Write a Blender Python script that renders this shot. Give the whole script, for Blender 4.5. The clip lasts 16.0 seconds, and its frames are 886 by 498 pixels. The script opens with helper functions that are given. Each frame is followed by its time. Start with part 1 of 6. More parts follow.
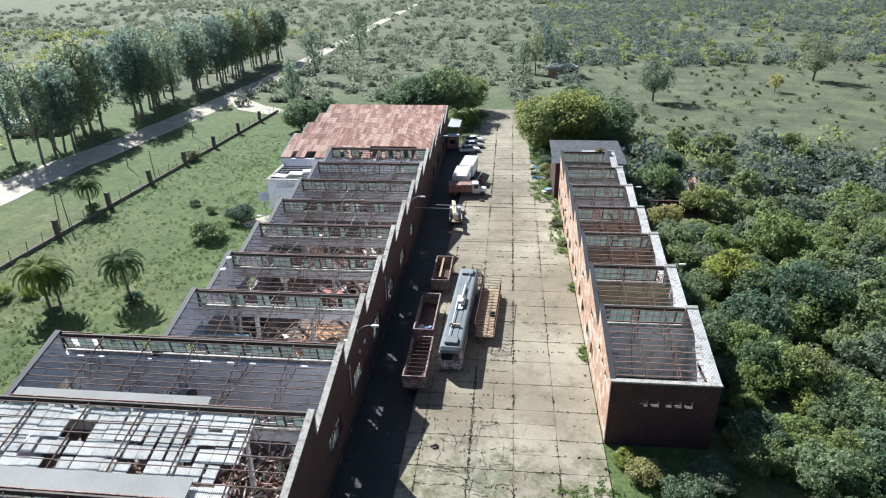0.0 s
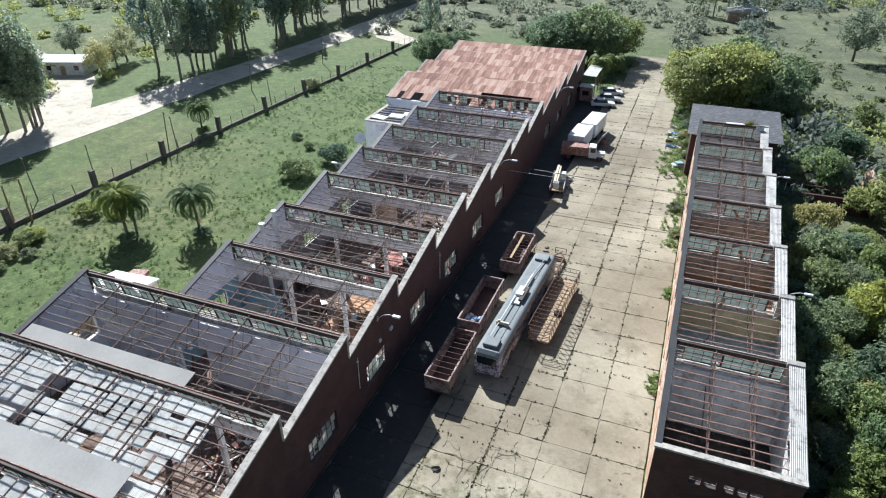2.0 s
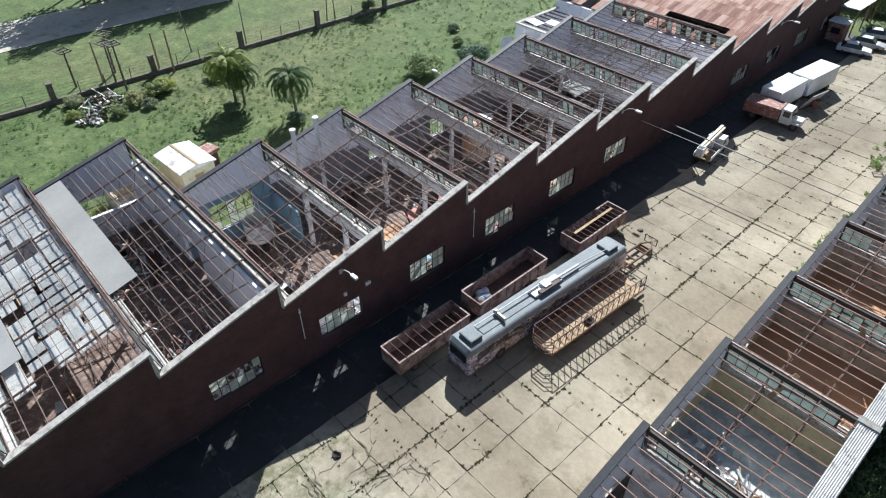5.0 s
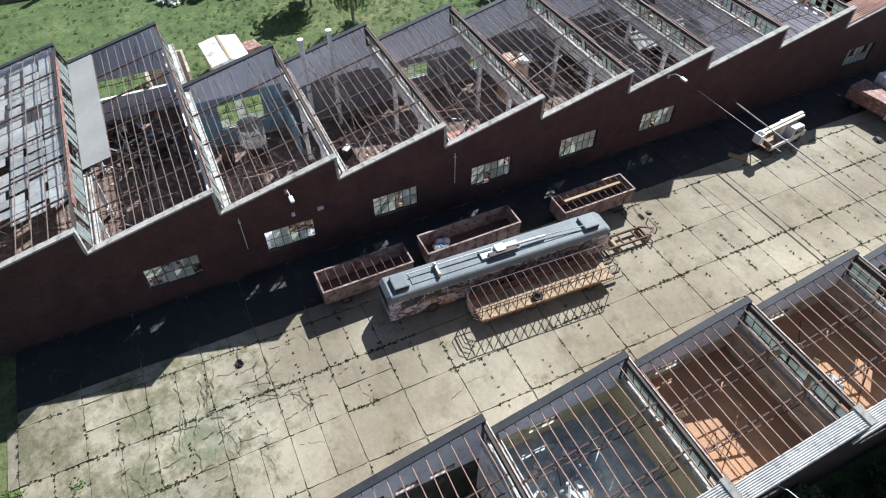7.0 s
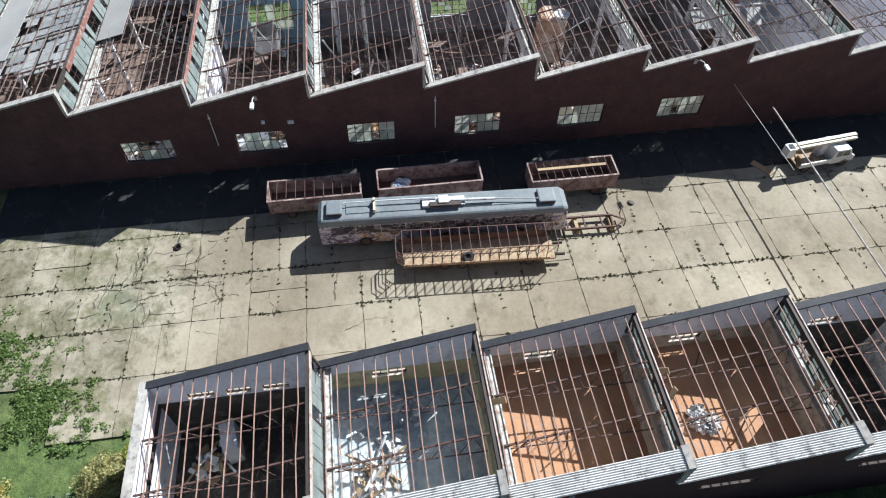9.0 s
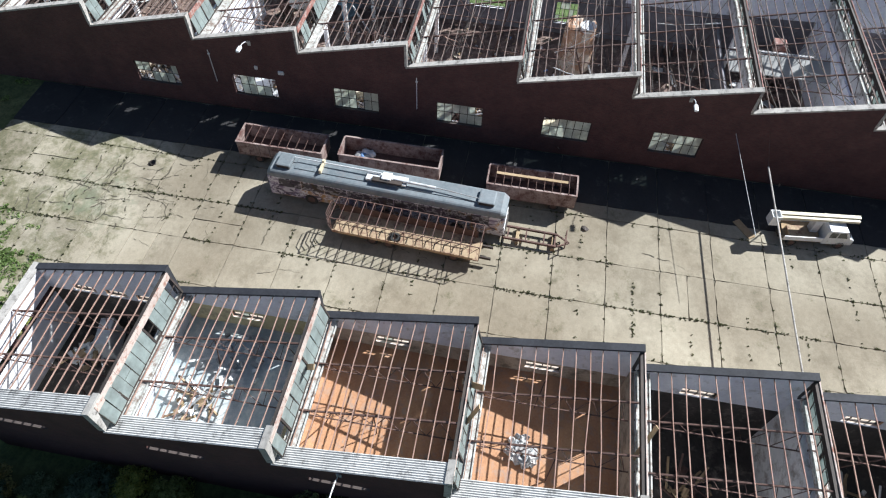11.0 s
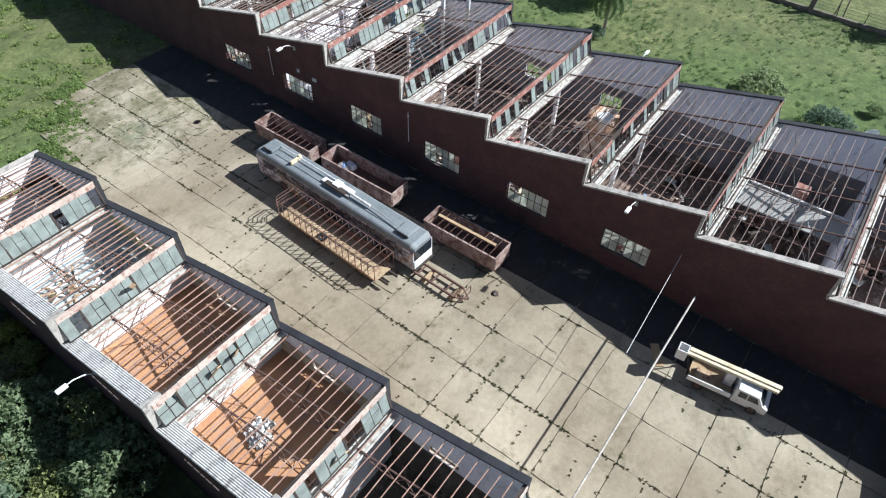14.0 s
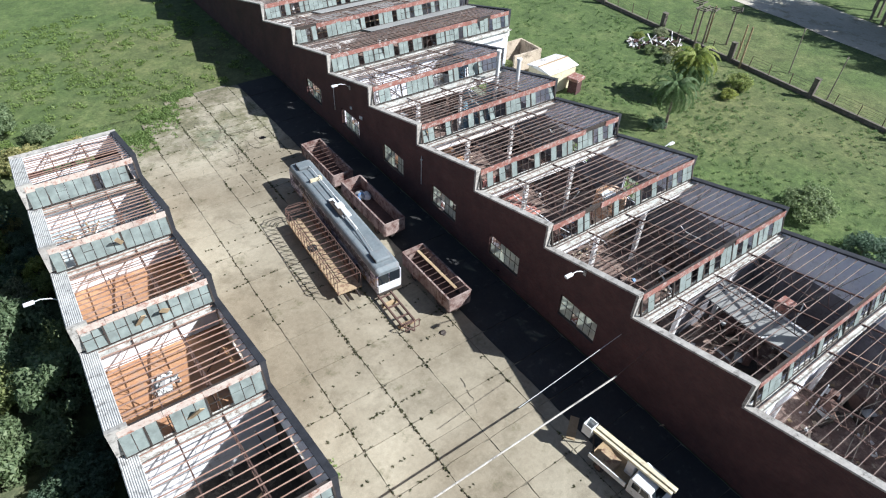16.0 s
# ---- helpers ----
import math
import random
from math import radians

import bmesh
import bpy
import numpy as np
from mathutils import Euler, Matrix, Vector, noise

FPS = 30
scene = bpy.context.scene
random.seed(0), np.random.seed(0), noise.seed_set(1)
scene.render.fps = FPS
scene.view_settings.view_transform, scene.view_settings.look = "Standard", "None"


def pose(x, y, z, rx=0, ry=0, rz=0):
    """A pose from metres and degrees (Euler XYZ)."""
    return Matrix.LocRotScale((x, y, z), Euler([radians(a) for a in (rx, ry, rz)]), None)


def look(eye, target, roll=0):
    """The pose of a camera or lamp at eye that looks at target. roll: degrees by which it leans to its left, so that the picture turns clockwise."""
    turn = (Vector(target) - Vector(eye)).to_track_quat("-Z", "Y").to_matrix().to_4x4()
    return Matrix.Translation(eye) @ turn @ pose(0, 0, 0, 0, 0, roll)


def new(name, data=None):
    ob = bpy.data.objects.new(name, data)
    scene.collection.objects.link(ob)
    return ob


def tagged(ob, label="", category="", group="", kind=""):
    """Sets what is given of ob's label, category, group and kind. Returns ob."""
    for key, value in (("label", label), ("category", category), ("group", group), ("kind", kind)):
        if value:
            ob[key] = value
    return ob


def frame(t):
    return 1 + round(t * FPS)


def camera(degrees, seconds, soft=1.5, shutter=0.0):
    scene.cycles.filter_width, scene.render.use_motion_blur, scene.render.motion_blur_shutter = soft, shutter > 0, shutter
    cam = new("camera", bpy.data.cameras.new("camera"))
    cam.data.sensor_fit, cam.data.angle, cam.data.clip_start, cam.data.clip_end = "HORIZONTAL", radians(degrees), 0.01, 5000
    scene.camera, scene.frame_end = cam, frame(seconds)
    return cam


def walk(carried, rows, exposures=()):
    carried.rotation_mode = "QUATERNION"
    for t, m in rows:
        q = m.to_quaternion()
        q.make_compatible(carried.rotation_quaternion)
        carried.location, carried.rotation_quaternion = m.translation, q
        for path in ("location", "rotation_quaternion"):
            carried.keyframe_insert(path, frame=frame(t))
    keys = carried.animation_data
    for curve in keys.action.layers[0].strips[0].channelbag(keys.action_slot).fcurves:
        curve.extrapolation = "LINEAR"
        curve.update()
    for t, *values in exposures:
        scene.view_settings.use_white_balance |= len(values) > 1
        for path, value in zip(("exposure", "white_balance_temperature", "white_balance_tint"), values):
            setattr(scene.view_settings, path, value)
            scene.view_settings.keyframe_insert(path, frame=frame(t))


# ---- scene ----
cam = camera(69.9, 16.0, 1.15)
PATH = [
    (0, (12.711, -42.523, 36.544), (11.761, -33.473, 32.399), -0.8),
    (0.5, (14.497, -39.608, 36.443), (13.047, -30.713, 32.113), -0.7),
    (1, (16.197, -36.706, 36.387), (14.172, -28.046, 31.812), -0.5),
    (1.5, (17.879, -33.735, 36.393), (15.279, -25.385, 31.538), -0.4),
    (2, (19.485, -30.747, 36.345), (16.315, -22.712, 31.305), -0.2),
    (2.5, (21.039, -27.787, 36.312), (17.339, -20.077, 31.132), -0.1),
    (3, (22.476, -24.748, 36.242), (18.291, -17.433, 30.867), 0.1),
    (3.5, (23.97, -21.64, 36.177), (19.345, -14.79, 30.552), 0.2),
    (4, (25.34, -18.584, 36.102), (20.375, -12.269, 30.152), 0.3),
    (6.5, (33.069, -2.494, 36.203), (26.939, 0.946, 29.093), -0.4),
    (7, (34.083, 0.312, 36.189), (27.968, 3.237, 28.839), 0.1),
    (7.5, (35.062, 3.188, 36.212), (28.957, 5.593, 28.662), 0.7),
    (8, (36.053, 6.246, 36.213), (29.963, 8.136, 28.513), 0.9),
    (8.5, (36.968, 9.48, 36.178), (30.893, 10.86, 28.353), 0.9),
    (9, (37.751, 12.657, 36.08), (31.701, 13.577, 28.175), 1.0),
    (11.5, (38.232, 28.988, 36.378), (37.053, 28.726, 34.784), 2.4),
    (12, (37.752, 32.333, 36.403), (36.576, 31.976, 34.824), 2.2),
    (12.5, (37.027, 35.62, 36.413), (35.86, 35.163, 34.854), 2.1),
    (13, (36.089, 38.934, 36.416), (34.932, 38.365, 34.887), 1.9),
    (13.5, (34.959, 42.176, 36.389), (33.823, 41.498, 34.89), 1.8),
    (14, (33.724, 45.373, 36.378), (32.617, 44.59, 34.907), 1.9),
    (14.5, (32.338, 48.499, 36.4), (31.269, 47.611, 34.962), 2.0),
    (15, (30.773, 51.478, 36.443), (29.747, 50.484, 35.044), 2.1),
    (15.5, (29.09, 54.436, 36.471), (28.111, 53.333, 35.12), 2.2),
    (16, (27.257, 57.362, 36.496), (26.347, 56.156, 35.186), 2.3),
]
walk(cam, [(t, look(*p)) for t, *p in PATH], [(0, 0.95, 6150, 8), (16, 0.95, 6150, 8)])
# ---- light ----
SUN = Vector((-0.80, 0.90, 1.0)).normalized()
world = bpy.data.worlds.new("sky")
scene.world = world
world.use_nodes = True
wn = world.node_tree
sky = wn.nodes.new("ShaderNodeTexSky")
sky.sky_type = "NISHITA"
sky.sun_disc = False
sky.sun_elevation = math.asin(SUN.z)
sky.sun_rotation = math.atan2(SUN.x, SUN.y)
wn.links.new(sky.outputs[0], wn.nodes["Background"].inputs[0])
wn.nodes["Background"].inputs[1].default_value = 0.05
sun = new("sun", bpy.data.lights.new("sun", "SUN"))
sun.data.energy, sun.data.angle, sun.data.color = 5.0, radians(0.55), (1.0, 0.995, 0.975)
sun.matrix_world = look((0, 0, 60), Vector((0, 0, 60)) - SUN)


# ---- materials ----
def nodes_of(name):
    m = bpy.data.materials.new(name)
    m.use_nodes = True
    nt = m.node_tree
    return m, nt, nt.nodes["Principled BSDF"]


def noise_node(nt, scale, detail=4, rough=0.6, vec=None):
    n = nt.nodes.new("ShaderNodeTexNoise")
    n.inputs["Scale"].default_value, n.inputs["Detail"].default_value, n.inputs["Roughness"].default_value = scale, detail, rough
    if vec is not None:
        nt.links.new(vec, n.inputs["Vector"])
    return n.outputs["Fac"]


def ramp(nt, fac, stops):
    r = nt.nodes.new("ShaderNodeValToRGB")
    e = r.color_ramp.elements
    while len(e) < len(stops):
        e.new(0.5)
    for el, (p, c) in zip(e, stops):
        el.position, el.color = p, (*c, 1) if len(c) == 3 else c
    nt.links.new(fac, r.inputs[0])
    return r.outputs[0]


def mix(nt, fac, a, b, mode="MIX"):
    n = nt.nodes.new("ShaderNodeMix")
    n.data_type, n.blend_type = "RGBA", mode
    for sock, v in ((n.inputs[0], fac), (n.inputs[6], a), (n.inputs[7], b)):
        if isinstance(v, bpy.types.NodeSocket):
            nt.links.new(v, sock)
        else:
            sock.default_value = v if not isinstance(v, tuple) else (*v, 1)
    return n.outputs[2]


def math_node(nt, op, a, b=0.0):
    n = nt.nodes.new("ShaderNodeMath")
    n.operation = op
    for sock, v in zip(n.inputs, (a, b)):
        if isinstance(v, bpy.types.NodeSocket):
            nt.links.new(v, sock)
        else:
            sock.default_value = v
    return n.outputs[0]


def place(nt):
    return nt.nodes.new("ShaderNodeNewGeometry").outputs["Position"]


def bump(nt, p, height, strength, dist):
    b = nt.nodes.new("ShaderNodeBump")
    b.inputs["Strength"].default_value, b.inputs["Distance"].default_value = strength, dist
    nt.links.new(height, b.inputs["Height"])
    nt.links.new(b.outputs[0], p.inputs["Normal"])


def surface(name, a, b, big=0.35, fine=6.0, rough=0.85, metal=0.0, stain=None, amount=0.45, vary=0.12, relief=0.3):
    """Two tones mixed at a coarse and a fine scale, a stain with its own shape, and a shift per object."""
    m, nt, p = nodes_of(name)
    pos = place(nt)
    n1 = noise_node(nt, big, 5, 0.65, pos)
    n2 = noise_node(nt, fine, 5, 0.7, pos)
    f = math_node(nt, "ADD", math_node(nt, "MULTIPLY", n1, 0.6), math_node(nt, "MULTIPLY", n2, 0.4))
    col = ramp(nt, f, [(0.36, a), (0.64, b)])
    if stain:
        n3 = noise_node(nt, big * 2.7, 6, 0.75, pos)
        col = mix(nt, ramp(nt, n3, [(0.62 - 0.35 * amount, (0, 0, 0)), (0.72 - 0.2 * amount, (1, 1, 1))]), col, stain)
    if vary:
        oi = nt.nodes.new("ShaderNodeObjectInfo")
        g = ramp(nt, oi.outputs["Random"], [(0, (1 - vary,) * 3), (1, (1 + 0 * vary,) * 3)])
        col = mix(nt, 1.0, col, g, "MULTIPLY")
    nt.links.new(col, p.inputs["Base Color"])
    p.inputs["Roughness"].default_value, p.inputs["Metallic"].default_value = rough, metal
    if relief:
        bump(nt, p, n2, relief, 0.03)
    return m


def yard_mat():
    """Sun-bleached cast concrete: fine grain, broad stains, and soil washed in from the open end."""
    m, nt, p = nodes_of("old_yard_concrete")
    pos = place(nt)
    sep = nt.nodes.new("ShaderNodeSeparateXYZ")
    nt.links.new(pos, sep.inputs[0])
    n1 = noise_node(nt, 0.11, 6, 0.65, pos)
    n2 = noise_node(nt, 2.6, 6, 0.75, pos)
    n3 = noise_node(nt, 0.3, 7, 0.75, pos)
    n4 = noise_node(nt, 14.0, 3, 0.7, pos)
    f = math_node(nt, "ADD", math_node(nt, "MULTIPLY", n1, 0.55), math_node(nt, "MULTIPLY", n2, 0.45))
    col = ramp(nt, f, [(0.36, (0.26, 0.23, 0.172)), (0.64, (0.4, 0.362, 0.282))])
    col = mix(nt, ramp(nt, n3, [(0.5, (0, 0, 0)), (0.68, (0.8, 0.8, 0.8))]), col, (0.185, 0.16, 0.115))
    wash = math_node(nt, "MULTIPLY", math_node(nt, "SUBTRACT", 2.0, sep.outputs[1]), 0.018)
    wash = math_node(nt, "MINIMUM", math_node(nt, "MAXIMUM", wash, 0.0), 0.14)
    soil = math_node(nt, "ADD", noise_node(nt, 0.42, 8, 0.78, pos), wash)
    col = mix(nt, ramp(nt, soil, [(0.565, (0, 0, 0)), (0.7, (0.9, 0.9, 0.9))]), col, ramp(nt, n2, [(0.35, (0.085, 0.088, 0.042)), (0.65, (0.19, 0.175, 0.105))]))
    far = nt.nodes.new("ShaderNodeVectorMath")
    far.operation = "DISTANCE"
    nt.links.new(pos, far.inputs[0])
    far.inputs[1].default_value = (11.6, -5.0, 0.0)
    near = math_node(nt, "MAXIMUM", math_node(nt, "SUBTRACT", 1.0, math_node(nt, "MULTIPLY", far.outputs["Value"], 0.16)), 0.0)
    moss = math_node(nt, "ADD", math_node(nt, "MULTIPLY", near, 0.3), noise_node(nt, 0.75, 8, 0.8, pos))
    col = mix(nt, ramp(nt, moss, [(0.66, (0, 0, 0)), (0.84, (0.85, 0.85, 0.85))]), col, ramp(nt, n3, [(0.4, (0.1, 0.09, 0.06)), (0.55, (0.16, 0.185, 0.12)), (0.7, (0.27, 0.28, 0.2))]))
    damp = noise_node(nt, 0.06, 4, 0.55, pos)
    col = mix(nt, 1.0, col, ramp(nt, damp, [(0.4, (0.72, 0.68, 0.64)), (0.56, (1.05, 1.04, 1.03))]), "MULTIPLY")
    col = mix(nt, 1.0, col, ramp(nt, n4, [(0.3, (0.86, 0.86, 0.86)), (0.7, (1.06, 1.06, 1.06))]), "MULTIPLY")
    oi = nt.nodes.new("ShaderNodeObjectInfo")
    col = mix(nt, 1.0, col, ramp(nt, oi.outputs["Random"], [(0, (0.86, 0.86, 0.86)), (1, (1, 1, 1))]), "MULTIPLY")
    nt.links.new(col, p.inputs["Base Color"])
    p.inputs["Roughness"].default_value = 0.92
    bump(nt, p, n2, 0.35, 0.03)
    return m


def leaf_mat(name, tones, rough=0.6):
    """Foliage: each leaf its own tone, with light coming through."""
    m, nt, p = nodes_of(name)
    g = nt.nodes.new("ShaderNodeNewGeometry")
    oi = nt.nodes.new("ShaderNodeObjectInfo")
    n = noise_node(nt, 0.35, 3, 0.6, g.outputs["Position"])
    f = math_node(nt, "ADD", math_node(nt, "MULTIPLY", g.outputs["Random Per Island"], 0.55), math_node(nt, "MULTIPLY", n, 0.45))
    col = ramp(nt, f, [(i / (len(tones) - 1) * 0.7 + 0.15, c) for i, c in enumerate(tones)])
    col = mix(nt, 1.0, col, ramp(nt, oi.outputs["Random"], [(0, (0.5, 0.62, 0.72)), (0.35, (0.85, 0.92, 0.9)), (0.7, (1.0, 1.0, 0.85)), (1, (1.4, 1.22, 0.75))]), "MULTIPLY")
    nt.links.new(col, p.inputs["Base Color"])
    p.inputs["Roughness"].default_value = rough
    t = nt.nodes.new("ShaderNodeBsdfTranslucent")
    nt.links.new(col, t.inputs[0])
    ms = nt.nodes.new("ShaderNodeMixShader")
    ms.inputs[0].default_value = 0.58
    nt.links.new(p.outputs[0], ms.inputs[1])
    nt.links.new(t.outputs[0], ms.inputs[2])
    nt.links.new(ms.outputs[0], nt.nodes["Material Output"].inputs[0])
    return m


def glass_mat(name, tint, through_=0.35, rough=0.25):
    """Old dirty panes: part clear, part a pale film of dirt."""
    m, nt, p = nodes_of(name)
    pos = place(nt)
    col = ramp(nt, noise_node(nt, 1.4, 4, 0.6, pos), [(0.3, tuple(c * 0.6 for c in tint)), (0.7, tint)])
    nt.links.new(col, p.inputs["Base Color"])
    p.inputs["Roughness"].default_value = rough
    t = nt.nodes.new("ShaderNodeBsdfTranslucent")
    nt.links.new(col, t.inputs[0])
    tr = nt.nodes.new("ShaderNodeBsdfTransparent")
    tr.inputs[0].default_value = (0.8, 0.9, 0.86, 1)
    a, b = nt.nodes.new("ShaderNodeMixShader"), nt.nodes.new("ShaderNodeMixShader")
    a.inputs[0].default_value, b.inputs[0].default_value = 0.42, through_
    nt.links.new(p.outputs[0], a.inputs[1])
    nt.links.new(t.outputs[0], a.inputs[2])
    nt.links.new(a.outputs[0], b.inputs[1])
    nt.links.new(tr.outputs[0], b.inputs[2])
    nt.links.new(b.outputs[0], nt.nodes["Material Output"].inputs[0])
    return m


def brick_mat(name, a, b, mortar, plaster=None, share=0.0):
    m, nt, p = nodes_of(name)
    tc = nt.nodes.new("ShaderNodeNewGeometry")
    sep = nt.nodes.new("ShaderNodeSeparateXYZ")
    nt.links.new(tc.outputs["Position"], sep.inputs[0])
    com = nt.nodes.new("ShaderNodeCombineXYZ")
    nt.links.new(math_node(nt, "ADD", sep.outputs[0], sep.outputs[1]), com.inputs[0])
    nt.links.new(sep.outputs[2], com.inputs[1])
    br = nt.nodes.new("ShaderNodeTexBrick")
    br.inputs["Scale"].default_value = 1.0
    br.inputs["Brick Width"].default_value, br.inputs["Row Height"].default_value, br.inputs["Mortar Size"].default_value = 0.26, 0.075, 0.006
    br.inputs["Color1"].default_value, br.inputs["Color2"].default_value, br.inputs["Mortar"].default_value = (*a, 1), (*b, 1), (*mortar, 1)
    nt.links.new(com.outputs[0], br.inputs["Vector"])
    n = noise_node(nt, 0.5, 6, 0.7, tc.outputs["Position"])
    col = mix(nt, 1.0, br.outputs[0], ramp(nt, n, [(0.3, (0.6, 0.58, 0.58)), (0.7, (1.1, 1.08, 1.05))]), "MULTIPLY")
    if plaster:
        n2 = noise_node(nt, 0.8, 6, 0.72, tc.outputs["Position"])
        col = mix(nt, ramp(nt, n2, [(0.55 - share * 0.3, (0, 0, 0)), (0.62 - share * 0.3, (1, 1, 1))]), col, plaster)
    nt.links.new(col, p.inputs["Base Color"])
    p.inputs["Roughness"].default_value = 0.92
    bump(nt, p, br.outputs["Fac"], -0.4, 0.01)
    return m


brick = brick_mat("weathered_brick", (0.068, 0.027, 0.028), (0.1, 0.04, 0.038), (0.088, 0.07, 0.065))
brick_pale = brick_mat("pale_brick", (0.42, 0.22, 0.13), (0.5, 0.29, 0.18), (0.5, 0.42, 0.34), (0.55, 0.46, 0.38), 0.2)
coping = surface("weathered_cement", (0.3, 0.28, 0.26), (0.52, 0.49, 0.45), 0.8, 5, 0.9, stain=(0.14, 0.13, 0.12), amount=0.3)
gutter_metal = surface("corroded_gutter_sheet", (0.36, 0.37, 0.35), (0.66, 0.66, 0.62), 1.1, 7, 0.8, stain=(0.2, 0.14, 0.11), amount=0.45)
tar = surface("tarred_flashing", (0.014, 0.015, 0.02), (0.042, 0.043, 0.052), 0.8, 6, 0.7)
limewash = surface("stained_limewash", (0.6, 0.59, 0.6), (0.82, 0.8, 0.78), 0.4, 4, 0.9, stain=(0.33, 0.29, 0.26), amount=0.35)
lavender = surface("lavender_wall_paint", (0.82, 0.82, 0.92), (0.93, 0.93, 0.97), 0.35, 4, 0.9, stain=(0.5, 0.47, 0.48), amount=0.2)
beige = surface("beige_wall_paint", (0.38, 0.31, 0.24), (0.55, 0.46, 0.36), 0.4, 4, 0.9, stain=(0.2, 0.16, 0.12), amount=0.35)
yellow_wall = surface("yellowed_wall_paint", (0.5, 0.43, 0.24), (0.68, 0.6, 0.38), 0.4, 4, 0.9, stain=(0.35, 0.3, 0.2), amount=0.3)
blue_wall = surface("blue_wall_paint", (0.16, 0.28, 0.38), (0.26, 0.42, 0.52), 0.4, 4, 0.9, stain=(0.3, 0.3, 0.3), amount=0.3)
rust = surface("rusted_steel", (0.07, 0.042, 0.036), (0.17, 0.1, 0.082), 0.9, 9, 0.85, 0.2, stain=(0.09, 0.05, 0.04), amount=0.3)
roof_steel = surface("weathered_roof_steel", (0.1, 0.075, 0.066), (0.25, 0.19, 0.165), 0.9, 9, 0.85, 0.1, stain=(0.16, 0.09, 0.07), amount=0.35)
red_paint = surface("faded_red_paint", (0.19, 0.075, 0.06), (0.32, 0.14, 0.11), 0.9, 6, 0.75, 0, stain=(0.45, 0.38, 0.35), amount=0.35)
dark_steel = surface("dark_steel", (0.03, 0.027, 0.026), (0.08, 0.06, 0.05), 0.8, 7, 0.7, 0.3)
edge_metal = surface("dull_weathered_fibre_sheet", (0.4, 0.395, 0.385), (0.6, 0.59, 0.57), 0.6, 5, 0.9, stain=(0.2, 0.19, 0.18), amount=0.3)
galvanised = surface("weathered_galvanised_sheet", (0.35, 0.36, 0.37), (0.55, 0.56, 0.56), 0.5, 5, 0.5, 0.35, stain=(0.3, 0.2, 0.14), amount=0.2)
white_sheet = surface("white_fibre_cement_sheet", (0.58, 0.58, 0.55), (0.82, 0.815, 0.78), 0.5, 4, 0.8, stain=(0.45, 0.43, 0.4), amount=0.22)
grey_sheet = surface("grey_roof_sheet", (0.085, 0.09, 0.1), (0.15, 0.155, 0.17), 0.6, 5, 0.6, 0.1, stain=(0.25, 0.25, 0.26), amount=0.25)
rust_sheet = surface("rusted_corrugated_sheet", (0.24, 0.095, 0.065), (0.4, 0.18, 0.125), 0.5, 3, 0.8, 0.05, stain=(0.5, 0.34, 0.28), amount=0.35, vary=0.45)
rust_pale = surface("bleached_rusted_sheet", (0.45, 0.25, 0.19), (0.62, 0.45, 0.38), 0.5, 3, 0.8, 0.05, stain=(0.34, 0.15, 0.1), amount=0.4, vary=0.35)


def streaked_sheet_mat(name, dark, mid, pale, shift):
    """Roofing iron whose rust runs down the slope in streaks."""
    m, nt, p = nodes_of(name)
    pos = place(nt)
    oi = nt.nodes.new("ShaderNodeObjectInfo")
    mp = nt.nodes.new("ShaderNodeMapping")
    mp.inputs["Scale"].default_value = (2.6, 0.3, 0.3)
    nt.links.new(pos, mp.inputs[0])
    st = noise_node(nt, 1.0, 5, 0.6, mp.outputs[0])
    fine = noise_node(nt, 4.0, 5, 0.7, pos)
    f = math_node(nt, "ADD", math_node(nt, "MULTIPLY", st, 0.75), math_node(nt, "MULTIPLY", fine, 0.25))
    f = math_node(nt, "ADD", f, math_node(nt, "MULTIPLY", math_node(nt, "SUBTRACT", oi.outputs["Random"], 0.5), 0.28))
    col = ramp(nt, f, [(0.3 + shift, dark), (0.46 + shift, mid), (0.62 + shift, pale)])
    nt.links.new(col, p.inputs["Base Color"])
    p.inputs["Roughness"].default_value = 0.8
    bump(nt, p, fine, 0.3, 0.02)
    return m


roof_iron = streaked_sheet_mat("rust_streaked_roofing_iron", (0.19, 0.085, 0.06), (0.33, 0.16, 0.115), (0.5, 0.34, 0.27), 0.02)
tile_red = surface("terracotta_floor", (0.35, 0.17, 0.088), (0.54, 0.3, 0.16), 0.6, 8, 0.8, stain=(0.36, 0.25, 0.19), amount=0.3)
floor_dark = surface("dirty_workshop_floor", (0.08, 0.055, 0.048), (0.22, 0.145, 0.12), 0.5, 5, 0.9, stain=(0.36, 0.27, 0.22), amount=0.35)
dark_wall = surface("dark_grey_wall_coat", (0.12, 0.115, 0.13), (0.28, 0.265, 0.29), 0.3, 4, 0.9, stain=(0.3, 0.29, 0.31), amount=0.25)
floor_black = surface("near_black_floor_and_dado", (0.02, 0.018, 0.016), (0.07, 0.06, 0.052), 0.5, 5, 0.85, stain=(0.16, 0.14, 0.12), amount=0.25)
flat_panel = surface("flat_grey_roof_panel", (0.27, 0.27, 0.265), (0.35, 0.35, 0.34), 0.3, 5, 0.8, relief=0.08)
thin_rust = surface("pale_rusted_bar", (0.2, 0.11, 0.085), (0.42, 0.28, 0.22), 1.2, 9, 0.85)
floor_grey = surface("grey_cement_floor", (0.3, 0.31, 0.32), (0.5, 0.52, 0.53), 0.4, 5, 0.8, stain=(0.2, 0.2, 0.2), amount=0.35)
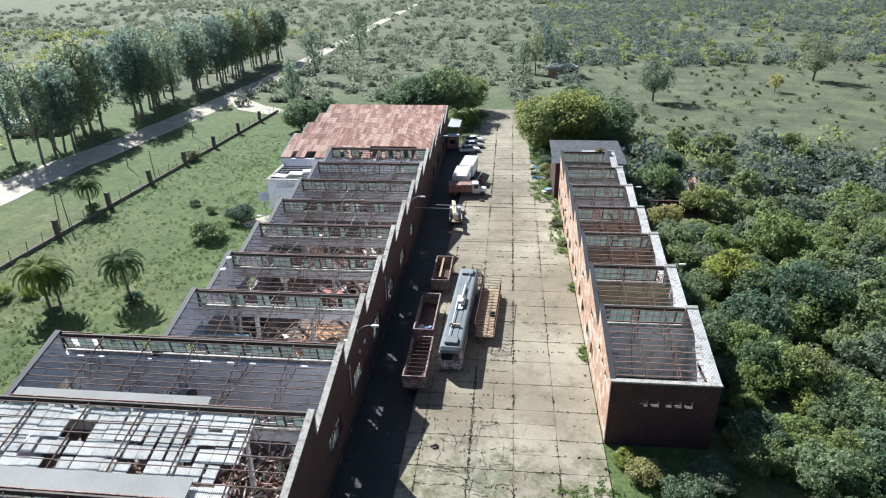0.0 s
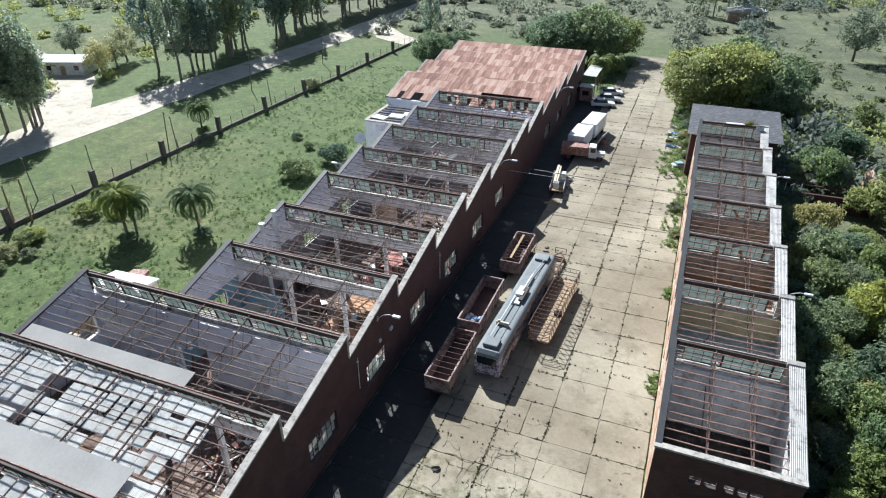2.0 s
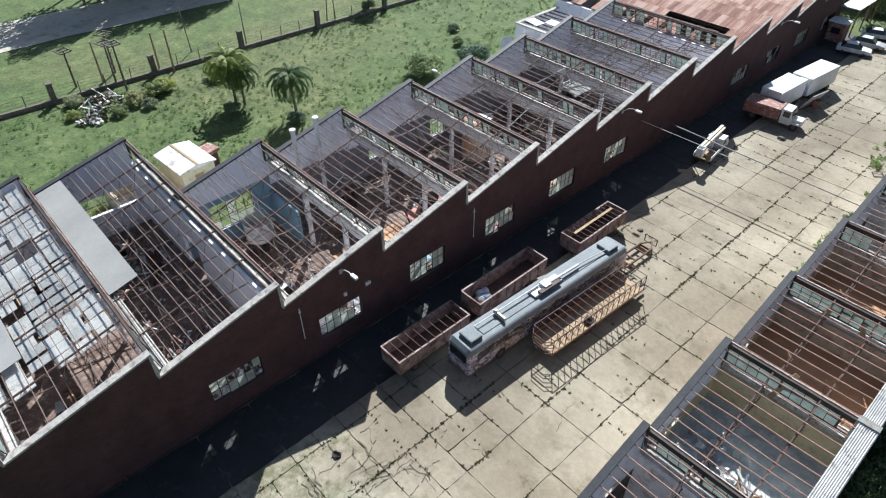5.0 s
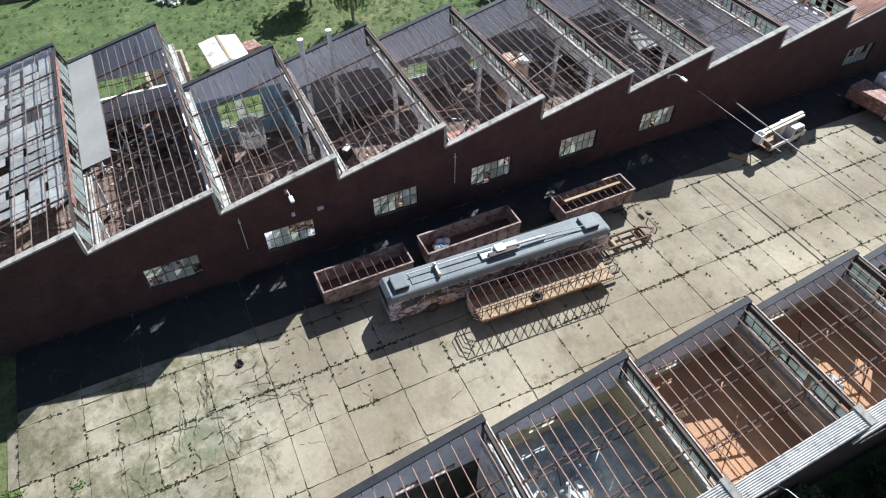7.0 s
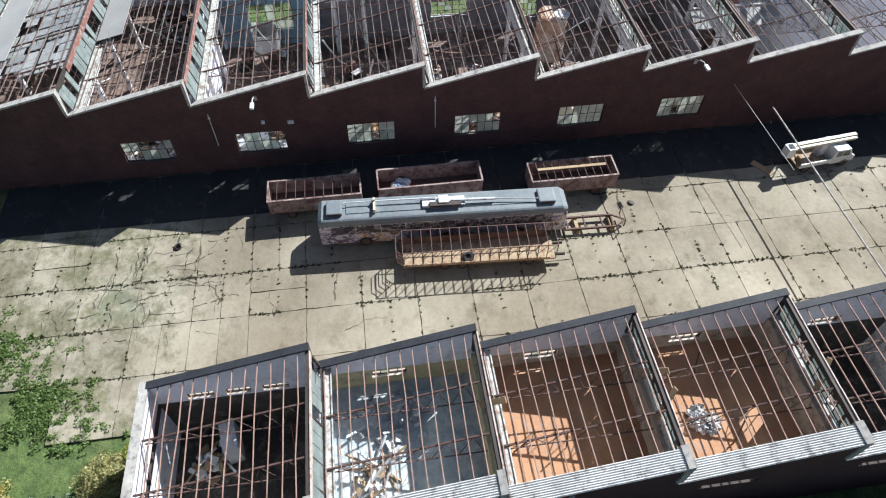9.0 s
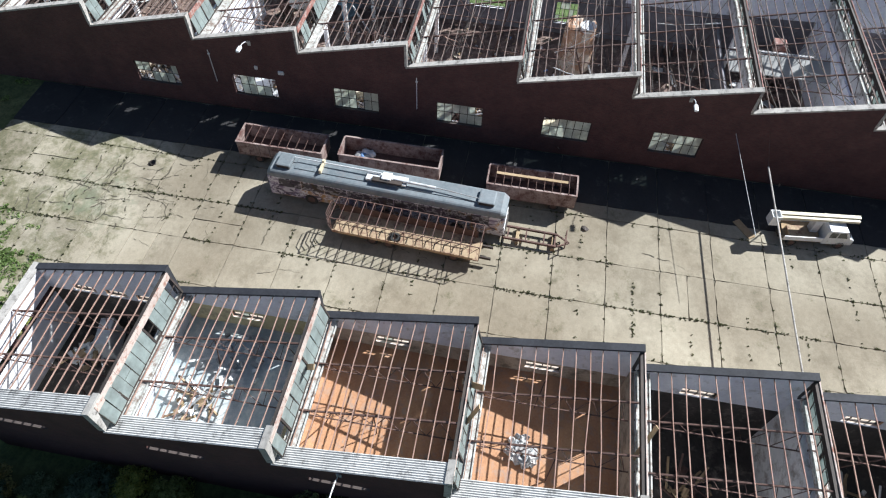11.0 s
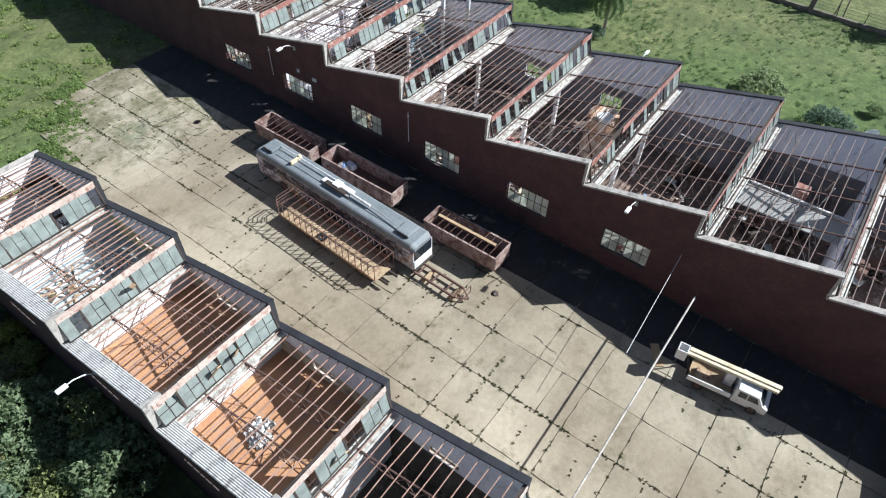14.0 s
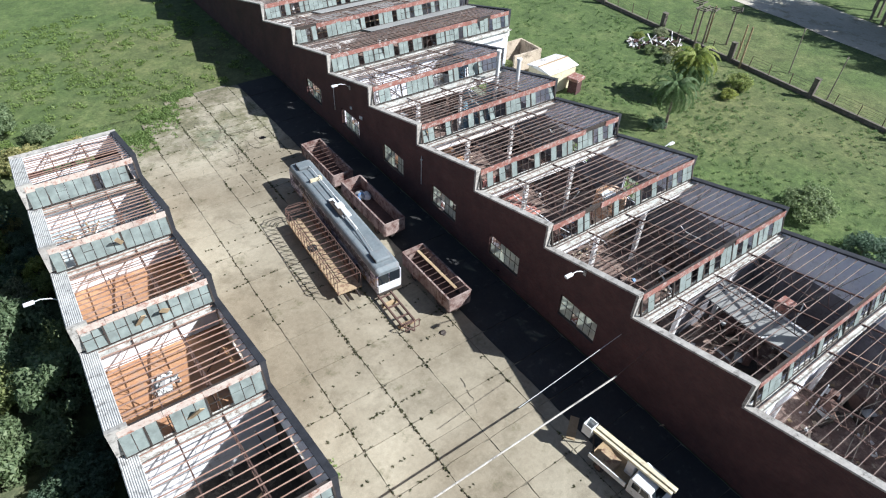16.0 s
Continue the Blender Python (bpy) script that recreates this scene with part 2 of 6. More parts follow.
floor_blue = surface("wet_blue_grey_floor", (0.25, 0.31, 0.34), (0.48, 0.53, 0.54), 0.35, 5, 0.3, stain=(0.65, 0.65, 0.62), amount=0.45)
pane_green = glass_mat("dirty_green_glass", (0.47, 0.53, 0.51), 0.18)
pane_white = glass_mat("dirty_pale_glass", (0.85, 0.84, 0.76), 0.35)
# near-black slab tone: the hall wall's shade is put into the colour
wall_shade = surface("yard_slab_in_wall_shade", (0.014, 0.014, 0.016), (0.034, 0.033, 0.033), 0.3, 4, 0.75, stain=(0.08, 0.075, 0.07), amount=0.15)
concrete = yard_mat()
white_paint = surface("white_vehicle_paint", (0.6, 0.61, 0.62), (0.8, 0.81, 0.81), 0.8, 5, 0.4, stain=(0.45, 0.42, 0.38), amount=0.15)
grey_paint = surface("dull_grey_roof_paint", (0.115, 0.14, 0.155), (0.2, 0.225, 0.24), 0.5, 4, 0.7, stain=(0.17, 0.17, 0.18), amount=0.3)
light_paint = surface("chalky_white_paint", (0.55, 0.56, 0.57), (0.74, 0.75, 0.75), 0.7, 4, 0.6, stain=(0.35, 0.33, 0.31), amount=0.25)
cream_paint = surface("faded_cream_paint", (0.55, 0.48, 0.33), (0.7, 0.63, 0.47), 0.7, 5, 0.5, stain=(0.35, 0.28, 0.18), amount=0.2)
rubber = surface("old_rubber", (0.018, 0.018, 0.018), (0.04, 0.04, 0.04), 1, 8, 0.9)
timber = surface("weathered_timber", (0.26, 0.18, 0.1), (0.42, 0.31, 0.19), 0.7, 8, 0.9)
dark_glass, _nt, _p = nodes_of("vehicle_glass")
_p.inputs["Base Color"].default_value, _p.inputs["Roughness"].default_value = (0.015, 0.02, 0.025, 1), 0.08


# ---- mesh helpers ----
class Build:
    def __init__(self):
        self.v, self.f = [], []

    def add(self, v, f):
        o = len(self.v)
        self.v += [tuple(q) for q in v]
        self.f += [tuple(i + o for i in q) for q in f]
        return self

    def box(self, a, b, m=None):
        (x0, y0, z0), (x1, y1, z1) = a, b
        v = [Vector(q) for q in ((x0, y0, z0), (x1, y0, z0), (x1, y1, z0), (x0, y1, z0), (x0, y0, z1), (x1, y0, z1), (x1, y1, z1), (x0, y1, z1))]
        if m:
            v = [m @ q for q in v]
        return self.add(v, [(0, 3, 2, 1), (4, 5, 6, 7), (0, 1, 5, 4), (1, 2, 6, 5), (2, 3, 7, 6), (3, 0, 4, 7)])

    def bar(self, p, q, w, h=None):
        """A square bar from p to q."""
        p, q = Vector(p), Vector(q)
        d = (q - p)
        h = h or w
        rot = d.to_track_quat("Y", "Z").to_matrix().to_4x4()
        return self.box((-w / 2, 0, -h / 2), (w / 2, d.length, h / 2), Matrix.Translation(p) @ rot)

    def tube(self, p, q, r, r2=None, n=8, caps=True):
        p, q = Vector(p), Vector(q)
        r2 = r if r2 is None else r2
        rot = (q - p).to_track_quat("Z", "Y").to_matrix()
        ring = [Vector((math.cos(2 * math.pi * i / n), math.sin(2 * math.pi * i / n), 0)) for i in range(n)]
        v = [p + rot @ (c * r) for c in ring] + [q + rot @ (c * r2) for c in ring]
        f = [(i, (i + 1) % n, n + (i + 1) % n, n + i) for i in range(n)]
        if caps:
            f += [tuple(range(n - 1, -1, -1)), tuple(range(n, 2 * n))]
        return self.add(v, f)

    def prism(self, poly, x0, x1):
        """A polygon in (y, z), counter-clockwise seen from +x, given depth in x."""
        n = len(poly)
        v = [(x1, y, z) for y, z in poly] + [(x0, y, z) for y, z in poly]
        f = [tuple(range(n)), tuple(range(2 * n - 1, n - 1, -1))] + [(i, n + i, n + (i + 1) % n, (i + 1) % n) for i in range(n)]
        return self.add(v, f)

    def prism_y(self, poly, y0, y1):
        """A polygon in (x, z) given depth in y."""
        n = len(poly)
        v = [(x, y0, z) for x, z in poly] + [(x, y1, z) for x, z in poly]
        f = [tuple(range(n)), tuple(range(2 * n - 1, n - 1, -1))] + [(i, n + i, n + (i + 1) % n, (i + 1) % n) for i in range(n)]
        return self.add(v, f)

    def mesh(self, name, smooth=False):
        me = bpy.data.meshes.new(name)
        me.from_pydata(self.v, [], self.f)
        bm = bmesh.new()
        bm.from_mesh(me)
        if len(self.f) < 4000:
            bmesh.ops.recalc_face_normals(bm, faces=bm.faces)
        bm.to_mesh(me)
        bm.free()
        if smooth:
            me.shade_smooth()
        return me


def part(name, b, material, parent=None, label="", bevel=0.0, smooth=False):
    me = b if isinstance(b, bpy.types.Mesh) else b.mesh(name, smooth)
    if bevel:
        bm = bmesh.new()
        bm.from_mesh(me)
        bmesh.ops.bevel(bm, geom=bm.edges[:], offset=bevel, segments=2, profile=0.6, affect="EDGES")
        bm.to_mesh(me)
        bm.free()
    if material and not me.materials:
        me.materials.append(material)
    ob = new(name, me)
    if parent:
        ob.parent = parent
    if label:
        ob["label"] = label
    return ob


def thing(name, m, label, category, group="", kind=""):
    ob = new(name)
    ob.matrix_basis = m
    return tagged(ob, label, category, group, kind)


rng = random.Random(7)
# ---- ground and yard ----
BAY = 8.4


def ground_mat():
    m, nt, p = nodes_of("grass_and_scrub_ground")
    pos = place(nt)
    n1 = noise_node(nt, 0.018, 6, 0.6, pos)
    n2 = noise_node(nt, 0.25, 6, 0.7, pos)
    n3 = noise_node(nt, 3.0, 5, 0.75, pos)
    grass = ramp(nt, n2, [(0.3, (0.064, 0.102, 0.029)), (0.52, (0.1, 0.15, 0.046)), (0.75, (0.168, 0.204, 0.08))])
    dry = ramp(nt, n2, [(0.3, (0.11, 0.12, 0.05)), (0.7, (0.24, 0.22, 0.11))])
    col = mix(nt, ramp(nt, n1, [(0.52, (0, 0, 0)), (0.72, (1, 1, 1))]), grass, dry)
    sep = nt.nodes.new("ShaderNodeSeparateXYZ")
    nt.links.new(pos, sep.inputs[0])
    wild = math_node(nt, "MAXIMUM", math_node(nt, "MULTIPLY", math_node(nt, "SUBTRACT", sep.outputs[1], 125.0), 0.03), math_node(nt, "MULTIPLY", math_node(nt, "SUBTRACT", sep.outputs[0], 29.0), 0.2))
    wild = math_node(nt, "MINIMUM", math_node(nt, "MAXIMUM", wild, 0.0), 1.0)
    n4 = noise_node(nt, 0.09, 7, 0.72, pos)
    scrubby = ramp(nt, n4, [(0.34, (0.075, 0.088, 0.056)), (0.48, (0.115, 0.13, 0.078)), (0.6, (0.17, 0.182, 0.105)), (0.75, (0.24, 0.232, 0.15))])
    col = mix(nt, wild, col, scrubby)
    col = mix(nt, 1.0, col, ramp(nt, n3, [(0.3, (0.42, 0.47, 0.4)), (0.68, (1.15, 1.13, 1.05))]), "MULTIPLY")
    col = mix(nt, 1.0, col, ramp(nt, noise_node(nt, 0.8, 5, 0.75, pos), [(0.34, (0.62, 0.66, 0.6)), (0.62, (1.08, 1.06, 1.05))]), "MULTIPLY")
    nt.links.new(col, p.inputs["Base Color"])
    p.inputs["Roughness"].default_value = 0.95
    bump(nt, p, n3, 0.8, 0.15)
    return m


def sheet(name, x0, x1, y0, y1, step, z, material, hole=None):
    nx, ny = max(1, round((x1 - x0) / step)), max(1, round((y1 - y0) / step))
    b = Build()
    b.v = [(x0 + (x1 - x0) * i / nx, y0 + (y1 - y0) * j / ny, z(x0 + (x1 - x0) * i / nx, y0 + (y1 - y0) * j / ny)) for j in range(ny + 1) for i in range(nx + 1)]
    b.f = [(j * (nx + 1) + i, j * (nx + 1) + i + 1, (j + 1) * (nx + 1) + i + 1, (j + 1) * (nx + 1) + i) for j in range(ny) for i in range(nx)]
    me = b.mesh(name)
    me.materials.append(material)
    me.shade_smooth()
    return new(name, me)


grass_ground = ground_mat()
g = sheet("ground", -2400, 2400, -1200, 3000, 150, lambda x, y: -0.12, grass_ground)
tagged(g, "green and dry grassland with bare patches", "ground", kind="structure")

# ---- the sawtooth halls ----
def tooth_wall(b, x0, x1, k, low, high, openings=()):
    """One bay of a sawtooth wall between two faces in x, in one piece, with openings (y, y, z, z) in it."""
    y0, y1 = BAY * k, BAY * (k + 1)
    ys = sorted({y0, y1, *[o[0] for o in openings], *[o[1] for o in openings]})
    zs = sorted({-0.3, *[o[2] for o in openings], *[o[3] for o in openings]}) + [None]
    z_at = lambda i, j: zs[j] if zs[j] is not None else low + (high - low) * (ys[i] - y0) / BAY
    solid = lambda i, j: 0 <= i < len(ys) - 1 and 0 <= j < len(zs) - 1 and not any(o[0] <= ys[i] and o[1] >= ys[i + 1] and o[2] <= zs[j] and zs[j + 1] is not None and o[3] >= zs[j + 1] for o in openings)
    ids, v, f = {}, [], []

    def at(i, j, side):
        if (i, j, side) not in ids:
            ids[i, j, side] = len(v)
            v.append((x1 if side else x0, ys[i], z_at(i, j)))
        return ids[i, j, side]

    for i in range(len(ys) - 1):
        for j in range(len(zs) - 1):
            if not solid(i, j):
                continue
            c = [(i, j), (i + 1, j), (i + 1, j + 1), (i, j + 1)]
            f += [tuple(at(*q, 1) for q in c), tuple(at(*q, 0) for q in reversed(c))]
            for (p, q), n in zip(((c[0], c[1]), (c[1], c[2]), (c[2], c[3]), (c[3], c[0])), ((i, j - 1), (i + 1, j), (i, j + 1), (i - 1, j))):
                if not solid(*n):
                    f.append((at(*p, 1), at(*p, 0), at(*q, 0), at(*q, 1)))
    b.add(v, f)


def cap(b, x0, x1, k, low, high, over=0.07, th=0.14):
    """The coping on one tooth, with its upright end."""
    y0, y1 = BAY * k, BAY * (k + 1)
    b.prism([(y0 - 0.05, low), (y1 + 0.06, high), (y1 + 0.06, high + th), (y0 - 0.05, low + th)], x0 - over, x1 + over)
    b.prism([(y1 - 0.12, low + th + 0.02), (y1 + 0.07, low + th + 0.02), (y1 + 0.07, high - 0.003), (y1 - 0.12, high - 0.003)], x0 - over * 0.6, x1 + over * 0.6)


LEAN = 0.38
pane_meshes = {}


def pane_mesh(w, h, mat):
    key = (round(w, 3), round(h, 3), mat.name)
    if key not in pane_meshes:
        pane_meshes[key] = Build().box((0, -0.006, 0), (w, 0.006, h)).mesh("pane")
        pane_meshes[key].materials.append(mat)
    return pane_meshes[key]


def hall_roof(hall, k, x0, x1, low, high, trusses, purlins=8, beam=red_paint, panes=True, missing=0.15, gutter=True):
    """Bare roof steel of one bay: trusses along the slope, purlins across, the upright glazing at the high end and the valley gutter."""
    y0, y1 = BAY * k, BAY * (k + 1)
    up = lambda y: low + (high - low) * (y - y0) / BAY
    for x in trusses:
        t = Build()
        t.bar((x, y0 + 0.1, low - 0.12), (x, y1 - 0.15, high - 0.2), 0.08, 0.11)
        t.bar((x, y0 + 0.1, low - 0.5), (x, y1 - 0.15, low - 0.35), 0.05, 0.06)
        n = 6
        for i in range(n):
            a, c = y0 + 0.2 + (BAY - 0.5) * i / n, y0 + 0.2 + (BAY - 0.5) * (i + 1) / n
            t.bar((x, a, low - 0.45), (x, (a + c) / 2, up((a + c) / 2) - 0.2), 0.03)
            t.bar((x, (a + c) / 2, up((a + c) / 2) - 0.2), (x, c, low - 0.42), 0.03)
        part("truss", t, rust, hall)
    for i in range(purlins):
        if rng.random() < 0.05:
            continue
        y = y0 + 0.55 + (BAY - 1.1) * i / (purlins - 1) + rng.uniform(-0.06, 0.06)
        b = Build()
        parts_ = 3
        xs = [x0 + (x1 - x0) * q / parts_ for q in range(parts_ + 1)]
        zs = [up(y) - 0.04 + rng.uniform(-0.05, 0.03) * (0 < q < parts_) for q in range(parts_ + 1)]
        ys = [y + rng.uniform(-0.07, 0.07) * (0 < q < parts_) for q in range(parts_ + 1)]
        for q in range(parts_):
            b.bar((xs[q], ys[q], zs[q]), (xs[q + 1], ys[q + 1], zs[q + 1]), 0.045, 0.065)
        part("purlin", b, roof_steel if beam is red_paint else thin_rust, hall)
    # glazing at the high end
    c = Build()
    c.box((x0, y1 - 0.14, high - 0.42), (x1, y1 + 0.05, high - 0.08))
    cl = part("clerestory_beam", c, dark_steel, hall)
    xa = x0
    while xa < x1 - 0.2:
        xb = min(x1, xa + rng.uniform(1.2, 3.4))
        if rng.random() > 0.06:
            dip = rng.uniform(-0.03, 0.03)
            part("fascia_board", Build().box((xa, y1 + 0.054, high - 0.5 + dip), (xb - 0.02, y1 + 0.12, high - 0.02 + dip * 0.6)), beam, hall)
        xa = xb
    lean = math.degrees(math.atan2(LEAN - 0.02, high - low - 0.5))
    fr = Build()
    n = max(3, round((x1 - x0) / 0.64))
    foot, head = y1 + LEAN, y1 + 0.02
    w = (x1 - x0) / n
    for i in range(n + 1):
        fr.bar((x0 + w * i, foot, low + 0.2), (x0 + w * i, head, high - 0.3), 0.04 if i % 5 else 0.12)
    fr.bar((x0, foot, low + 0.22), (x1, foot, low + 0.22), 0.08)
    fr.bar((x0, (foot + head) / 2, (low + high) / 2 - 0.05), (x1, (foot + head) / 2, (low + high) / 2 - 0.05), 0.035)
    part("clerestory_frame", fr, rust if not panes else dark_steel, hall)
    if panes:
        for i in range(n):
            if rng.random() > missing:
                p = part("pane", pane_mesh(w - 0.05, high - low - 0.5, pane_green), None, cl)
                p.matrix_basis = pose(x0 + w * i + 0.025, foot + rng.uniform(-0.02, 0.02), low + 0.27, lean + rng.uniform(-2, 2) + (rng.uniform(4, 14) if rng.random() < 0.08 else 0), 0, 0)
    if gutter:
        gb = Build().prism([(y1 + 0.13, low - 0.12), (y1 + 0.9, low - 0.12), (y1 + 0.9, low + 0.06), (y1 + 0.83, low + 0.06), (y1 + 0.83, low - 0.02), (y1 + 0.2, low - 0.02), (y1 + 0.2, low + 0.16), (y1 + 0.13, low + 0.16)], x0, x1)
        part("valley_gutter", gb, gutter_metal, hall)


def casement(hall, x, y, z, w, h, nx=6, ny=3, miss=0.2, mat=None):
    """A steel window in a wall that faces x."""
    fr = Build()
    o, e = ((x - 0.04, y, z), (x + 0.04, y + w, z + h)), 0.05
    fr.box(o[0], (o[1][0], o[1][1], z + e)).box((o[0][0], y, z + h - e), o[1])
    fr.box((o[0][0], y, z + e), (o[1][0], y + e, z + h - e)).box((o[0][0], y + w - e, z + e), (o[1][0], y + w, z + h - e))
    wdw = part("window", fr, dark_steel, hall)
    for i in range(1, nx):
        part("glazing_bar", Build().bar((x, y + w * i / nx, z + e), (x, y + w * i / nx, z + h - e), 0.045), dark_steel, wdw)
    for j in range(1, ny):
        part("glazing_bar", Build().bar((x, y + e, z + h * j / ny), (x, y + w - e, z + h * j / ny), 0.04), dark_steel, wdw)
    for i in range(nx):
        for j in range(ny):
            if rng.random() > miss:
                p = part("pane", pane_mesh(w / nx - 0.05, h / ny - 0.05, mat or pane_white), None, wdw)
                p.matrix_basis = pose(x, y + w * i / nx + 0.025, z + h * j / ny + 0.025, 0, 0, 90)


# main hall
LOW, HIGH = 6.3, 8.3
FIRST, LAST = -6, 10
hall = thing("workshop_hall", pose(0, 0, 0), "long red-brick sawtooth workshop stripped of most roofing", "building")
BLIND = (*range(FIRST, -1), 5, 6)
back_x = lambda k: -24.5 if k < 0 else (-25.2 if k > 6 else -16.4)
WIN = (2.35, 6.05, 1.5, 3.48)
REAR = {-1: [(-7.0, -0.7, 2.35, 4.15)], 0: [(2.5, 6.5, 1.55, 4.2)], 2: [(19.3, 22.8, 1.8, 3.3)], 3: [(27.5, 29.6, 1.05, 3.2)]}
for k in range(FIRST, LAST + 1):
    y = BAY * k
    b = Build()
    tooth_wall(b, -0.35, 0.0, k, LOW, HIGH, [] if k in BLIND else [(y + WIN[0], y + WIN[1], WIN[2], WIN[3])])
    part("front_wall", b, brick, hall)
    # unseen pale lining, added so the wall bounces sunlight into the bays
    lin = Build()
    tooth_wall(lin, -0.38, -0.354, k, LOW - 0.02, HIGH - 0.02, [] if k in BLIND else [(y + WIN[0], y + WIN[1], WIN[2], WIN[3])])
    part("inner_plaster", lin, lavender, hall, "unseen pale lavender lining added to bounce light")
    cb = Build()
    cap(cb, -0.35, 0.0, k, LOW, HIGH)
    part("coping", cb, coping, hall)
    bx = back_x(k)
    b = Build()
    tooth_wall(b, bx - 0.3, bx, k, LOW, HIGH, REAR.get(k, ()))
    part("rear_wall", b, lavender, hall, "pale lavender-painted wall with damp stains")
    # lower wall: blue in the first bay, a darker grey in the others
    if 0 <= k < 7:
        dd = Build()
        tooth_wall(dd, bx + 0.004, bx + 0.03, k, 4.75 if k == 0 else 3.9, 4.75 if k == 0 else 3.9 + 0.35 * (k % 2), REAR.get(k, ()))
        part("dado", dd, blue_wall if k == 0 else dark_wall, hall, "faded blue lower wall" if k == 0 else "darker grey lower wall")
    cb = Build()
    cap(cb, bx - 0.3, bx, k, LOW, HIGH, 0.1)
    part("coping", cb, tar, hall, "tar-black coping")
    if k not in BLIND:
        casement(hall, -0.2, y + WIN[0], WIN[2], WIN[1] - WIN[0], WIN[3] - WIN[2], 6, 2, 0.08 + 0.3 * rng.random())
    floor_ = Build().box((bx + 0.035, y, -0.2), (-0.385, y + BAY, 0.02))
    part("floor", floor_, floor_dark, hall)
for k in range(FIRST, 7):
    x0 = back_x(k) + 0.02
    ts = [-4.1, -8.2, -12.3] + ([-16.4, -20.5] if k < 0 else [])
    hall_roof(hall, k, x0, -0.39, LOW, HIGH, ts, 12 if k > -2 else 8, red_paint, True, 0.3 if k < 0 else 0.55)
    y1 = BAY * (k + 1)
    for x in ([-5.5, -11.0] + ([-17] if k < 0 else [])):
        part("column", Build().box((x - 0.17, y1 + 0.2, 0), (x + 0.17, y1 + 0.52, LOW - 1.0)), limewash, hall, bevel=0.02)
    part("valley_beam", Build().box((x0, y1 + 0.16, LOW - 1.0), (-0.39, y1 + 0.56, LOW - 0.13)), limewash, hall)
for k, rows in REAR.items():
    if k >= 0:
        for ya, yb, za, zb in rows:
            casement(hall, -16.55, ya, za, yb - ya, zb - za, 5, 3, 0.7)
# patches of tile on the floor near the yard wall
pink_tile = surface("faded_red_tile_floor", (0.42, 0.16, 0.13), (0.62, 0.3, 0.25), 0.6, 7, 0.85, stain=(0.3, 0.14, 0.11), amount=0.35)
cream_floor = surface("pale_cement_floor", (0.4, 0.33, 0.25), (0.6, 0.52, 0.42), 0.5, 5, 0.85, stain=(0.25, 0.19, 0.14), amount=0.35)
for k, w, m_ in ((0, 6.5, floor_grey), (1, 8.5, tile_red), (2, 9.0, pink_tile), (3, 6.5, cream_floor), (4, 6.5, cream_floor), (5, 3.5, floor_grey), (6, 5.0, cream_floor), (-1, 4.5, floor_grey)):
    part("floor_finish", Build().box((-w, BAY * k + 0.6, 0.02), (-0.42, BAY * k + 7.7, 0.05)), m_, hall)
# cross wall between the wide and the narrow bays, its lower part broken out
part("cross_wall", Build().box((-24.5, -0.3, 3.9), (-0.39, -0.04, LOW - 0.14)), lavender, hall)
part("cross_wall", Build().box((-13.2, -0.3, 0.0), (-0.39, -0.04, 3.9)), lavender, hall)
part("cross_wall", Build().box((-24.5, -0.3, 0.0), (-16.2, -0.04, 3.9)), lavender, hall)
part("cross_wall", Build().box((-16.2, -0.3, 2.9), (-14.9, -0.04, 3.9)), lavender, hall)
part("cross_wall", Build().box((-13.9, -0.3, 3.3), (-13.2, -0.04, 3.9)), lavender, hall)
part("cross_wall", Build().box((-16.4, 8.15, 0.0), (-11.8, 8.36, 3.4)), blue_wall, hall, "blue-painted partition")
part("cross_wall", Build().box((-16.4, 41.75, 0.0), (-6.5, 41.96, 3.4)), dark_wall, hall)
part("cross_wall", Build().box((-16.4, 50.2, 0.0), (-0.39, 50.4, LOW - 1.0)), lavender, hall)
part("cross_wall", Build().box((-25.2, 58.5, 0.0), (-0.39, 58.76, LOW)), lavender, hall)
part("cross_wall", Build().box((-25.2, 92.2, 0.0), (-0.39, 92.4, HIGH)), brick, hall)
# a slipped roof slab lies across one bay
m = Matrix.Translation((-9.6, 46.3, 4.0)) @ Euler((radians(2), radians(16), radians(-2))).to_matrix().to_4x4()
part("fallen_slab", Build().box((-1.1, -4.1, -0.07), (1.1, 3.9, 0.07), m), flat_panel, hall)
part("slab_edge", Build().box((-1.24, -4.1, -0.12), (-1.1, 3.9, 0.2), m), limewash, hall)
# low side room behind the seventh bay
sr = Build()
sr.box((-25.0, 50.2, 0), (-24.7, 58.5, 5.2)).box((-24.7, 50.2, 0), (-16.72, 50.5, 3.9)).box((-24.7, 50.2, 4.9), (-16.72, 50.5, 5.2))
sr.box((-24.7, 50.2, 3.9), (-23.6, 50.5, 4.9)).box((-20.6, 50.2, 3.9), (-19.6, 50.5, 4.9))
part("side_room_wall", sr, lavender, hall)
part("side_room_coping", Build().box((-25.1, 50.1, 5.2), (-24.6, 58.5, 5.34)).box((-24.6, 50.1, 5.2), (-16.75, 50.6, 5.34)), coping, hall)
for i in range(7):
    part("joist", Build().bar((-24.8, 51.5 + i, 5.15), (-16.75, 51.5 + i, 5.25), 0.1, 0.16), dark_steel, hall)
for q, (sx, sy) in enumerate(((-23.3, 52.0), (-21.2, 53.4), (-19.4, 54.8))):
    part("roof_slab", Build().box((-1.1, -0.7, 0), (1.1, 0.7, 0.08), pose(sx, sy, 5.34, 2, 1, 12 * q - 10)), white_sheet, hall)
# sheets left on the first bays
sheet_meshes = {}


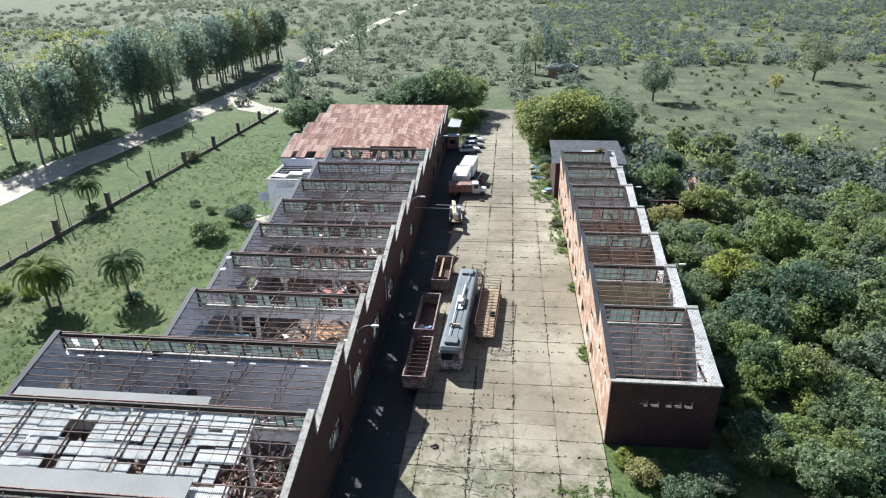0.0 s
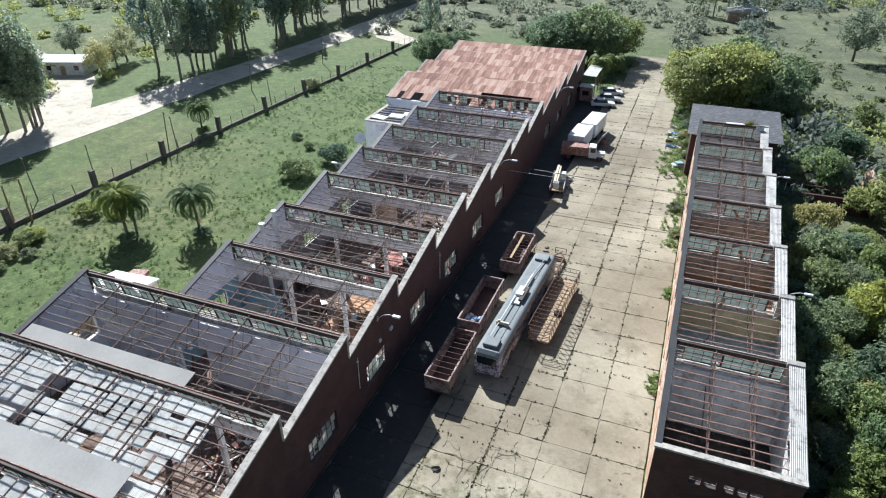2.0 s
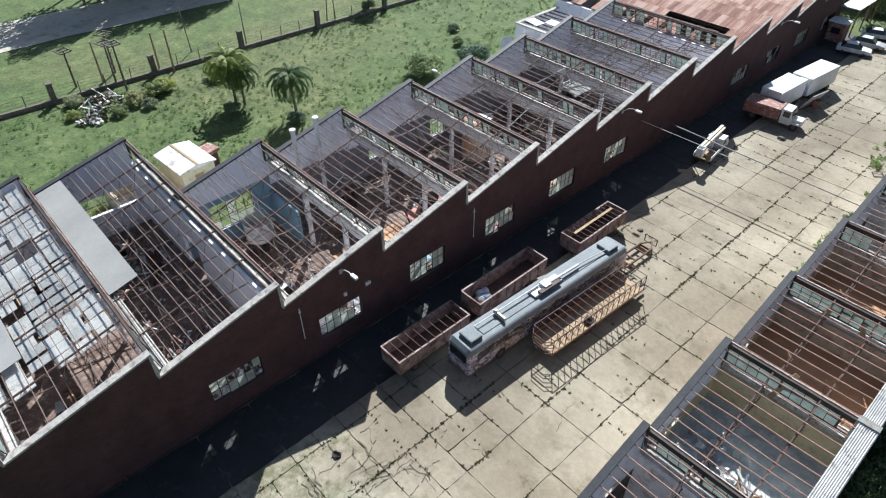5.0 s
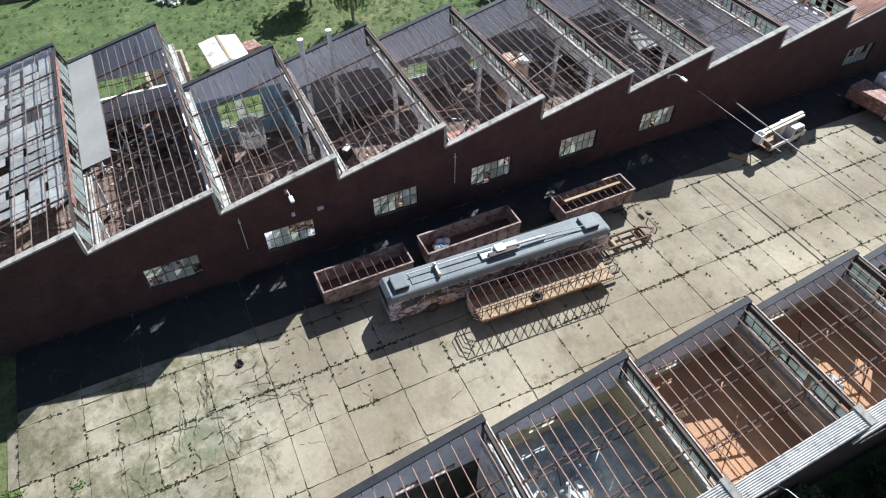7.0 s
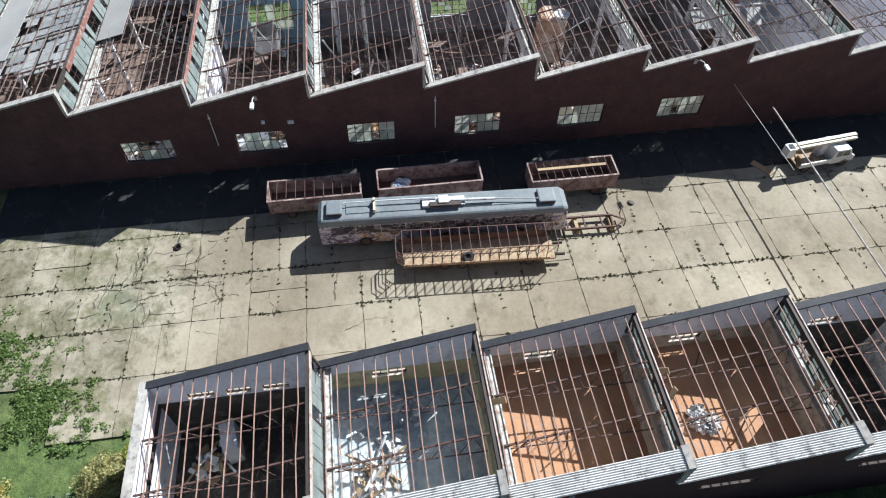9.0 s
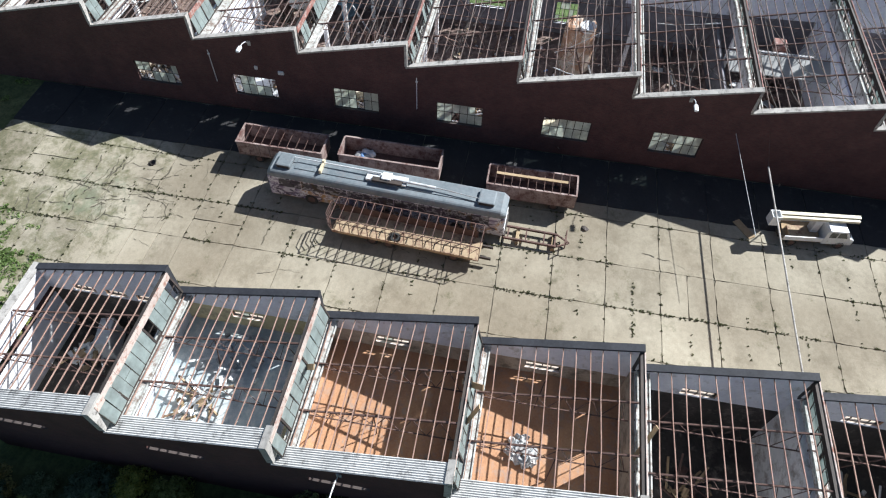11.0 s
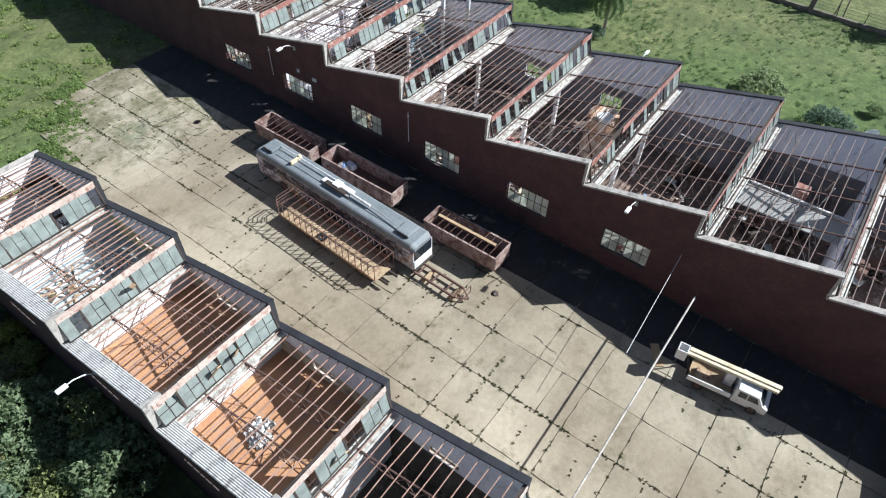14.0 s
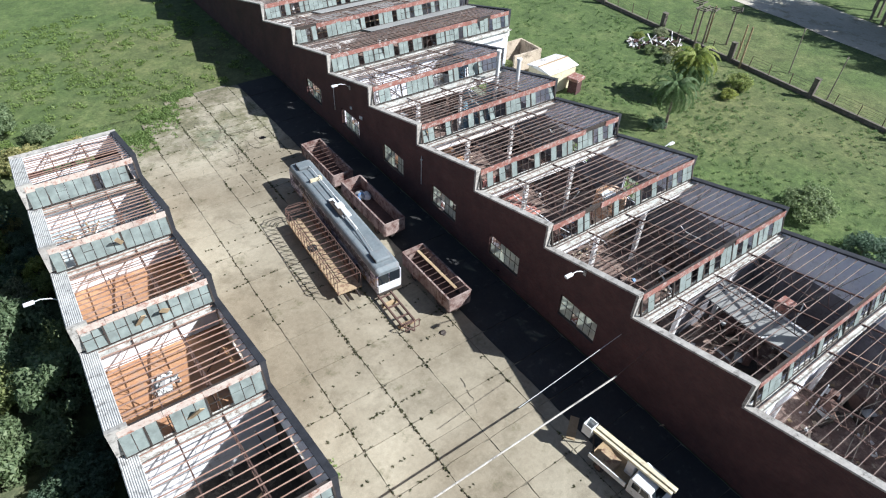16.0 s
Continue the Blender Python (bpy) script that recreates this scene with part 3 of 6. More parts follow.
def corrugated(w, ln, mat, waves=8, depth=0.035):
    key = (w, ln, mat.name)
    if key not in sheet_meshes:
        n = waves * 2
        v, f = [], []
        for i in range(n + 1):
            z = depth if i % 2 else 0
            v += [(w * i / n, 0, z), (w * i / n, ln, z)]
        for i in range(n):
            f.append((2 * i, 2 * i + 2, 2 * i + 3, 2 * i + 1))
        me = bpy.data.meshes.new("sheet")
        me.from_pydata(v, [], f)
        me.materials.append(mat)
        sheet_meshes[key] = me
    return sheet_meshes[key]


slope = math.degrees(math.atan2(HIGH - LOW, BAY))
veg_hole = lambda x, k, j: noise.noise(Vector((x * 0.25, BAY * k * 0.25 + j * 0.4, 2.0))) > 0.0
for k in (-2, -3, -4):
    ceiling = part("sheet_batten", Build().bar((-24.3, BAY * k + 4.2, 5.2), (-0.5, BAY * k + 4.2, 5.2), 0.08), timber, hall)
    for i in range(20):
        for j in range(6):
            x = -24.3 + 1.02 * i
            if rng.random() < (0.16 if veg_hole(x, k, j) else 0.03) or x > -3.6 or (k == -2 and (i, j) in ((7, 4), (8, 4), (13, 2))):
                continue
            s = part("sheet", corrugated(*rng.choice(((0.99, 1.3), (0.93, 1.22), (0.99, 1.05), (0.8, 1.3))), white_sheet), None, ceiling)
            s.matrix_basis = Matrix.Translation((x, BAY * k + 0.35, LOW - 0.32)) @ pose(0, 0, 0, slope, 0, 0) @ pose(0, 1.355 * j, rng.uniform(-0.03, 0.04), rng.uniform(-1.5, 1.5), rng.uniform(-1.5, 1.5), rng.uniform(-1, 1))
for k, xa, xb in ((-1, -24.2, -8.7), (-2, -24.2, -6.3), (-3, -24.2, -9)):
    s = part("flat_sheet", Build().box((xa, 0, 0), (xb, 2.45, 0.05)), flat_panel, hall, "pale grey flat roof sheet")
    s.matrix_basis = pose(0, BAY * k + 0.15 + (0.4 if k == -2 else 0), LOW + 0.12, slope, 0, 0)
# rusted roof over the far bays
for k in range(7, 11):
    roof = part("roof", Build().bar((-25, BAY * k + 4.2, 7.1), (-0.4, BAY * k + 4.2, 7.1), 0.12), dark_steel, hall, "rusted corrugated iron roof")
    for i in range(31):
        for j in range(4):
            if k == 7 and ((j == 0 and rng.random() < 0.5) or (j == 1 and 17 < i < 28)):
                continue
            s = part("sheet", corrugated(0.84, 2.3, roof_iron, 4, 0.05), None, roof)
            s.matrix_basis = Matrix.Translation((-25.35 + 0.812 * i, BAY * k - 0.15, LOW + 0.06)) @ pose(0, 0, 0, slope, 0, 0) @ pose(0, 2.16 * j, 0.03 * (4 - j) + 0.008 * (i % 2), 0, 0, rng.uniform(-0.6, 0.6))
    fas = Build().box((-25.3, BAY * (k + 1) - 0.1, LOW + 0.2), (-0.37, BAY * (k + 1) + 0.02, HIGH + 0.02))
    part("clerestory_wall", fas, rust_pale, hall)

# annex across the yard
RL, RH = 6.1, 8.2
RX0, RX1 = 21.5, 29.9
pale_plaster = surface("pale_lilac_plaster", (0.68, 0.67, 0.72), (0.86, 0.85, 0.88), 0.4, 4, 0.9, stain=(0.5, 0.47, 0.45), amount=0.22)
UP = {0: 0.6, 1: 3.7, 2: 4.0, 3: 4.0, 4: 0.5}
pink_board = surface("bleached_pink_boards", (0.42, 0.33, 0.29), (0.62, 0.53, 0.47), 0.8, 6, 0.9, stain=(0.3, 0.13, 0.09), amount=0.35)
annex = thing("workshop_annex", pose(0, 0, 0), "narrow pale-brick sawtooth annex with open roofs", "building")
RS = math.degrees(math.atan2(RH - RL, BAY))
for k in range(0, 7):
    y = BAY * k
    b = Build()
    holes = [(y + 2.9, y + 4.8, 4.5, 5.2), (y + 1.3, y + 3.2, 1.0, 2.5), (y + 4.9, y + 6.8, 1.0, 2.5)] if k else [(1.6, 3.0, 4.5, 5.1), (3.6, 4.9, 4.5, 5.1), (5.5, 6.9, 4.5, 5.1)]
    tooth_wall(b, RX0, RX0 + 0.3, k, RL, RH, holes)
    part("front_wall", b, brick_pale, annex)
    lin = Build()
    tooth_wall(lin, RX0 + 0.304, RX0 + 0.33, k, RL - 0.05, RH - 0.05, holes)
    part("inner_plaster", lin, pale_plaster, annex)
    # near-black coat up to 4.35 m in the rooms with low floors
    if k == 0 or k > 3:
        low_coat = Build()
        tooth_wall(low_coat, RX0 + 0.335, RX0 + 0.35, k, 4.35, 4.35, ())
        part("dado", low_coat, floor_black, annex, "near-black lower wall")
    if 0 < k < 4:
        dado = Build()
        tooth_wall(dado, RX0 + 0.335, RX0 + 0.35, k, 5.35, 5.35, holes)
        part("dado", dado, {1: yellow_wall}.get(k, beige), annex)
    b = Build()
    tooth_wall(b, RX1 - 0.3, RX1, k, RL, RH, [(y + 1.5, y + 4.6, 4.5, 5.0)])
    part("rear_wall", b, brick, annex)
    lin = Build()
    tooth_wall(lin, RX1 - 0.33, RX1 - 0.304, k, RL - 0.05, RH - 0.05, [(y + 1.5, y + 4.6, 4.5, 5.0)])
    part("inner_plaster", lin, limewash, annex)
    cb = Build()
    cap(cb, RX0, RX0 + 0.3, k, RL, RH, 0.06)
    part("coping", cb, tar, annex, "tar-black coping")
    st = part("edge_sheet", corrugated(0.98, 8.7, edge_metal, 9, 0.04), None, annex, "corrugated grey edge sheet")
    st.matrix_basis = Matrix.Translation((RX1 - 0.88, y - 0.1, RL + 0.04)) @ pose(0, 0, 0, RS, 0, 0)
    part("coping", Build().prism([(y + BAY - 0.25, RL + 0.25), (y + BAY + 0.1, RL + 0.25), (y + BAY + 0.1, RH + 0.2), (y + BAY - 0.25, RH + 0.1)], RX1 - 1.0, RX1 + 0.08), coping, annex)
    hall_roof(annex, k, RX0 + 0.33, RX1 - 0.335, RL, RH, [RX0 + 3.0, RX0 + 5.6], 12, pink_board, True, 0.14 if k in (2, 3) else 0.08)
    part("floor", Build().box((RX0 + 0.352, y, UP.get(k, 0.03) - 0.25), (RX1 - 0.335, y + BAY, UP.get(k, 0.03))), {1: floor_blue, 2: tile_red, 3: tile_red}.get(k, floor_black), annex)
    part("partition", Build().box((RX0 + 0.34, y + BAY - 0.12, 0), (RX1 - 0.34, y + BAY + 0.12, RL - 0.15)), {0: limewash, 1: yellow_wall, 2: beige, 3: beige}.get(k, limewash), annex)
    part("partition_plaster", Build().box((RX0 + 0.352, y + BAY + 0.124, 0), (RX1 - 0.34, y + BAY + 0.15, RL - 0.14)), pale_plaster, annex)
    for h in holes:
        casement(annex, RX0 + 0.15, h[0], h[2], h[1] - h[0], h[3] - h[2], 4, 2, 0.9 if h[2] > 3 else 0.3)
ew = Build()
ew.box((RX0, -0.3, -0.3), (RX1, 0.0, 3.9)).box((RX0, -0.3, 4.5), (RX1, 0.0, RL))
prev = RX0
for a, c in ((2.3, 3.0), (3.2, 3.9), (4.3, 4.9), (5.05, 5.65), (5.8, 6.5)):
    ew.box((prev, -0.3, 3.9), (RX0 + a, 0.0, 4.5))
    prev = RX0 + c
ew.box((prev, -0.3, 3.9), (RX1, 0.0, 4.5))
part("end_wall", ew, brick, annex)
part("end_plaster", Build().box((RX0 + 0.352, 0.004, 0.6), (RX1 - 0.34, 0.03, 3.9)).box((RX0 + 0.352, 0.004, 4.5), (RX1 - 0.34, 0.03, RL - 0.05)), pale_plaster, annex)
part("coping", Build().box((RX0 - 0.07, -0.37, RL), (RX1 + 0.07, 0.07, RL + 0.14)), coping, annex)
# pale boards and a self-sown plant on the last roof end
part("loose_board", Build().box((-1.1, -0.35, -0.03), (1.1, 0.35, 0.03), pose(25.9, 58.5, RH + 0.12, -6, 0, 3)), limewash, annex, "pale loose board")
part("loose_board", Build().box((-0.5, -0.03, -0.9), (0.5, 0.03, 0.9), pose(28.9, 57.6, RH - 0.45, -16, 0, 8)), limewash, annex, "pale loose board")
# boards that hang loose on the glazing
for x, y, a in ((25.2, 16.9, 25), (26.4, 25.3, -20), (24.6, 25.2, 35), (26.0, 33.7, -35)):
    part("loose_board", Build().box((-0.15, -0.03, -1.0), (0.15, 0.03, 1.0), pose(x, y + 0.25, RL + 0.9, -28, a, 10)), timber, annex)

# grey-roofed store at the annex's far end
store = thing("brick_store", pose(0, 0, 0), "brick store with a grey corrugated lean-to roof", "building")
sb = Build()
sb.box((20.8, 58.9, -0.2), (21.1, 69.3, 6.3)).box((31.3, 58.9, -0.2), (31.6, 69.3, 6.3)).box((21.1, 58.9, -0.2), (31.3, 59.2, 6.0)).box((21.1, 69.0, -0.2), (31.3, 69.3, 6.9))
part("wall", sb, brick, store)
sroof = part("roof", Build().bar((20.8, 64, 6.5), (31.6, 64, 6.5), 0.15), dark_steel, store)
for i in range(4):
    s = part("sheet", corrugated(11.3, 3.02, grey_sheet, 20, 0.09), None, sroof)
    s.matrix_basis = pose(20.3 + 2.97 * (i + 1), 58.4, 6.25 + 0.012 * (i % 2), 4.6, 0, 0) @ pose(0, 0, 0, 0, 0, 90)
# ---- foliage ----
def quads(points, normals, size, gen, ratio=0.55):
    """Leaf faces round points, leaning towards the normals."""
    n = len(points)
    nrm = normals + gen.normal(0, 0.6, (n, 3))
    nrm /= np.linalg.norm(nrm, axis=1)[:, None] + 1e-9
    r = gen.normal(0, 1, (n, 3))
    u = np.cross(nrm, r)
    u /= np.linalg.norm(u, axis=1)[:, None] + 1e-9
    w = np.cross(nrm, u)
    s = size * gen.uniform(0.6, 1.4, (n, 1))
    return np.stack([points - u * s + w * s * ratio * 0.6, points + u * s + w * s * ratio * 0.6, points - w * s * ratio * 1.3], axis=1)


def crown_quads(gen, centre, radii, clumps, leaves, size, clump_r=0.32, fill=0.65, dome=True):
    """A crown of many clumps of leaves with gaps between them."""
    c = gen.normal(0, 1, (clumps, 3))
    c /= np.linalg.norm(c, axis=1)[:, None]
    c *= gen.uniform(0.25, 1, (clumps, 1)) ** 0.45 * fill
    if dome:
        c[:, 2] = np.abs(c[:, 2]) * 1.0 - 0.25 * gen.random(clumps)
    d = gen.normal(0, 1, (clumps, leaves, 3))
    d /= np.linalg.norm(d, axis=2)[:, :, None]
    rr = clump_r * gen.uniform(0.55, 1.35, (clumps, 1, 1))
    p = c[:, None, :] + d * rr * gen.uniform(0.55, 1.05, (clumps, leaves, 1))
    nn = (d + 0.4 * c[:, None, :]).reshape(-1, 3)
    p = p.reshape(-1, 3) * np.array(radii) + np.array(centre)
    return quads(p, nn, size, gen)


def quad_mesh(name, q, mat):
    c = len(q[0])
    q = np.asarray(q, dtype=np.float32).reshape(-1, 3)
    n = len(q) // c
    me = bpy.data.meshes.new(name)
    me.vertices.add(len(q))
    me.vertices.foreach_set("co", q.ravel())
    me.loops.add(len(q))
    me.loops.foreach_set("vertex_index", np.arange(len(q), dtype=np.int32))
    me.polygons.add(n)
    me.polygons.foreach_set("loop_start", np.arange(0, c * n, c, dtype=np.int32))
    me.update(calc_edges=True)
    me.materials.append(mat)
    return me


green = leaf_mat("dark_green_leaves", [(0.124, 0.168, 0.094), (0.216, 0.280, 0.156), (0.381, 0.435, 0.271)])
fresh = leaf_mat("fresh_green_leaves", [(0.140, 0.194, 0.078), (0.256, 0.324, 0.125), (0.447, 0.473, 0.236)])
olive = leaf_mat("olive_scrub_leaves", [(0.181, 0.205, 0.124), (0.326, 0.344, 0.200), (0.579, 0.540, 0.360)])
gum = leaf_mat("grey_green_gum_leaves", [(0.157, 0.209, 0.161), (0.278, 0.336, 0.259), (0.480, 0.545, 0.429)])
# greyer and lighter than the near leaves: distance haze is put into the colour
hazed_leaf = leaf_mat("haze_paled_scrub_leaves", [(0.159, 0.177, 0.134), (0.265, 0.278, 0.209), (0.397, 0.398, 0.313)])
straw = leaf_mat("dry_grass_blades", [(0.09, 0.121, 0.033), (0.17, 0.198, 0.066), (0.3, 0.297, 0.143)])
lawn_leaf = leaf_mat("sunlit_lawn_weeds", [(0.157, 0.219, 0.069), (0.235, 0.316, 0.100), (0.353, 0.409, 0.163)])
grass_leaf = leaf_mat("green_grass_blades", [(0.111, 0.177, 0.041), (0.205, 0.302, 0.071), (0.317, 0.408, 0.121)])
bark = surface("grey_brown_bark", (0.09, 0.07, 0.055), (0.2, 0.16, 0.13), 0.8, 6, 0.95)
gum_bark = surface("pale_gum_bark", (0.13, 0.1, 0.08), (0.3, 0.26, 0.22), 0.8, 5, 0.9)
gen = np.random.default_rng(11)


def limb(b, p, q, r0, r1, n=6):
    b.tube(p, q, r0, r1, n, caps=False)


def trunk_mesh(h, r, lean=0.1, limbs=5, spread=0.4, start=0.45):
    b = Build()
    p, top = Vector((0, 0, -0.2)), Vector((rng.uniform(-lean, lean) * h, rng.uniform(-lean, lean) * h, h))
    pts = [p.lerp(top, i / 4) + Vector((rng.uniform(-1, 1), rng.uniform(-1, 1), 0)) * r * 0.8 * (0 < i < 4) for i in range(5)]
    for i in range(4):
        limb(b, pts[i], pts[i + 1], r * (1 - 0.2 * i), r * (1 - 0.2 * (i + 1)), 7)
    for i in range(limbs):
        t = start + (1 - start) * i / limbs
        a = Vector(p.lerp(top, t))
        ang = rng.uniform(0, 6.28)
        e = a + Vector((math.cos(ang) * spread * h, math.sin(ang) * spread * h, rng.uniform(0.12, 0.3) * h))
        mid = a.lerp(e, 0.5) + Vector((0, 0, 0.04 * h))
        limb(b, a, mid, r * 0.45, r * 0.3, 5)
        limb(b, mid, e, r * 0.3, r * 0.1, 5)
    return b.mesh("trunk")


def tree_kind(h, r, trunk_r, mat, barkm, clumps, leaves, size, base=0.35, lean=0.05, limbs=6, clump_r=0.3, rz=None, dome=True):
    tm = trunk_mesh(h * 0.8, trunk_r, lean, limbs, r / h * 0.75, base)
    tm.materials.append(barkm)
    rz = rz or h * (1 - base) / 1.9
    cm = quad_mesh("crown", crown_quads(gen, (0, 0, h - rz * 1.05), (r, r, rz), clumps, leaves, size, clump_r, 0.82, dome), mat)
    return tm, cm


def plant(name, kind, x, y, scale, label, category, group="", z=0.0, squash=1.0):
    t = thing(name, pose(x, y, z, 0, 0, rng.uniform(0, 360)) @ Matrix.Diagonal((scale, scale, scale * squash, 1)), label, category, group)
    for nm, me in zip(("trunk", "crown"), kind):
        part(nm, me, None, t)
    return t


gum_kinds = [tree_kind(21, 4.7, 0.28, gum, gum_bark, 120, 30, 0.25, 0.3, 0.03, 10, 0.13, 9.0, False) for _ in range(4)]
broad_kinds = [tree_kind(9.5, 6.2, 0.45, green, bark, 200, 62, 0.21, 0.12, 0.05, 7, 0.17, 4.6, False) for _ in range(3)]
light_kinds = [tree_kind(8, 3.6, 0.22, olive, bark, 60, 55, 0.17, 0.25, 0.08, 7, 0.25, 3.4, False) for _ in range(3)]


def bush_kind(mat, r, h, clumps, leaves, size):
    b = Build()
    for i in range(5):
        a = rng.uniform(0, 6.28)
        limb(b, (0, 0, -0.1), (math.cos(a) * r * 0.5, math.sin(a) * r * 0.5, h * 0.6), 0.05, 0.02, 5)
    tm = b.mesh("stem")
    tm.materials.append(bark)
    return tm, quad_mesh("foliage", crown_quads(gen, (0, 0, h * 0.38), (r, r, h * 0.62), clumps, leaves, size, 0.24, 0.86), mat)


bush_kinds = {m.name: [bush_kind(m, 1.7, 2.2, 52, 105, 0.09) for _ in range(4)] for m in (green, fresh, olive)}


def bush(x, y, scale, mat, label, z=0.0, squash=1.0):
    t = thing("bush", pose(x, y, z - 0.1, 0, 0, rng.uniform(0, 360)) @ Matrix.Diagonal((scale, scale, scale * squash, 1)), label, "bush", "bushes round the workshops")
    for nm, me in zip(("stem", "foliage"), rng.choice(bush_kinds[mat.name])):
        part(nm, me, None, t)
    return t


# near scrub beside the annex
LB = {green.name: "dense dark-green bush among the scrub", fresh.name: "bright fresh-green bush in sunlight", olive.name: "dusty olive-green bush in the scrub"}
spots = []
tries = 0
while len(spots) < 330 and tries < 20000:
    tries += 1
    x, y = rng.uniform(30.8, 78), rng.uniform(-24, 96)
    if x < 32.2 and 0 < y < 58 and rng.random() < 0.5:
        continue
    if rng.random() < (0.0 if y < 34 else min(0.93, (y - 34) / 30)) * (1.0 if x > 37 else 0.75):
        continue
    r = rng.uniform(1.3, 3.1) * (0.75 if x < 36 else 1)
    if all((x - a) ** 2 + (y - c) ** 2 > (0.47 * (r + q)) ** 2 for a, c, q in spots):
        spots.append((x, y, r))
deep = {m.name: [] for m in (green, fresh, olive)}
for x, y, r in spots:
    n = noise.noise(Vector((x * 0.06, y * 0.06, 3.0)))
    m = fresh if n > 0.12 else (olive if n < -0.12 else green)
    if rng.random() < 0.25:
        m = rng.choice((green, fresh, olive))
    sq = rng.uniform(0.8, 1.35)
    if x < 45:
        bush(x, y, r / 1.35, m, LB[m.name], 0, sq)
    else:
        s = r / 1.35
        deep[m.name].append(crown_quads(gen, (x, y, 0.84 * s * sq - 0.1), (1.7 * s, 1.7 * s, 1.36 * s * sq), 40, 64, 0.115 * s, 0.25, 0.86))
for m in (green, fresh, olive):
    tagged(new("deep_scrub", quad_mesh("deep_scrub", np.concatenate(deep[m.name]), m)), LB[m.name].replace(" bush", " bushes massed together"), "scrub", kind="stuff")
for x, y, r in ((24, -4, 1.0), (26.5, -6.5, 1.3), (22.8, -2.2, 0.7), (29, -4.2, 1.1), (24.5, -10, 0.9), (29.5, -9, 1.5), (27, -14, 1.1)):
    bush(x, y, r, rng.choice((green, fresh, olive)), "low bush by the annex end wall", 0, 0.75)
for q in range(44):
    bush(rng.uniform(31.3, 35.5), -3 + 62 * q / 44 + rng.uniform(-0.7, 0.7), rng.uniform(0.55, 1.05), rng.choice((green, green, olive)), "shaded bush close behind the annex wall", 0, rng.uniform(0.7, 1.1))
# taller trees in the scrub
for x, y, s in ((40, 8, 0.75), (46, 22, 0.9), (52, 4, 0.85), (38, 33, 0.6), (49, 40, 0.7), (60, 26, 0.95), (58, -10, 0.9), (44, -8, 0.7), (66, 12, 0.9), (37, -14, 0.7), (55, 52, 0.6), (70, 40, 0.7)):
    plant("tree", rng.choice(broad_kinds if rng.random() < 0.6 else light_kinds), x, y, s * 0.85, "leafy tree rising from dense scrub", "tree", "scrub trees")
# named trees round the yard
for x, y, s in ((20.5, 90, 1.15), (26.5, 92, 1.35), (33, 91, 1.1), (19.5, 99, 1.05), (28, 101, 1.3), (36, 101, 1.0)):
    plant("tree", broad_kinds[int(x) % 3], x, y, s, "large dense dark-green tree beside the yard", "tree", "yard trees")
for x, y, s in ((-9, 113, 1.3), (-3, 117, 1.45), (-14, 121, 1.0), (2, 126, 1.1)):
    plant("tree", broad_kinds[int(-x) % 3], x, y, s, "broad green tree behind the workshop", "tree", "trees behind the workshop")
for x, y, s in ((-36, 103, 0.85), (-33, 112, 0.7)):
    plant("tree", broad_kinds[int(-x) % 3], x, y, s, "rounded green tree beside the fence end", "tree")
for x, y, s in ((53, 141, 1.6), (110, 176, 1.7), (91, 156, 0.7), (150, 190, 1.2), (128, 230, 1.3)):
    plant("tree", light_kinds[int(x) % 3], x, y, s, "lone open-crowned tree in dry grassland", "tree", "field trees")
for x, y, s in ((-43, 120, 0.75), (-46, 127, 0.7), (22, 188, 0.8), (26, 192, 0.85), (18, 190, 0.6), (30, 186, 0.7), (-53, 174, 0.95), (-50, 230, 1.05)):
    plant("tree", rng.choice(gum_kinds), x, y, s, "tall slender gum tree far down the field", "tree", "far gums")
# the row of gums along the road
for i in range(64):
    x = rng.choice((-80.8, -83.0, -86.5, -90)) + rng.uniform(-0.8, 0.8)
    y = 74 + i * 2.35 + rng.uniform(-1.5, 1.5)
    plant("gum_tree", gum_kinds[i % 4], x, y, rng.uniform(0.9, 1.2), "tall slender gum tree in the roadside row", "tree", "roadside gums")
for i in range(26):
    plant("gum_tree", gum_kinds[i % 4], -88.4 + 0.2 * i + rng.uniform(-4.5, 1.2), 14 + i * 1.16 + rng.uniform(-0.8, 0.8), rng.uniform(0.75, 1.0), "tall slender gum tree in the roadside row", "tree", "roadside gums")
for x, y in ((-101, 76), (-104, 82), (-99, 70), (-112, 96), (-118, 80), (-108, 58), (-122, 62)):
    plant("tree", rng.choice(light_kinds), x, y, rng.uniform(0.8, 1.2), "open green tree by the roadside yards", "tree", "roadside yard trees")


# far woods and scrub: nobody could count these
def scrub(name, n, region, size, leaf, mat, label, density, leaves=70, flat=1.0):
    out = []
    made = 0
    while made < n:
        x, y = region()
        if rng.random() > density(x, y):
            continue
        r = rng.uniform(*size)
        h = r * rng.uniform(0.55, 1.0) * flat
        out.append(crown_quads(gen, (x, y, h * 0.35), (r, r, h), 6, leaves // 6, leaf * rng.uniform(0.8, 1.2), 0.5, 0.7))
        made += 1
    ob = new(name, quad_mesh(name, np.concatenate(out), mat))
    return tagged(ob, label, "scrub", kind="stuff")


def veg(x, y, s=0.012, o=0.0):
    return noise.noise(Vector((x * s, y * s, o))) * 0.5 + 0.5


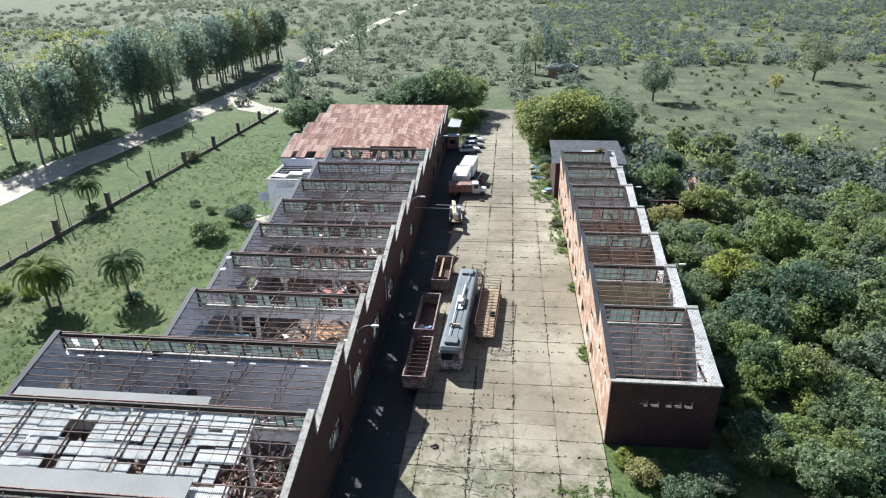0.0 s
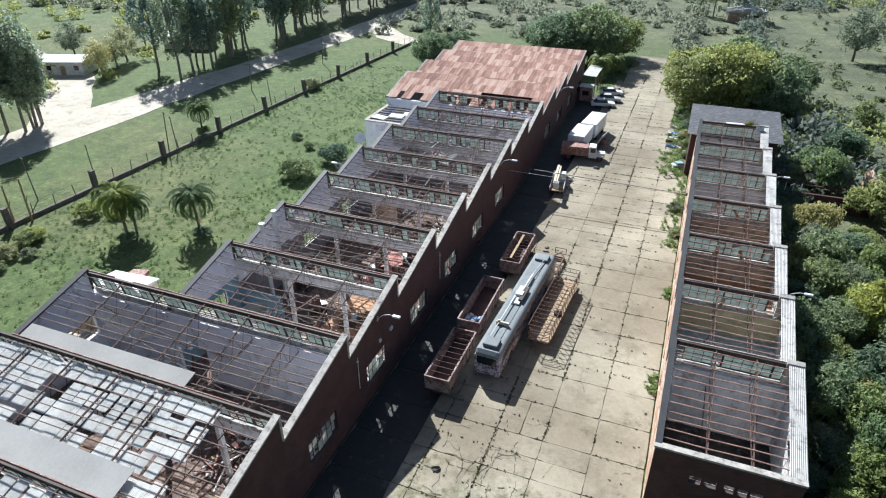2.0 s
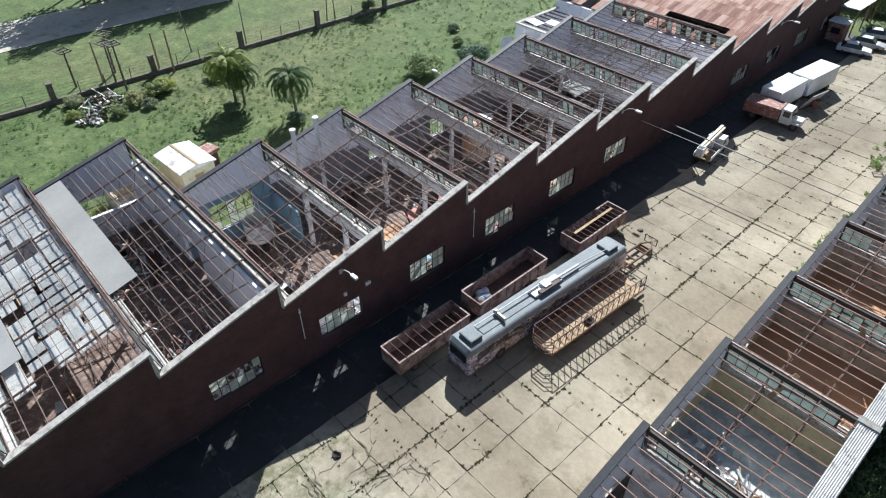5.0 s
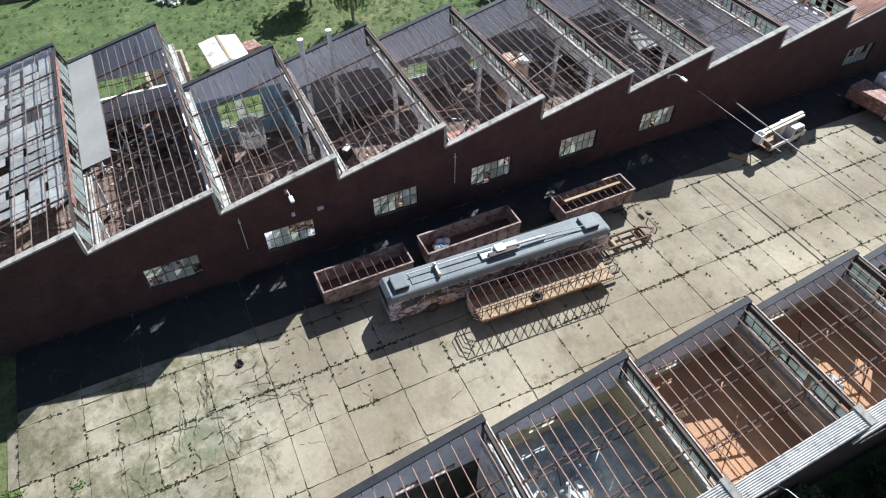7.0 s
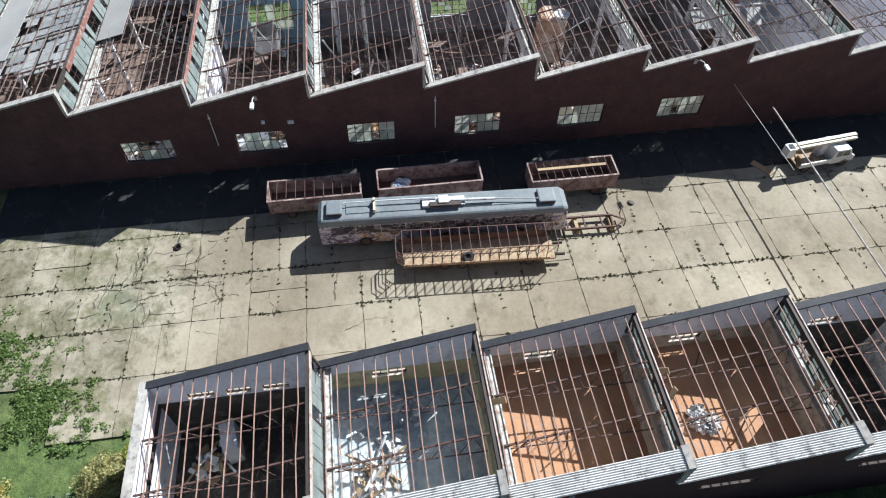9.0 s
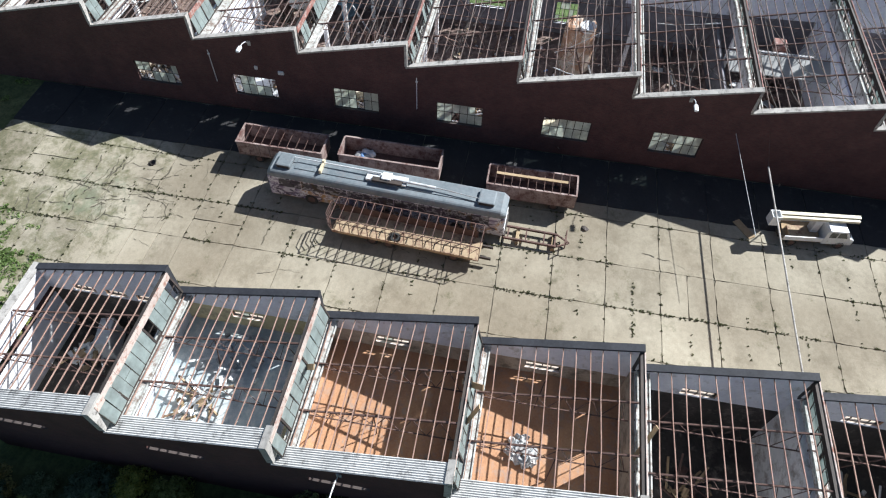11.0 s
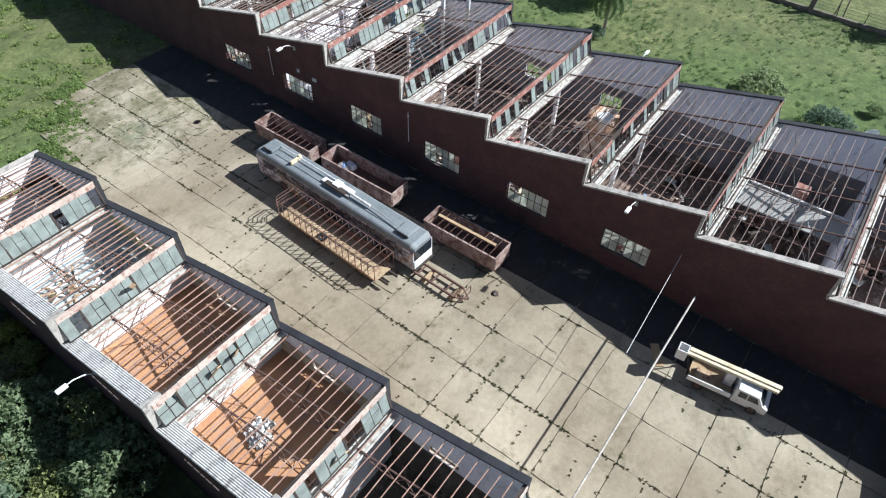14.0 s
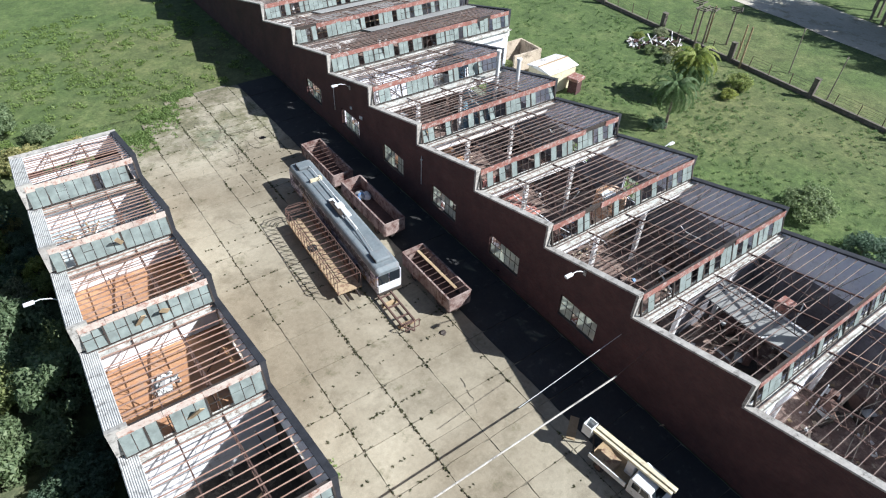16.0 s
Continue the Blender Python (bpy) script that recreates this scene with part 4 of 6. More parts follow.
clear = lambda x, y: 0.0 if (-60 < x < 32 and y < 136) or (-92 < x < -66 and y < 260) or (34 < x < 150 and 96 < y < 205 and veg(x, y, 0.02, 5) < 0.8) else 1.0
far_right = lambda: (rng.uniform(30, 420), 60 + rng.random() ** 1.3 * 640)
far_left = lambda: (rng.uniform(-420, 40), 130 + rng.random() ** 1.2 * 640)
west = lambda: (rng.uniform(-330, -96), rng.uniform(-10, 330))
dens = lambda x, y: clear(x, y) * (1 if veg(x, y) > 0.42 else 0.22)
scrub("far_scrub", 4600, far_right, (1.6, 5.4), 0.46, hazed_leaf, "haze-paled grey-green scrub over the plain", dens, leaves=114)
scrub("far_scrub", 1200, far_right, (1.6, 4.4), 0.46, green, "dark green thickets over the plain", dens, leaves=114)
scrub("far_scrub", 2600, far_left, (1.6, 4.6), 0.5, hazed_leaf, "haze-paled grey-green scrub over the plain", dens, leaves=114)
scrub("far_scrub", 800, west, (1.4, 4.2), 0.42, green, "dark green thickets beyond the road", dens, leaves=114)
scrub("field_tussocks", 420, lambda: (rng.uniform(32, 190), rng.uniform(60, 215)), (0.3, 1.6), 0.25, straw, "low dry tussocks in the clearing", lambda x, y: 0.0 if x < 34 and y < 72 else 1.0, leaves=42)
scrub("lawn_weeds", 3600, lambda: (rng.uniform(-53, -17), rng.uniform(-20, 100)), (0.15, 0.5), 0.075, lawn_leaf, "coarse weeds and clover in the grass", lambda x, y: 0.0 if (x > -25.5 and (y < 1 or y > 50)) else (1 if veg(x, y, 0.06) > 0.5 else 0.35), leaves=24, flat=0.22)
scrub("rough_grass", 420, lambda: (rng.uniform(0.5, 31), rng.uniform(-48, -8)), (0.35, 1.1), 0.11, lawn_leaf, "rough tall grass before the yard", lambda x, y: 0.0 if y > (-17 if x < 14 else -13 if x < 20 else -1) else (1 if veg(x, y, 0.08) > 0.45 else 0.3), leaves=54, flat=0.16)


joint_leaf = leaf_mat("dusty_dark_weeds", [(0.045, 0.043, 0.025), (0.085, 0.088, 0.042), (0.16, 0.17, 0.08)])


def weeds():
    """Tufts in the slab joints and along the annex wall."""
    out = []
    for _ in range(3900):
        if rng.random() < 0.55:
            x, y = rng.choice((6.35, 10.4, 10.4, 14.0, 14.0, 17.6)) + rng.gauss(0, 0.05), rng.uniform(-15, 110)
        else:
            x, y = rng.uniform(6, 21), -15.4 + 1.875 * rng.randrange(68) + rng.gauss(0, 0.05)
        if veg(x, y, 0.16, 9) < 0.45:
            continue
        out.append(crown_quads(gen, (x, y, 0.02), (rng.uniform(0.04, 0.17), rng.uniform(0.04, 0.17), 0.05), 2, 9, 0.045, 0.6))
    tagged(new("joint_weeds", quad_mesh("joint_weeds", np.concatenate(out), joint_leaf)), "dusty weeds in the slab joints", "weeds", kind="stuff")
    out = []
    for _ in range(420):
        y = rng.uniform(-2, 84)
        if y > 36 or veg(20, y, 0.2, 4) > 0.62:
            x = 21.3 - abs(rng.gauss(0, 0.7 if y > 30 else 0.35)) - (3.0 * rng.random() if y > 58 else 0)
            out.append(crown_quads(gen, (x, y, 0.1), (0.4, 0.4, rng.uniform(0.15, 0.6)), 3, 10, 0.11, 0.5))
    for _ in range(260):
        x = rng.uniform(10.5, 22)
        e = -16.6 if x < 13.7 else -13.2 if x < 17.4 else -9.5
        y = e + abs(rng.gauss(0, 2.2)) - 0.8
        if veg(x, y, 0.3, 6) > 0.42:
            out.append(crown_quads(gen, (x, y, 0.03), (rng.uniform(0.3, 0.8), rng.uniform(0.3, 0.8), rng.uniform(0.06, 0.2)), 3, 16, 0.1, 0.6))
    for _ in range(260):
        x, y = 20.6 - abs(rng.gauss(0, 1.3)), rng.uniform(58, 100)
        out.append(crown_quads(gen, (x, y, 0.05), (0.5, 0.5, rng.uniform(0.1, 0.5)), 3, 14, 0.11, 0.6))
    return tagged(new("edge_weeds", quad_mesh("edge_weeds", np.concatenate(out), lawn_leaf)), "green weeds along the yard edge and wall foot", "weeds", kind="stuff")


weeds()
for x, y, r, m in ((-28.3, 45.8, 1.5, green), (-30.2, 38.9, 1.6, green), (-54, 48, 0.8, green), (-51.5, 77.5, 1.2, olive), (-38.7, 52, 0.6, olive), (-48, 19, 1.1, fresh), (-44.5, 20, 0.7, fresh), (-34.5, 49, 0.6, fresh), (-38.3, 15.7, 0.7, green), (-31.0, 19.9, 0.7, green), (-49, 12, 0.9, fresh), (-46, 9, 0.6, olive)):
    bush(x, y, r, m, "rounded bush standing in the lawn" if r > 1 else "low clump of shrubs in the grass", 0, 0.9)
for x, y, r in ((1.8, 108, 1.3), (4.5, 112, 1.2), (1, 115, 1.5), (6.5, 118, 1.0), (2.5, 104, 0.8), (20.3, 74, 0.9), (20.6, 71, 0.7), (20.6, 79, 1.0), (20.2, 83, 1.1), (19.6, 86, 0.8), (20.8, 66, 0.6), (20.5, 47, 0.7), (20.9, 40, 0.5)):
    bush(x, y, r, rng.choice((green, olive)), "bush growing at the yard's edge", 0, 0.85)


palm_leaf = leaf_mat("pale_green_palm_leaflets", [(0.128, 0.197, 0.067), (0.221, 0.295, 0.104), (0.340, 0.394, 0.190)])


def palm_parts(h, fronds, length, droop):
    b = Build()
    for i in range(5):
        b.tube((0.04 * i, 0, h * i / 5 - 0.1), (0.04 * (i + 1), 0, h * (i + 1) / 5), 0.2 - 0.015 * i, 0.19 - 0.015 * (i + 1), 8, False)
    out = []
    stems = Build()
    for f in range(fronds):
        az, el = 2 * math.pi * f * 0.381966, 1.4 - 1.8 * f / fronds
        pts = []
        for s in range(9):
            t = s / 8
            e = el - droop * t * t
            pts.append((0.2 + math.cos(az) * math.cos(e) * length * t, math.sin(az) * math.cos(e) * length * t, h + math.sin(e) * length * t))
        for s in range(8):
            stems.bar(pts[s], pts[s + 1], 0.045 * (1 - s / 10))
            for sd in (-1, 1):
                for q in range(4):
                    t = q / 4
                    p = np.array(pts[s]) * (1 - t) + np.array(pts[s + 1]) * t
                    side = np.array((-math.sin(az), math.cos(az), 0)) * sd
                    l = (0.75 - 0.045 * s) * rng.uniform(0.8, 1.1)
                    tip = p + side * l * 0.75 + np.array((math.cos(az) * 0.3, math.sin(az) * 0.3, -0.45)) * l
                    w = np.array((math.cos(az), math.sin(az), 0)) * 0.085
                    out.append([p - w, p + w, tip + w * 0.4, tip - w * 0.4])
    tm, sm = b.mesh("trunk"), stems.mesh("frond_rib")
    tm.materials.append(bark)
    sm.materials.append(fresh)
    return tm, quad_mesh("fronds", np.array(out), palm_leaf), sm


palm_kind = palm_parts(5.0, 40, 2.9, 1.15)


def palm(x, y, s, label):
    t = thing("palm_tree", pose(x, y, 0, 0, 0, rng.uniform(0, 360)) @ Matrix.Diagonal((s, s, s, 1)), label, "palm", "palms")
    for nm, me in zip(("trunk", "fronds", "frond_rib"), palm_kind):
        part(nm, me, None, t)


palm(-31.85, 20.5, 0.95, "feathery palm on the lawn beside the workshop")
palm(-39.6, 16.9, 1.0, "feathery palm standing in rough grass")
palm(-38.7, 17.5, 0.8, "smaller feathery palm leaning beside another palm")
palm(-54.8, 48.6, 0.85, "feathery palm growing at the fence")
palm(1.5, 101, 0.9, "feathery palm beside the gatehouse")
palm(4.0, 106, 0.8, "feathery palm beside the gatehouse")
# ---- road, fence and lawn side ----
dirt = surface("pale_dirt_road", (0.36, 0.32, 0.26), (0.52, 0.48, 0.41), 0.12, 2.0, 0.95, stain=(0.27, 0.24, 0.17), amount=0.3, vary=0)


def ribbon(name, pts, mat, z, label):
    """A strip of ground from rows of x, y, half width."""
    v, f = [], []
    fine = []
    for (x0, y0, w0), (x1, y1, w1) in zip(pts, pts[1:]):
        n = max(2, int(math.hypot(x1 - x0, y1 - y0) / 6))
        fine += [(x0 + (x1 - x0) * i / n, y0 + (y1 - y0) * i / n, w0 + (w1 - w0) * i / n) for i in range(n)]
    fine.append(pts[-1])
    for i, (x, y, w) in enumerate(fine):
        a, c = fine[max(0, i - 1)], fine[min(len(fine) - 1, i + 1)]
        d = Vector((c[0] - a[0], c[1] - a[1])).normalized()
        l, r = w * rng.uniform(0.92, 1.08), w * rng.uniform(0.92, 1.08)
        v += [(x - d.y * -r, y - d.x * r, z), (x + d.y * -l, y + d.x * l, z)]
    for i in range(len(fine) - 1):
        f.append((2 * i, 2 * i + 2, 2 * i + 3, 2 * i + 1))
    me = Build().add(v, f).mesh(name)
    me.materials.append(mat)
    return tagged(new(name, me), label, "road", kind="structure")


ribbon("road", [(-84, -60, 6), (-81, 10, 6), (-79, 36, 6.5), (-76, 66, 5.2), (-73, 91, 4.2), (-70.5, 125, 4.2), (-68.5, 160, 4.2), (-69, 200, 3.6), (-70.5, 260, 3.0), (-75, 600, 3.0), (-82, 1100, 3.2)], dirt, -0.06, "pale dirt road in dappled tree shade")
ribbon("road", [(-80, 42, 5), (-92, 54, 5), (-106, 66, 6), (-122, 74, 4), (-160, 90, 3)], dirt, -0.075, "pale dirt track to roadside yards")
ribbon("road", [(-68, 140, 3), (-58, 128, 4), (-48, 122, 3)], dirt, -0.07, "bare earth turn-off beside the road")
ribbon("bare_ground", [(-27, 44, 1.0), (-24, 47, 1.8), (-20, 48, 1.2)], dirt, -0.08, "bare earth beside the workshop wall")

concrete_post = surface("weathered_concrete_post", (0.075, 0.065, 0.055), (0.18, 0.155, 0.13), 1, 6, 0.95)
fence = thing("boundary_fence", pose(0, 0, 0), "wire boundary fence with concrete posts and low kerb", "fence")
fx = lambda y: -54.3 + (y - 12) * 0.047
ybase = -36.0
thin_me = Build().tube((0, 0, -0.1), (0, 0, 1.9), 0.05, 0.05, 6).mesh("stake")
thin_me.materials.append(rust)
post_me = Build().box((-0.3, -0.3, -0.2), (0.3, 0.3, 2.5)).box((-0.35, -0.35, 2.5), (0.35, 0.35, 2.62)).mesh("post")
post_me.materials.append(concrete_post)
for i in range(13):
    y = ybase + 12.3 * i
    part("post", post_me, None, fence).matrix_basis = pose(fx(y), y, -0.1, rng.uniform(-3, 3), rng.uniform(-3, 3), 0)
    for q in (1, 2, 3):
        yy = y + 12.3 * q / 4
        part("stake", thin_me, None, fence).matrix_basis = pose(fx(yy), yy, -0.1, rng.uniform(-6, 6), rng.uniform(-5, 5), 0)
    kb = Build().box((-0.18, 0.3, -0.2), (0.18, 12.0, 0.45))
    part("kerb_wall", kb, concrete_post, fence).matrix_basis = pose(fx(y + 0.1), y, -0.05, 0, 0, -2.7)
    wires = Build()
    for z in (0.7, 1.1, 1.5, 1.85):
        wires.bar((fx(y), y, z), (fx(y + 12.3), y + 12.3, z - 0.04), 0.02)
    part("wire", wires, dark_steel, fence)

pole_bark = surface("old_timber_pole", (0.12, 0.1, 0.08), (0.22, 0.19, 0.16), 1, 6, 0.9)
for x, y, h in ((-55.2, 27, 5.5), (-54.6, 40.5, 6.0), (-53.8, 41.5, 5.2), (-52.5, 65, 5.5), (-62, 72, 7), (-58, 20, 6), (-60, 96, 6.5)):
    t = thing("utility_pole", pose(x, y, 0, rng.uniform(-4, 4), rng.uniform(-5, 5), 0), "slim weathered timber pole near the fence", "pole", "poles near the fence")
    part("shaft", Build().tube((0, 0, -0.3), (0, 0, h), 0.09, 0.06, 8), pole_bark, t)
    part("cap", Build().box((-0.25, -0.04, h - 0.25), (0.25, 0.04, h - 0.15)), pole_bark, t)

# small yellow shed and water tank behind the hall
shed = thing("garden_shed", pose(-27.8, 5.4, 0, 0, 0, 4), "small cream shed with a low ridged roof", "shed")
part("wall", Build().box((-2.5, -1.7, -0.2), (2.4, 1.7, 2.7)), cream_paint, shed)
part("roof", Build().prism([(-1.95, 2.66), (1.95, 2.66), (1.95, 2.74), (0, 3.1), (-1.95, 2.74)], -2.65, 2.55), limewash, shed, "bleached cream roof sheets")
part("ridge", Build().box((-2.65, -0.12, 3.09), (2.55, 0.12, 3.14)), timber, shed)
part("door", Build().box((2.39, -0.5, 0), (2.45, 0.4, 2.0)), timber, shed)
tk = thing("roof_tank", pose(-29.2, 8.3, 0, 0, 0, 15), "faded red tank on a low stand", "tank")
part("stand", Build().box((-0.6, -0.6, -0.1), (0.6, 0.6, 1.6)), brick, tk)
part("tank", Build().box((-0.9, -0.8, 1.6), (0.9, 0.8, 2.0)), red_paint, tk, bevel=0.08)
ruin = thing("roofless_outhouse", pose(-27.2, -0.4, 0), "roofless brick outhouse against the wide bay", "outhouse")
part("wall", Build().box((-2.2, -2.0, -0.2), (-1.95, 2.0, 3.0)).box((-1.95, 1.75, -0.2), (2.3, 2.0, 3.0)).box((-1.95, -2.0, -0.2), (2.3, -1.75, 3.0)), beige, ruin)
part("floor", Build().box((-1.95, -1.75, -0.1), (2.3, 1.75, 0.05)), floor_grey, ruin)
dish = thing("satellite_dish", pose(-25.4, 49.2, 0), "large white dish aerial on a mast", "dish")
part("mast", Build().tube((0, 0, -0.2), (0, 0, 2.6), 0.07), galvanised, dish)
db = Build()
rings = []
for j in range(5):
    rr = 0.9 * j / 4
    rings.append([(rr * math.cos(a * math.pi / 10), rr * math.sin(a * math.pi / 10), 0.18 * (rr / 0.9) ** 2) for a in range(20)])
flat_v = [q for ring in rings for q in ring]
db.add(flat_v, [(j * 20 + a, j * 20 + (a + 1) % 20, (j + 1) * 20 + (a + 1) % 20, (j + 1) * 20 + a) for j in range(4) for a in range(20)])
o = part("reflector", db, white_paint, dish, smooth=True)
o.matrix_basis = pose(0, 0, 2.7, 42, 16, 0)
part("feed", Build().tube((0, 0, 2.7), (0.2, -0.55, 3.3), 0.03), galvanised, dish)
for x in (-14.4, -14.9):
    y = 10.4 if x == -14.4 else 13.0
    c = thing("vent_pipe", pose(x, y, 0), "tall white vent pipe through the open roof", "pipe", "vent pipes")
    part("pipe", Build().tube((0, 0, 0), (0, 0, 9.4), 0.2, 0.2, 12), light_paint, c)
    part("collar", Build().tube((0, 0, 9.3), (0, 0, 9.5), 0.27, 0.27, 12), light_paint, c)

# far houses beyond the road and behind the trees
def house(x, y, w, d, h, turn, wallm, roofm, label):
    t = thing("house", pose(x, y, 0, 0, 0, turn), label, "house")
    part("wall", Build().box((-w / 2, -d / 2, -0.2), (w / 2, d / 2, h)), wallm, t)
    part("roof", Build().prism([(-d / 2 - 0.4, h - 0.1), (d / 2 + 0.4, h - 0.1), (d / 2 + 0.4, h + 0.02), (0, h + 0.9), (-d / 2 - 0.4, h + 0.02)], -w / 2 - 0.4, w / 2 + 0.4), roofm, t)
    part("door", Build().box((-0.5, -d / 2 - 0.04, 0), (0.5, -d / 2 + 0.02, 2.0)), timber, t)
    for q in (-w / 3, w / 3):
        part("window", Build().box((q - 0.5, -d / 2 - 0.03, 1.0), (q + 0.5, -d / 2 + 0.02, 2.0)), dark_glass, t)


house(-108, 70, 9, 6, 2.8, 20, limewash, white_sheet, "low house with pale sheet roof beyond the road")
house(-100, 99, 11, 6, 2.9, 15, beige, white_sheet, "low house with pale sheet roof among gums")
house(-116, 58, 8, 5, 2.6, 40, beige, galvanised, "small sheet-roofed house among roadside trees")
house(31, 119, 9, 6, 3.6, 0, beige, grey_sheet, "small dark-roofed house behind large trees")

# ruined boundary wall behind the annex
bwall = thing("boundary_wall", pose(0, 0, 0), "broken brick boundary wall running into scrub", "wall")
part("wall", Build().box((29.7, 53.4, -0.2), (44, 53.7, 2.0)), brick, bwall)
part("wall", Build().prism([(53.7, -0.2), (64, -0.2), (64, 2.3), (62.5, 3.4), (53.7, 1.9)], 43.7, 44.0), brick_pale, bwall)
for q in range(5):
    part("stake", Build().tube((31.2 + q * 0.9, 53.55, 1.9), (31.2 + q * 0.9, 53.55, 3.1), 0.06), light_paint, bwall)


# ---- lamps on the walls ----
def wall_lamp(x, y, z, sx, label):
    t = thing("wall_lamp", pose(x, y, z, 0, 0, 0 if sx > 0 else 180), label, "lamp", "yard lamps")
    pts = [(0, 0, -0.3), (0.5, 0, 0.15), (1.0, 0, 0.35), (1.5, 0, 0.35)]
    b = Build()
    for p, q in zip(pts, pts[1:]):
        b.tube(p, q, 0.035, 0.035, 6)
    part("arm", b, light_paint, t)
    part("head", Build().box((1.35, -0.14, 0.24), (2.0, 0.14, 0.42)), white_paint, t, bevel=0.07)
    part("bracket", Build().box((0.0, -0.12, -0.5), (0.05, 0.12, -0.1)), galvanised, t)


wall_lamp(0, 4.6, 7.0, 1, "white lamp on a curved arm")
wall_lamp(0, 37.6, 7.2, 1, "white lamp on a curved arm")
wall_lamp(0, 71.0, 7.0, 1, "white lamp on a curved arm")
wall_lamp(29.9, 20.0, 6.6, 1, "white lamp on a curved arm")
wall_lamp(29.9, 45.2, 6.6, 1, "white lamp on a curved arm")
wall_lamp(-16.7, 30.0, 6.9, -1, "white lamp on a curved arm")
for y in (1.0, 17.6):
    p = thing("downpipe", pose(0.08, y, 0), "thin pale downpipe on the brick wall", "pipe", "downpipes")
    part("pipe", Build().tube((0, 0, 2.6), (0, 0, 5.6), 0.035, 0.035, 6), light_paint, p)
    part("clip", Build().box((-0.1, -0.08, 5.2), (0.05, 0.08, 5.28)), light_paint, p)

for y, z, w in ((6.7, 4.3, 0.22), (4.7, 4.5, 0.12)):
    jb = thing("junction_box", pose(0.0, y, z), "small white electrical box on the brick wall", "box", "boxes on the brick wall")
    part("case", Build().box((0.0, -w, -0.14), (0.14, w, 0.14)), white_paint, jb, bevel=0.02)
    part("lid", Build().box((0.14, -w + 0.03, -0.11), (0.16, w - 0.03, 0.11)), light_paint, jb)

pipe = thing("overhead_pipe", pose(0, 43.4, 3.8), "long pale pipe spanning the yard overhead", "pipe")
part("tube", Build().tube((2.7, 0.38, 0.28), (21.5, 0.35, -0.04), 0.06, 0.06, 8), coping, pipe)
part("stay", Build().tube((0, 0.45, 1.2), (2.75, 0.38, 0.28), 0.025, 0.025, 5), rust, pipe)
part("stay", Build().tube((0, -1.75, 0.6), (9.5, -1.3, 0.35), 0.018, 0.018, 5), light_paint, pipe)
part("bracket", Build().box((21.3, 0.22, -0.18), (21.52, 0.46, 0.12)), rust, pipe)

# ---- vehicles ----
def wheel(parent, x, y, r, w=0.25, axis="x"):
    b = Build().tube((x - w / 2, y, r), (x + w / 2, y, r), r, r, 16)
    t = part("wheel", b, rubber, parent, "black tyre")
    part("rim", Build().tube((x - w / 2 - 0.012, y, r), (x + w / 2 + 0.012, y, r), r * 0.55, r * 0.55, 12), rust, t)


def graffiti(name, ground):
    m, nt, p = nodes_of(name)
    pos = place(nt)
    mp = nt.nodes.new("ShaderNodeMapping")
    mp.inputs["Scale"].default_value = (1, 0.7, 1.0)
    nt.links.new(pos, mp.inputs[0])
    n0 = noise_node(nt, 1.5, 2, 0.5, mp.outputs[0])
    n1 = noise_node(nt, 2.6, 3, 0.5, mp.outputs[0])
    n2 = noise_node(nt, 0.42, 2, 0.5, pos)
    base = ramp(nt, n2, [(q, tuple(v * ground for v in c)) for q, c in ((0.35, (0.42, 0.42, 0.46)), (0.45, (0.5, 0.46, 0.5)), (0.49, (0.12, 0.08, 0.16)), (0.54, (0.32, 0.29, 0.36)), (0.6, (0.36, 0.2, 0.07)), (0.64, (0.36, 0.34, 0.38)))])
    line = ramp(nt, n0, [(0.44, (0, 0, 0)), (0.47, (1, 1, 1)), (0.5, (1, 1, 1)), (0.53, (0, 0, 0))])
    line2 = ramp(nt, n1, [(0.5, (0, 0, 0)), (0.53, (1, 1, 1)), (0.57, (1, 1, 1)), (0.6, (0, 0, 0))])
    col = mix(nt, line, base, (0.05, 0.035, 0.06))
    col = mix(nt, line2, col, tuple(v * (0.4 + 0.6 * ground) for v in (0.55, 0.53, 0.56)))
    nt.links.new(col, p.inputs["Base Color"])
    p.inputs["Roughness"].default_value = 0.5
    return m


graf = graffiti("graffiti_over_pale_paint", 1.0)
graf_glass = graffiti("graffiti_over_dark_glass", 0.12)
bus = thing("trolleybus", pose(8.3, 17.1, 0, 0, 0, -2.6), "long derelict grey trolleybus covered in graffiti", "bus")
W, L2, HB = 1.1, 8.75, 2.85


def rounded_section(w, z0, z1, r, n=4):
    pts = [(-w, z0), (w, z0)]
    pts += [(w - r + r * math.cos(a * math.pi / 2 / n), z1 - r + r * math.sin(a * math.pi / 2 / n)) for a in range(n + 1)]
    pts += [(-w + r - r * math.sin(a * math.pi / 2 / n), z1 - r + r * math.cos(a * math.pi / 2 / n)) for a in range(n + 1)]
    return pts


part("body", Build().prism_y([(-W, 0.42), (W, 0.42), (W, 2.3), (-W, 2.3)], -L2, L2), graf, bus, "graffiti-covered side panels", bevel=0.05)
rb = Build()
secs = []
for y, s in ((-L2 - 0.02, 0.9), (-L2 + 0.25, 1.0), (L2 - 0.35, 1.0), (L2 + 0.03, 0.86)):
    secs.append([(x * s, y, 2.3 + (z - 2.3) * (0.55 if s < 1 else 1)) for x, z in rounded_section(W, 2.3, HB, 0.32)])
n = len(secs[0])
rb.add([q for s in secs for q in s], [(j * n + i, j * n + (i + 1) % n, (j + 1) * n + (i + 1) % n, (j + 1) * n + i) for j in range(3) for i in range(n)] + [tuple(range(n)), tuple(range(4 * n - 1, 3 * n - 1, -1))])
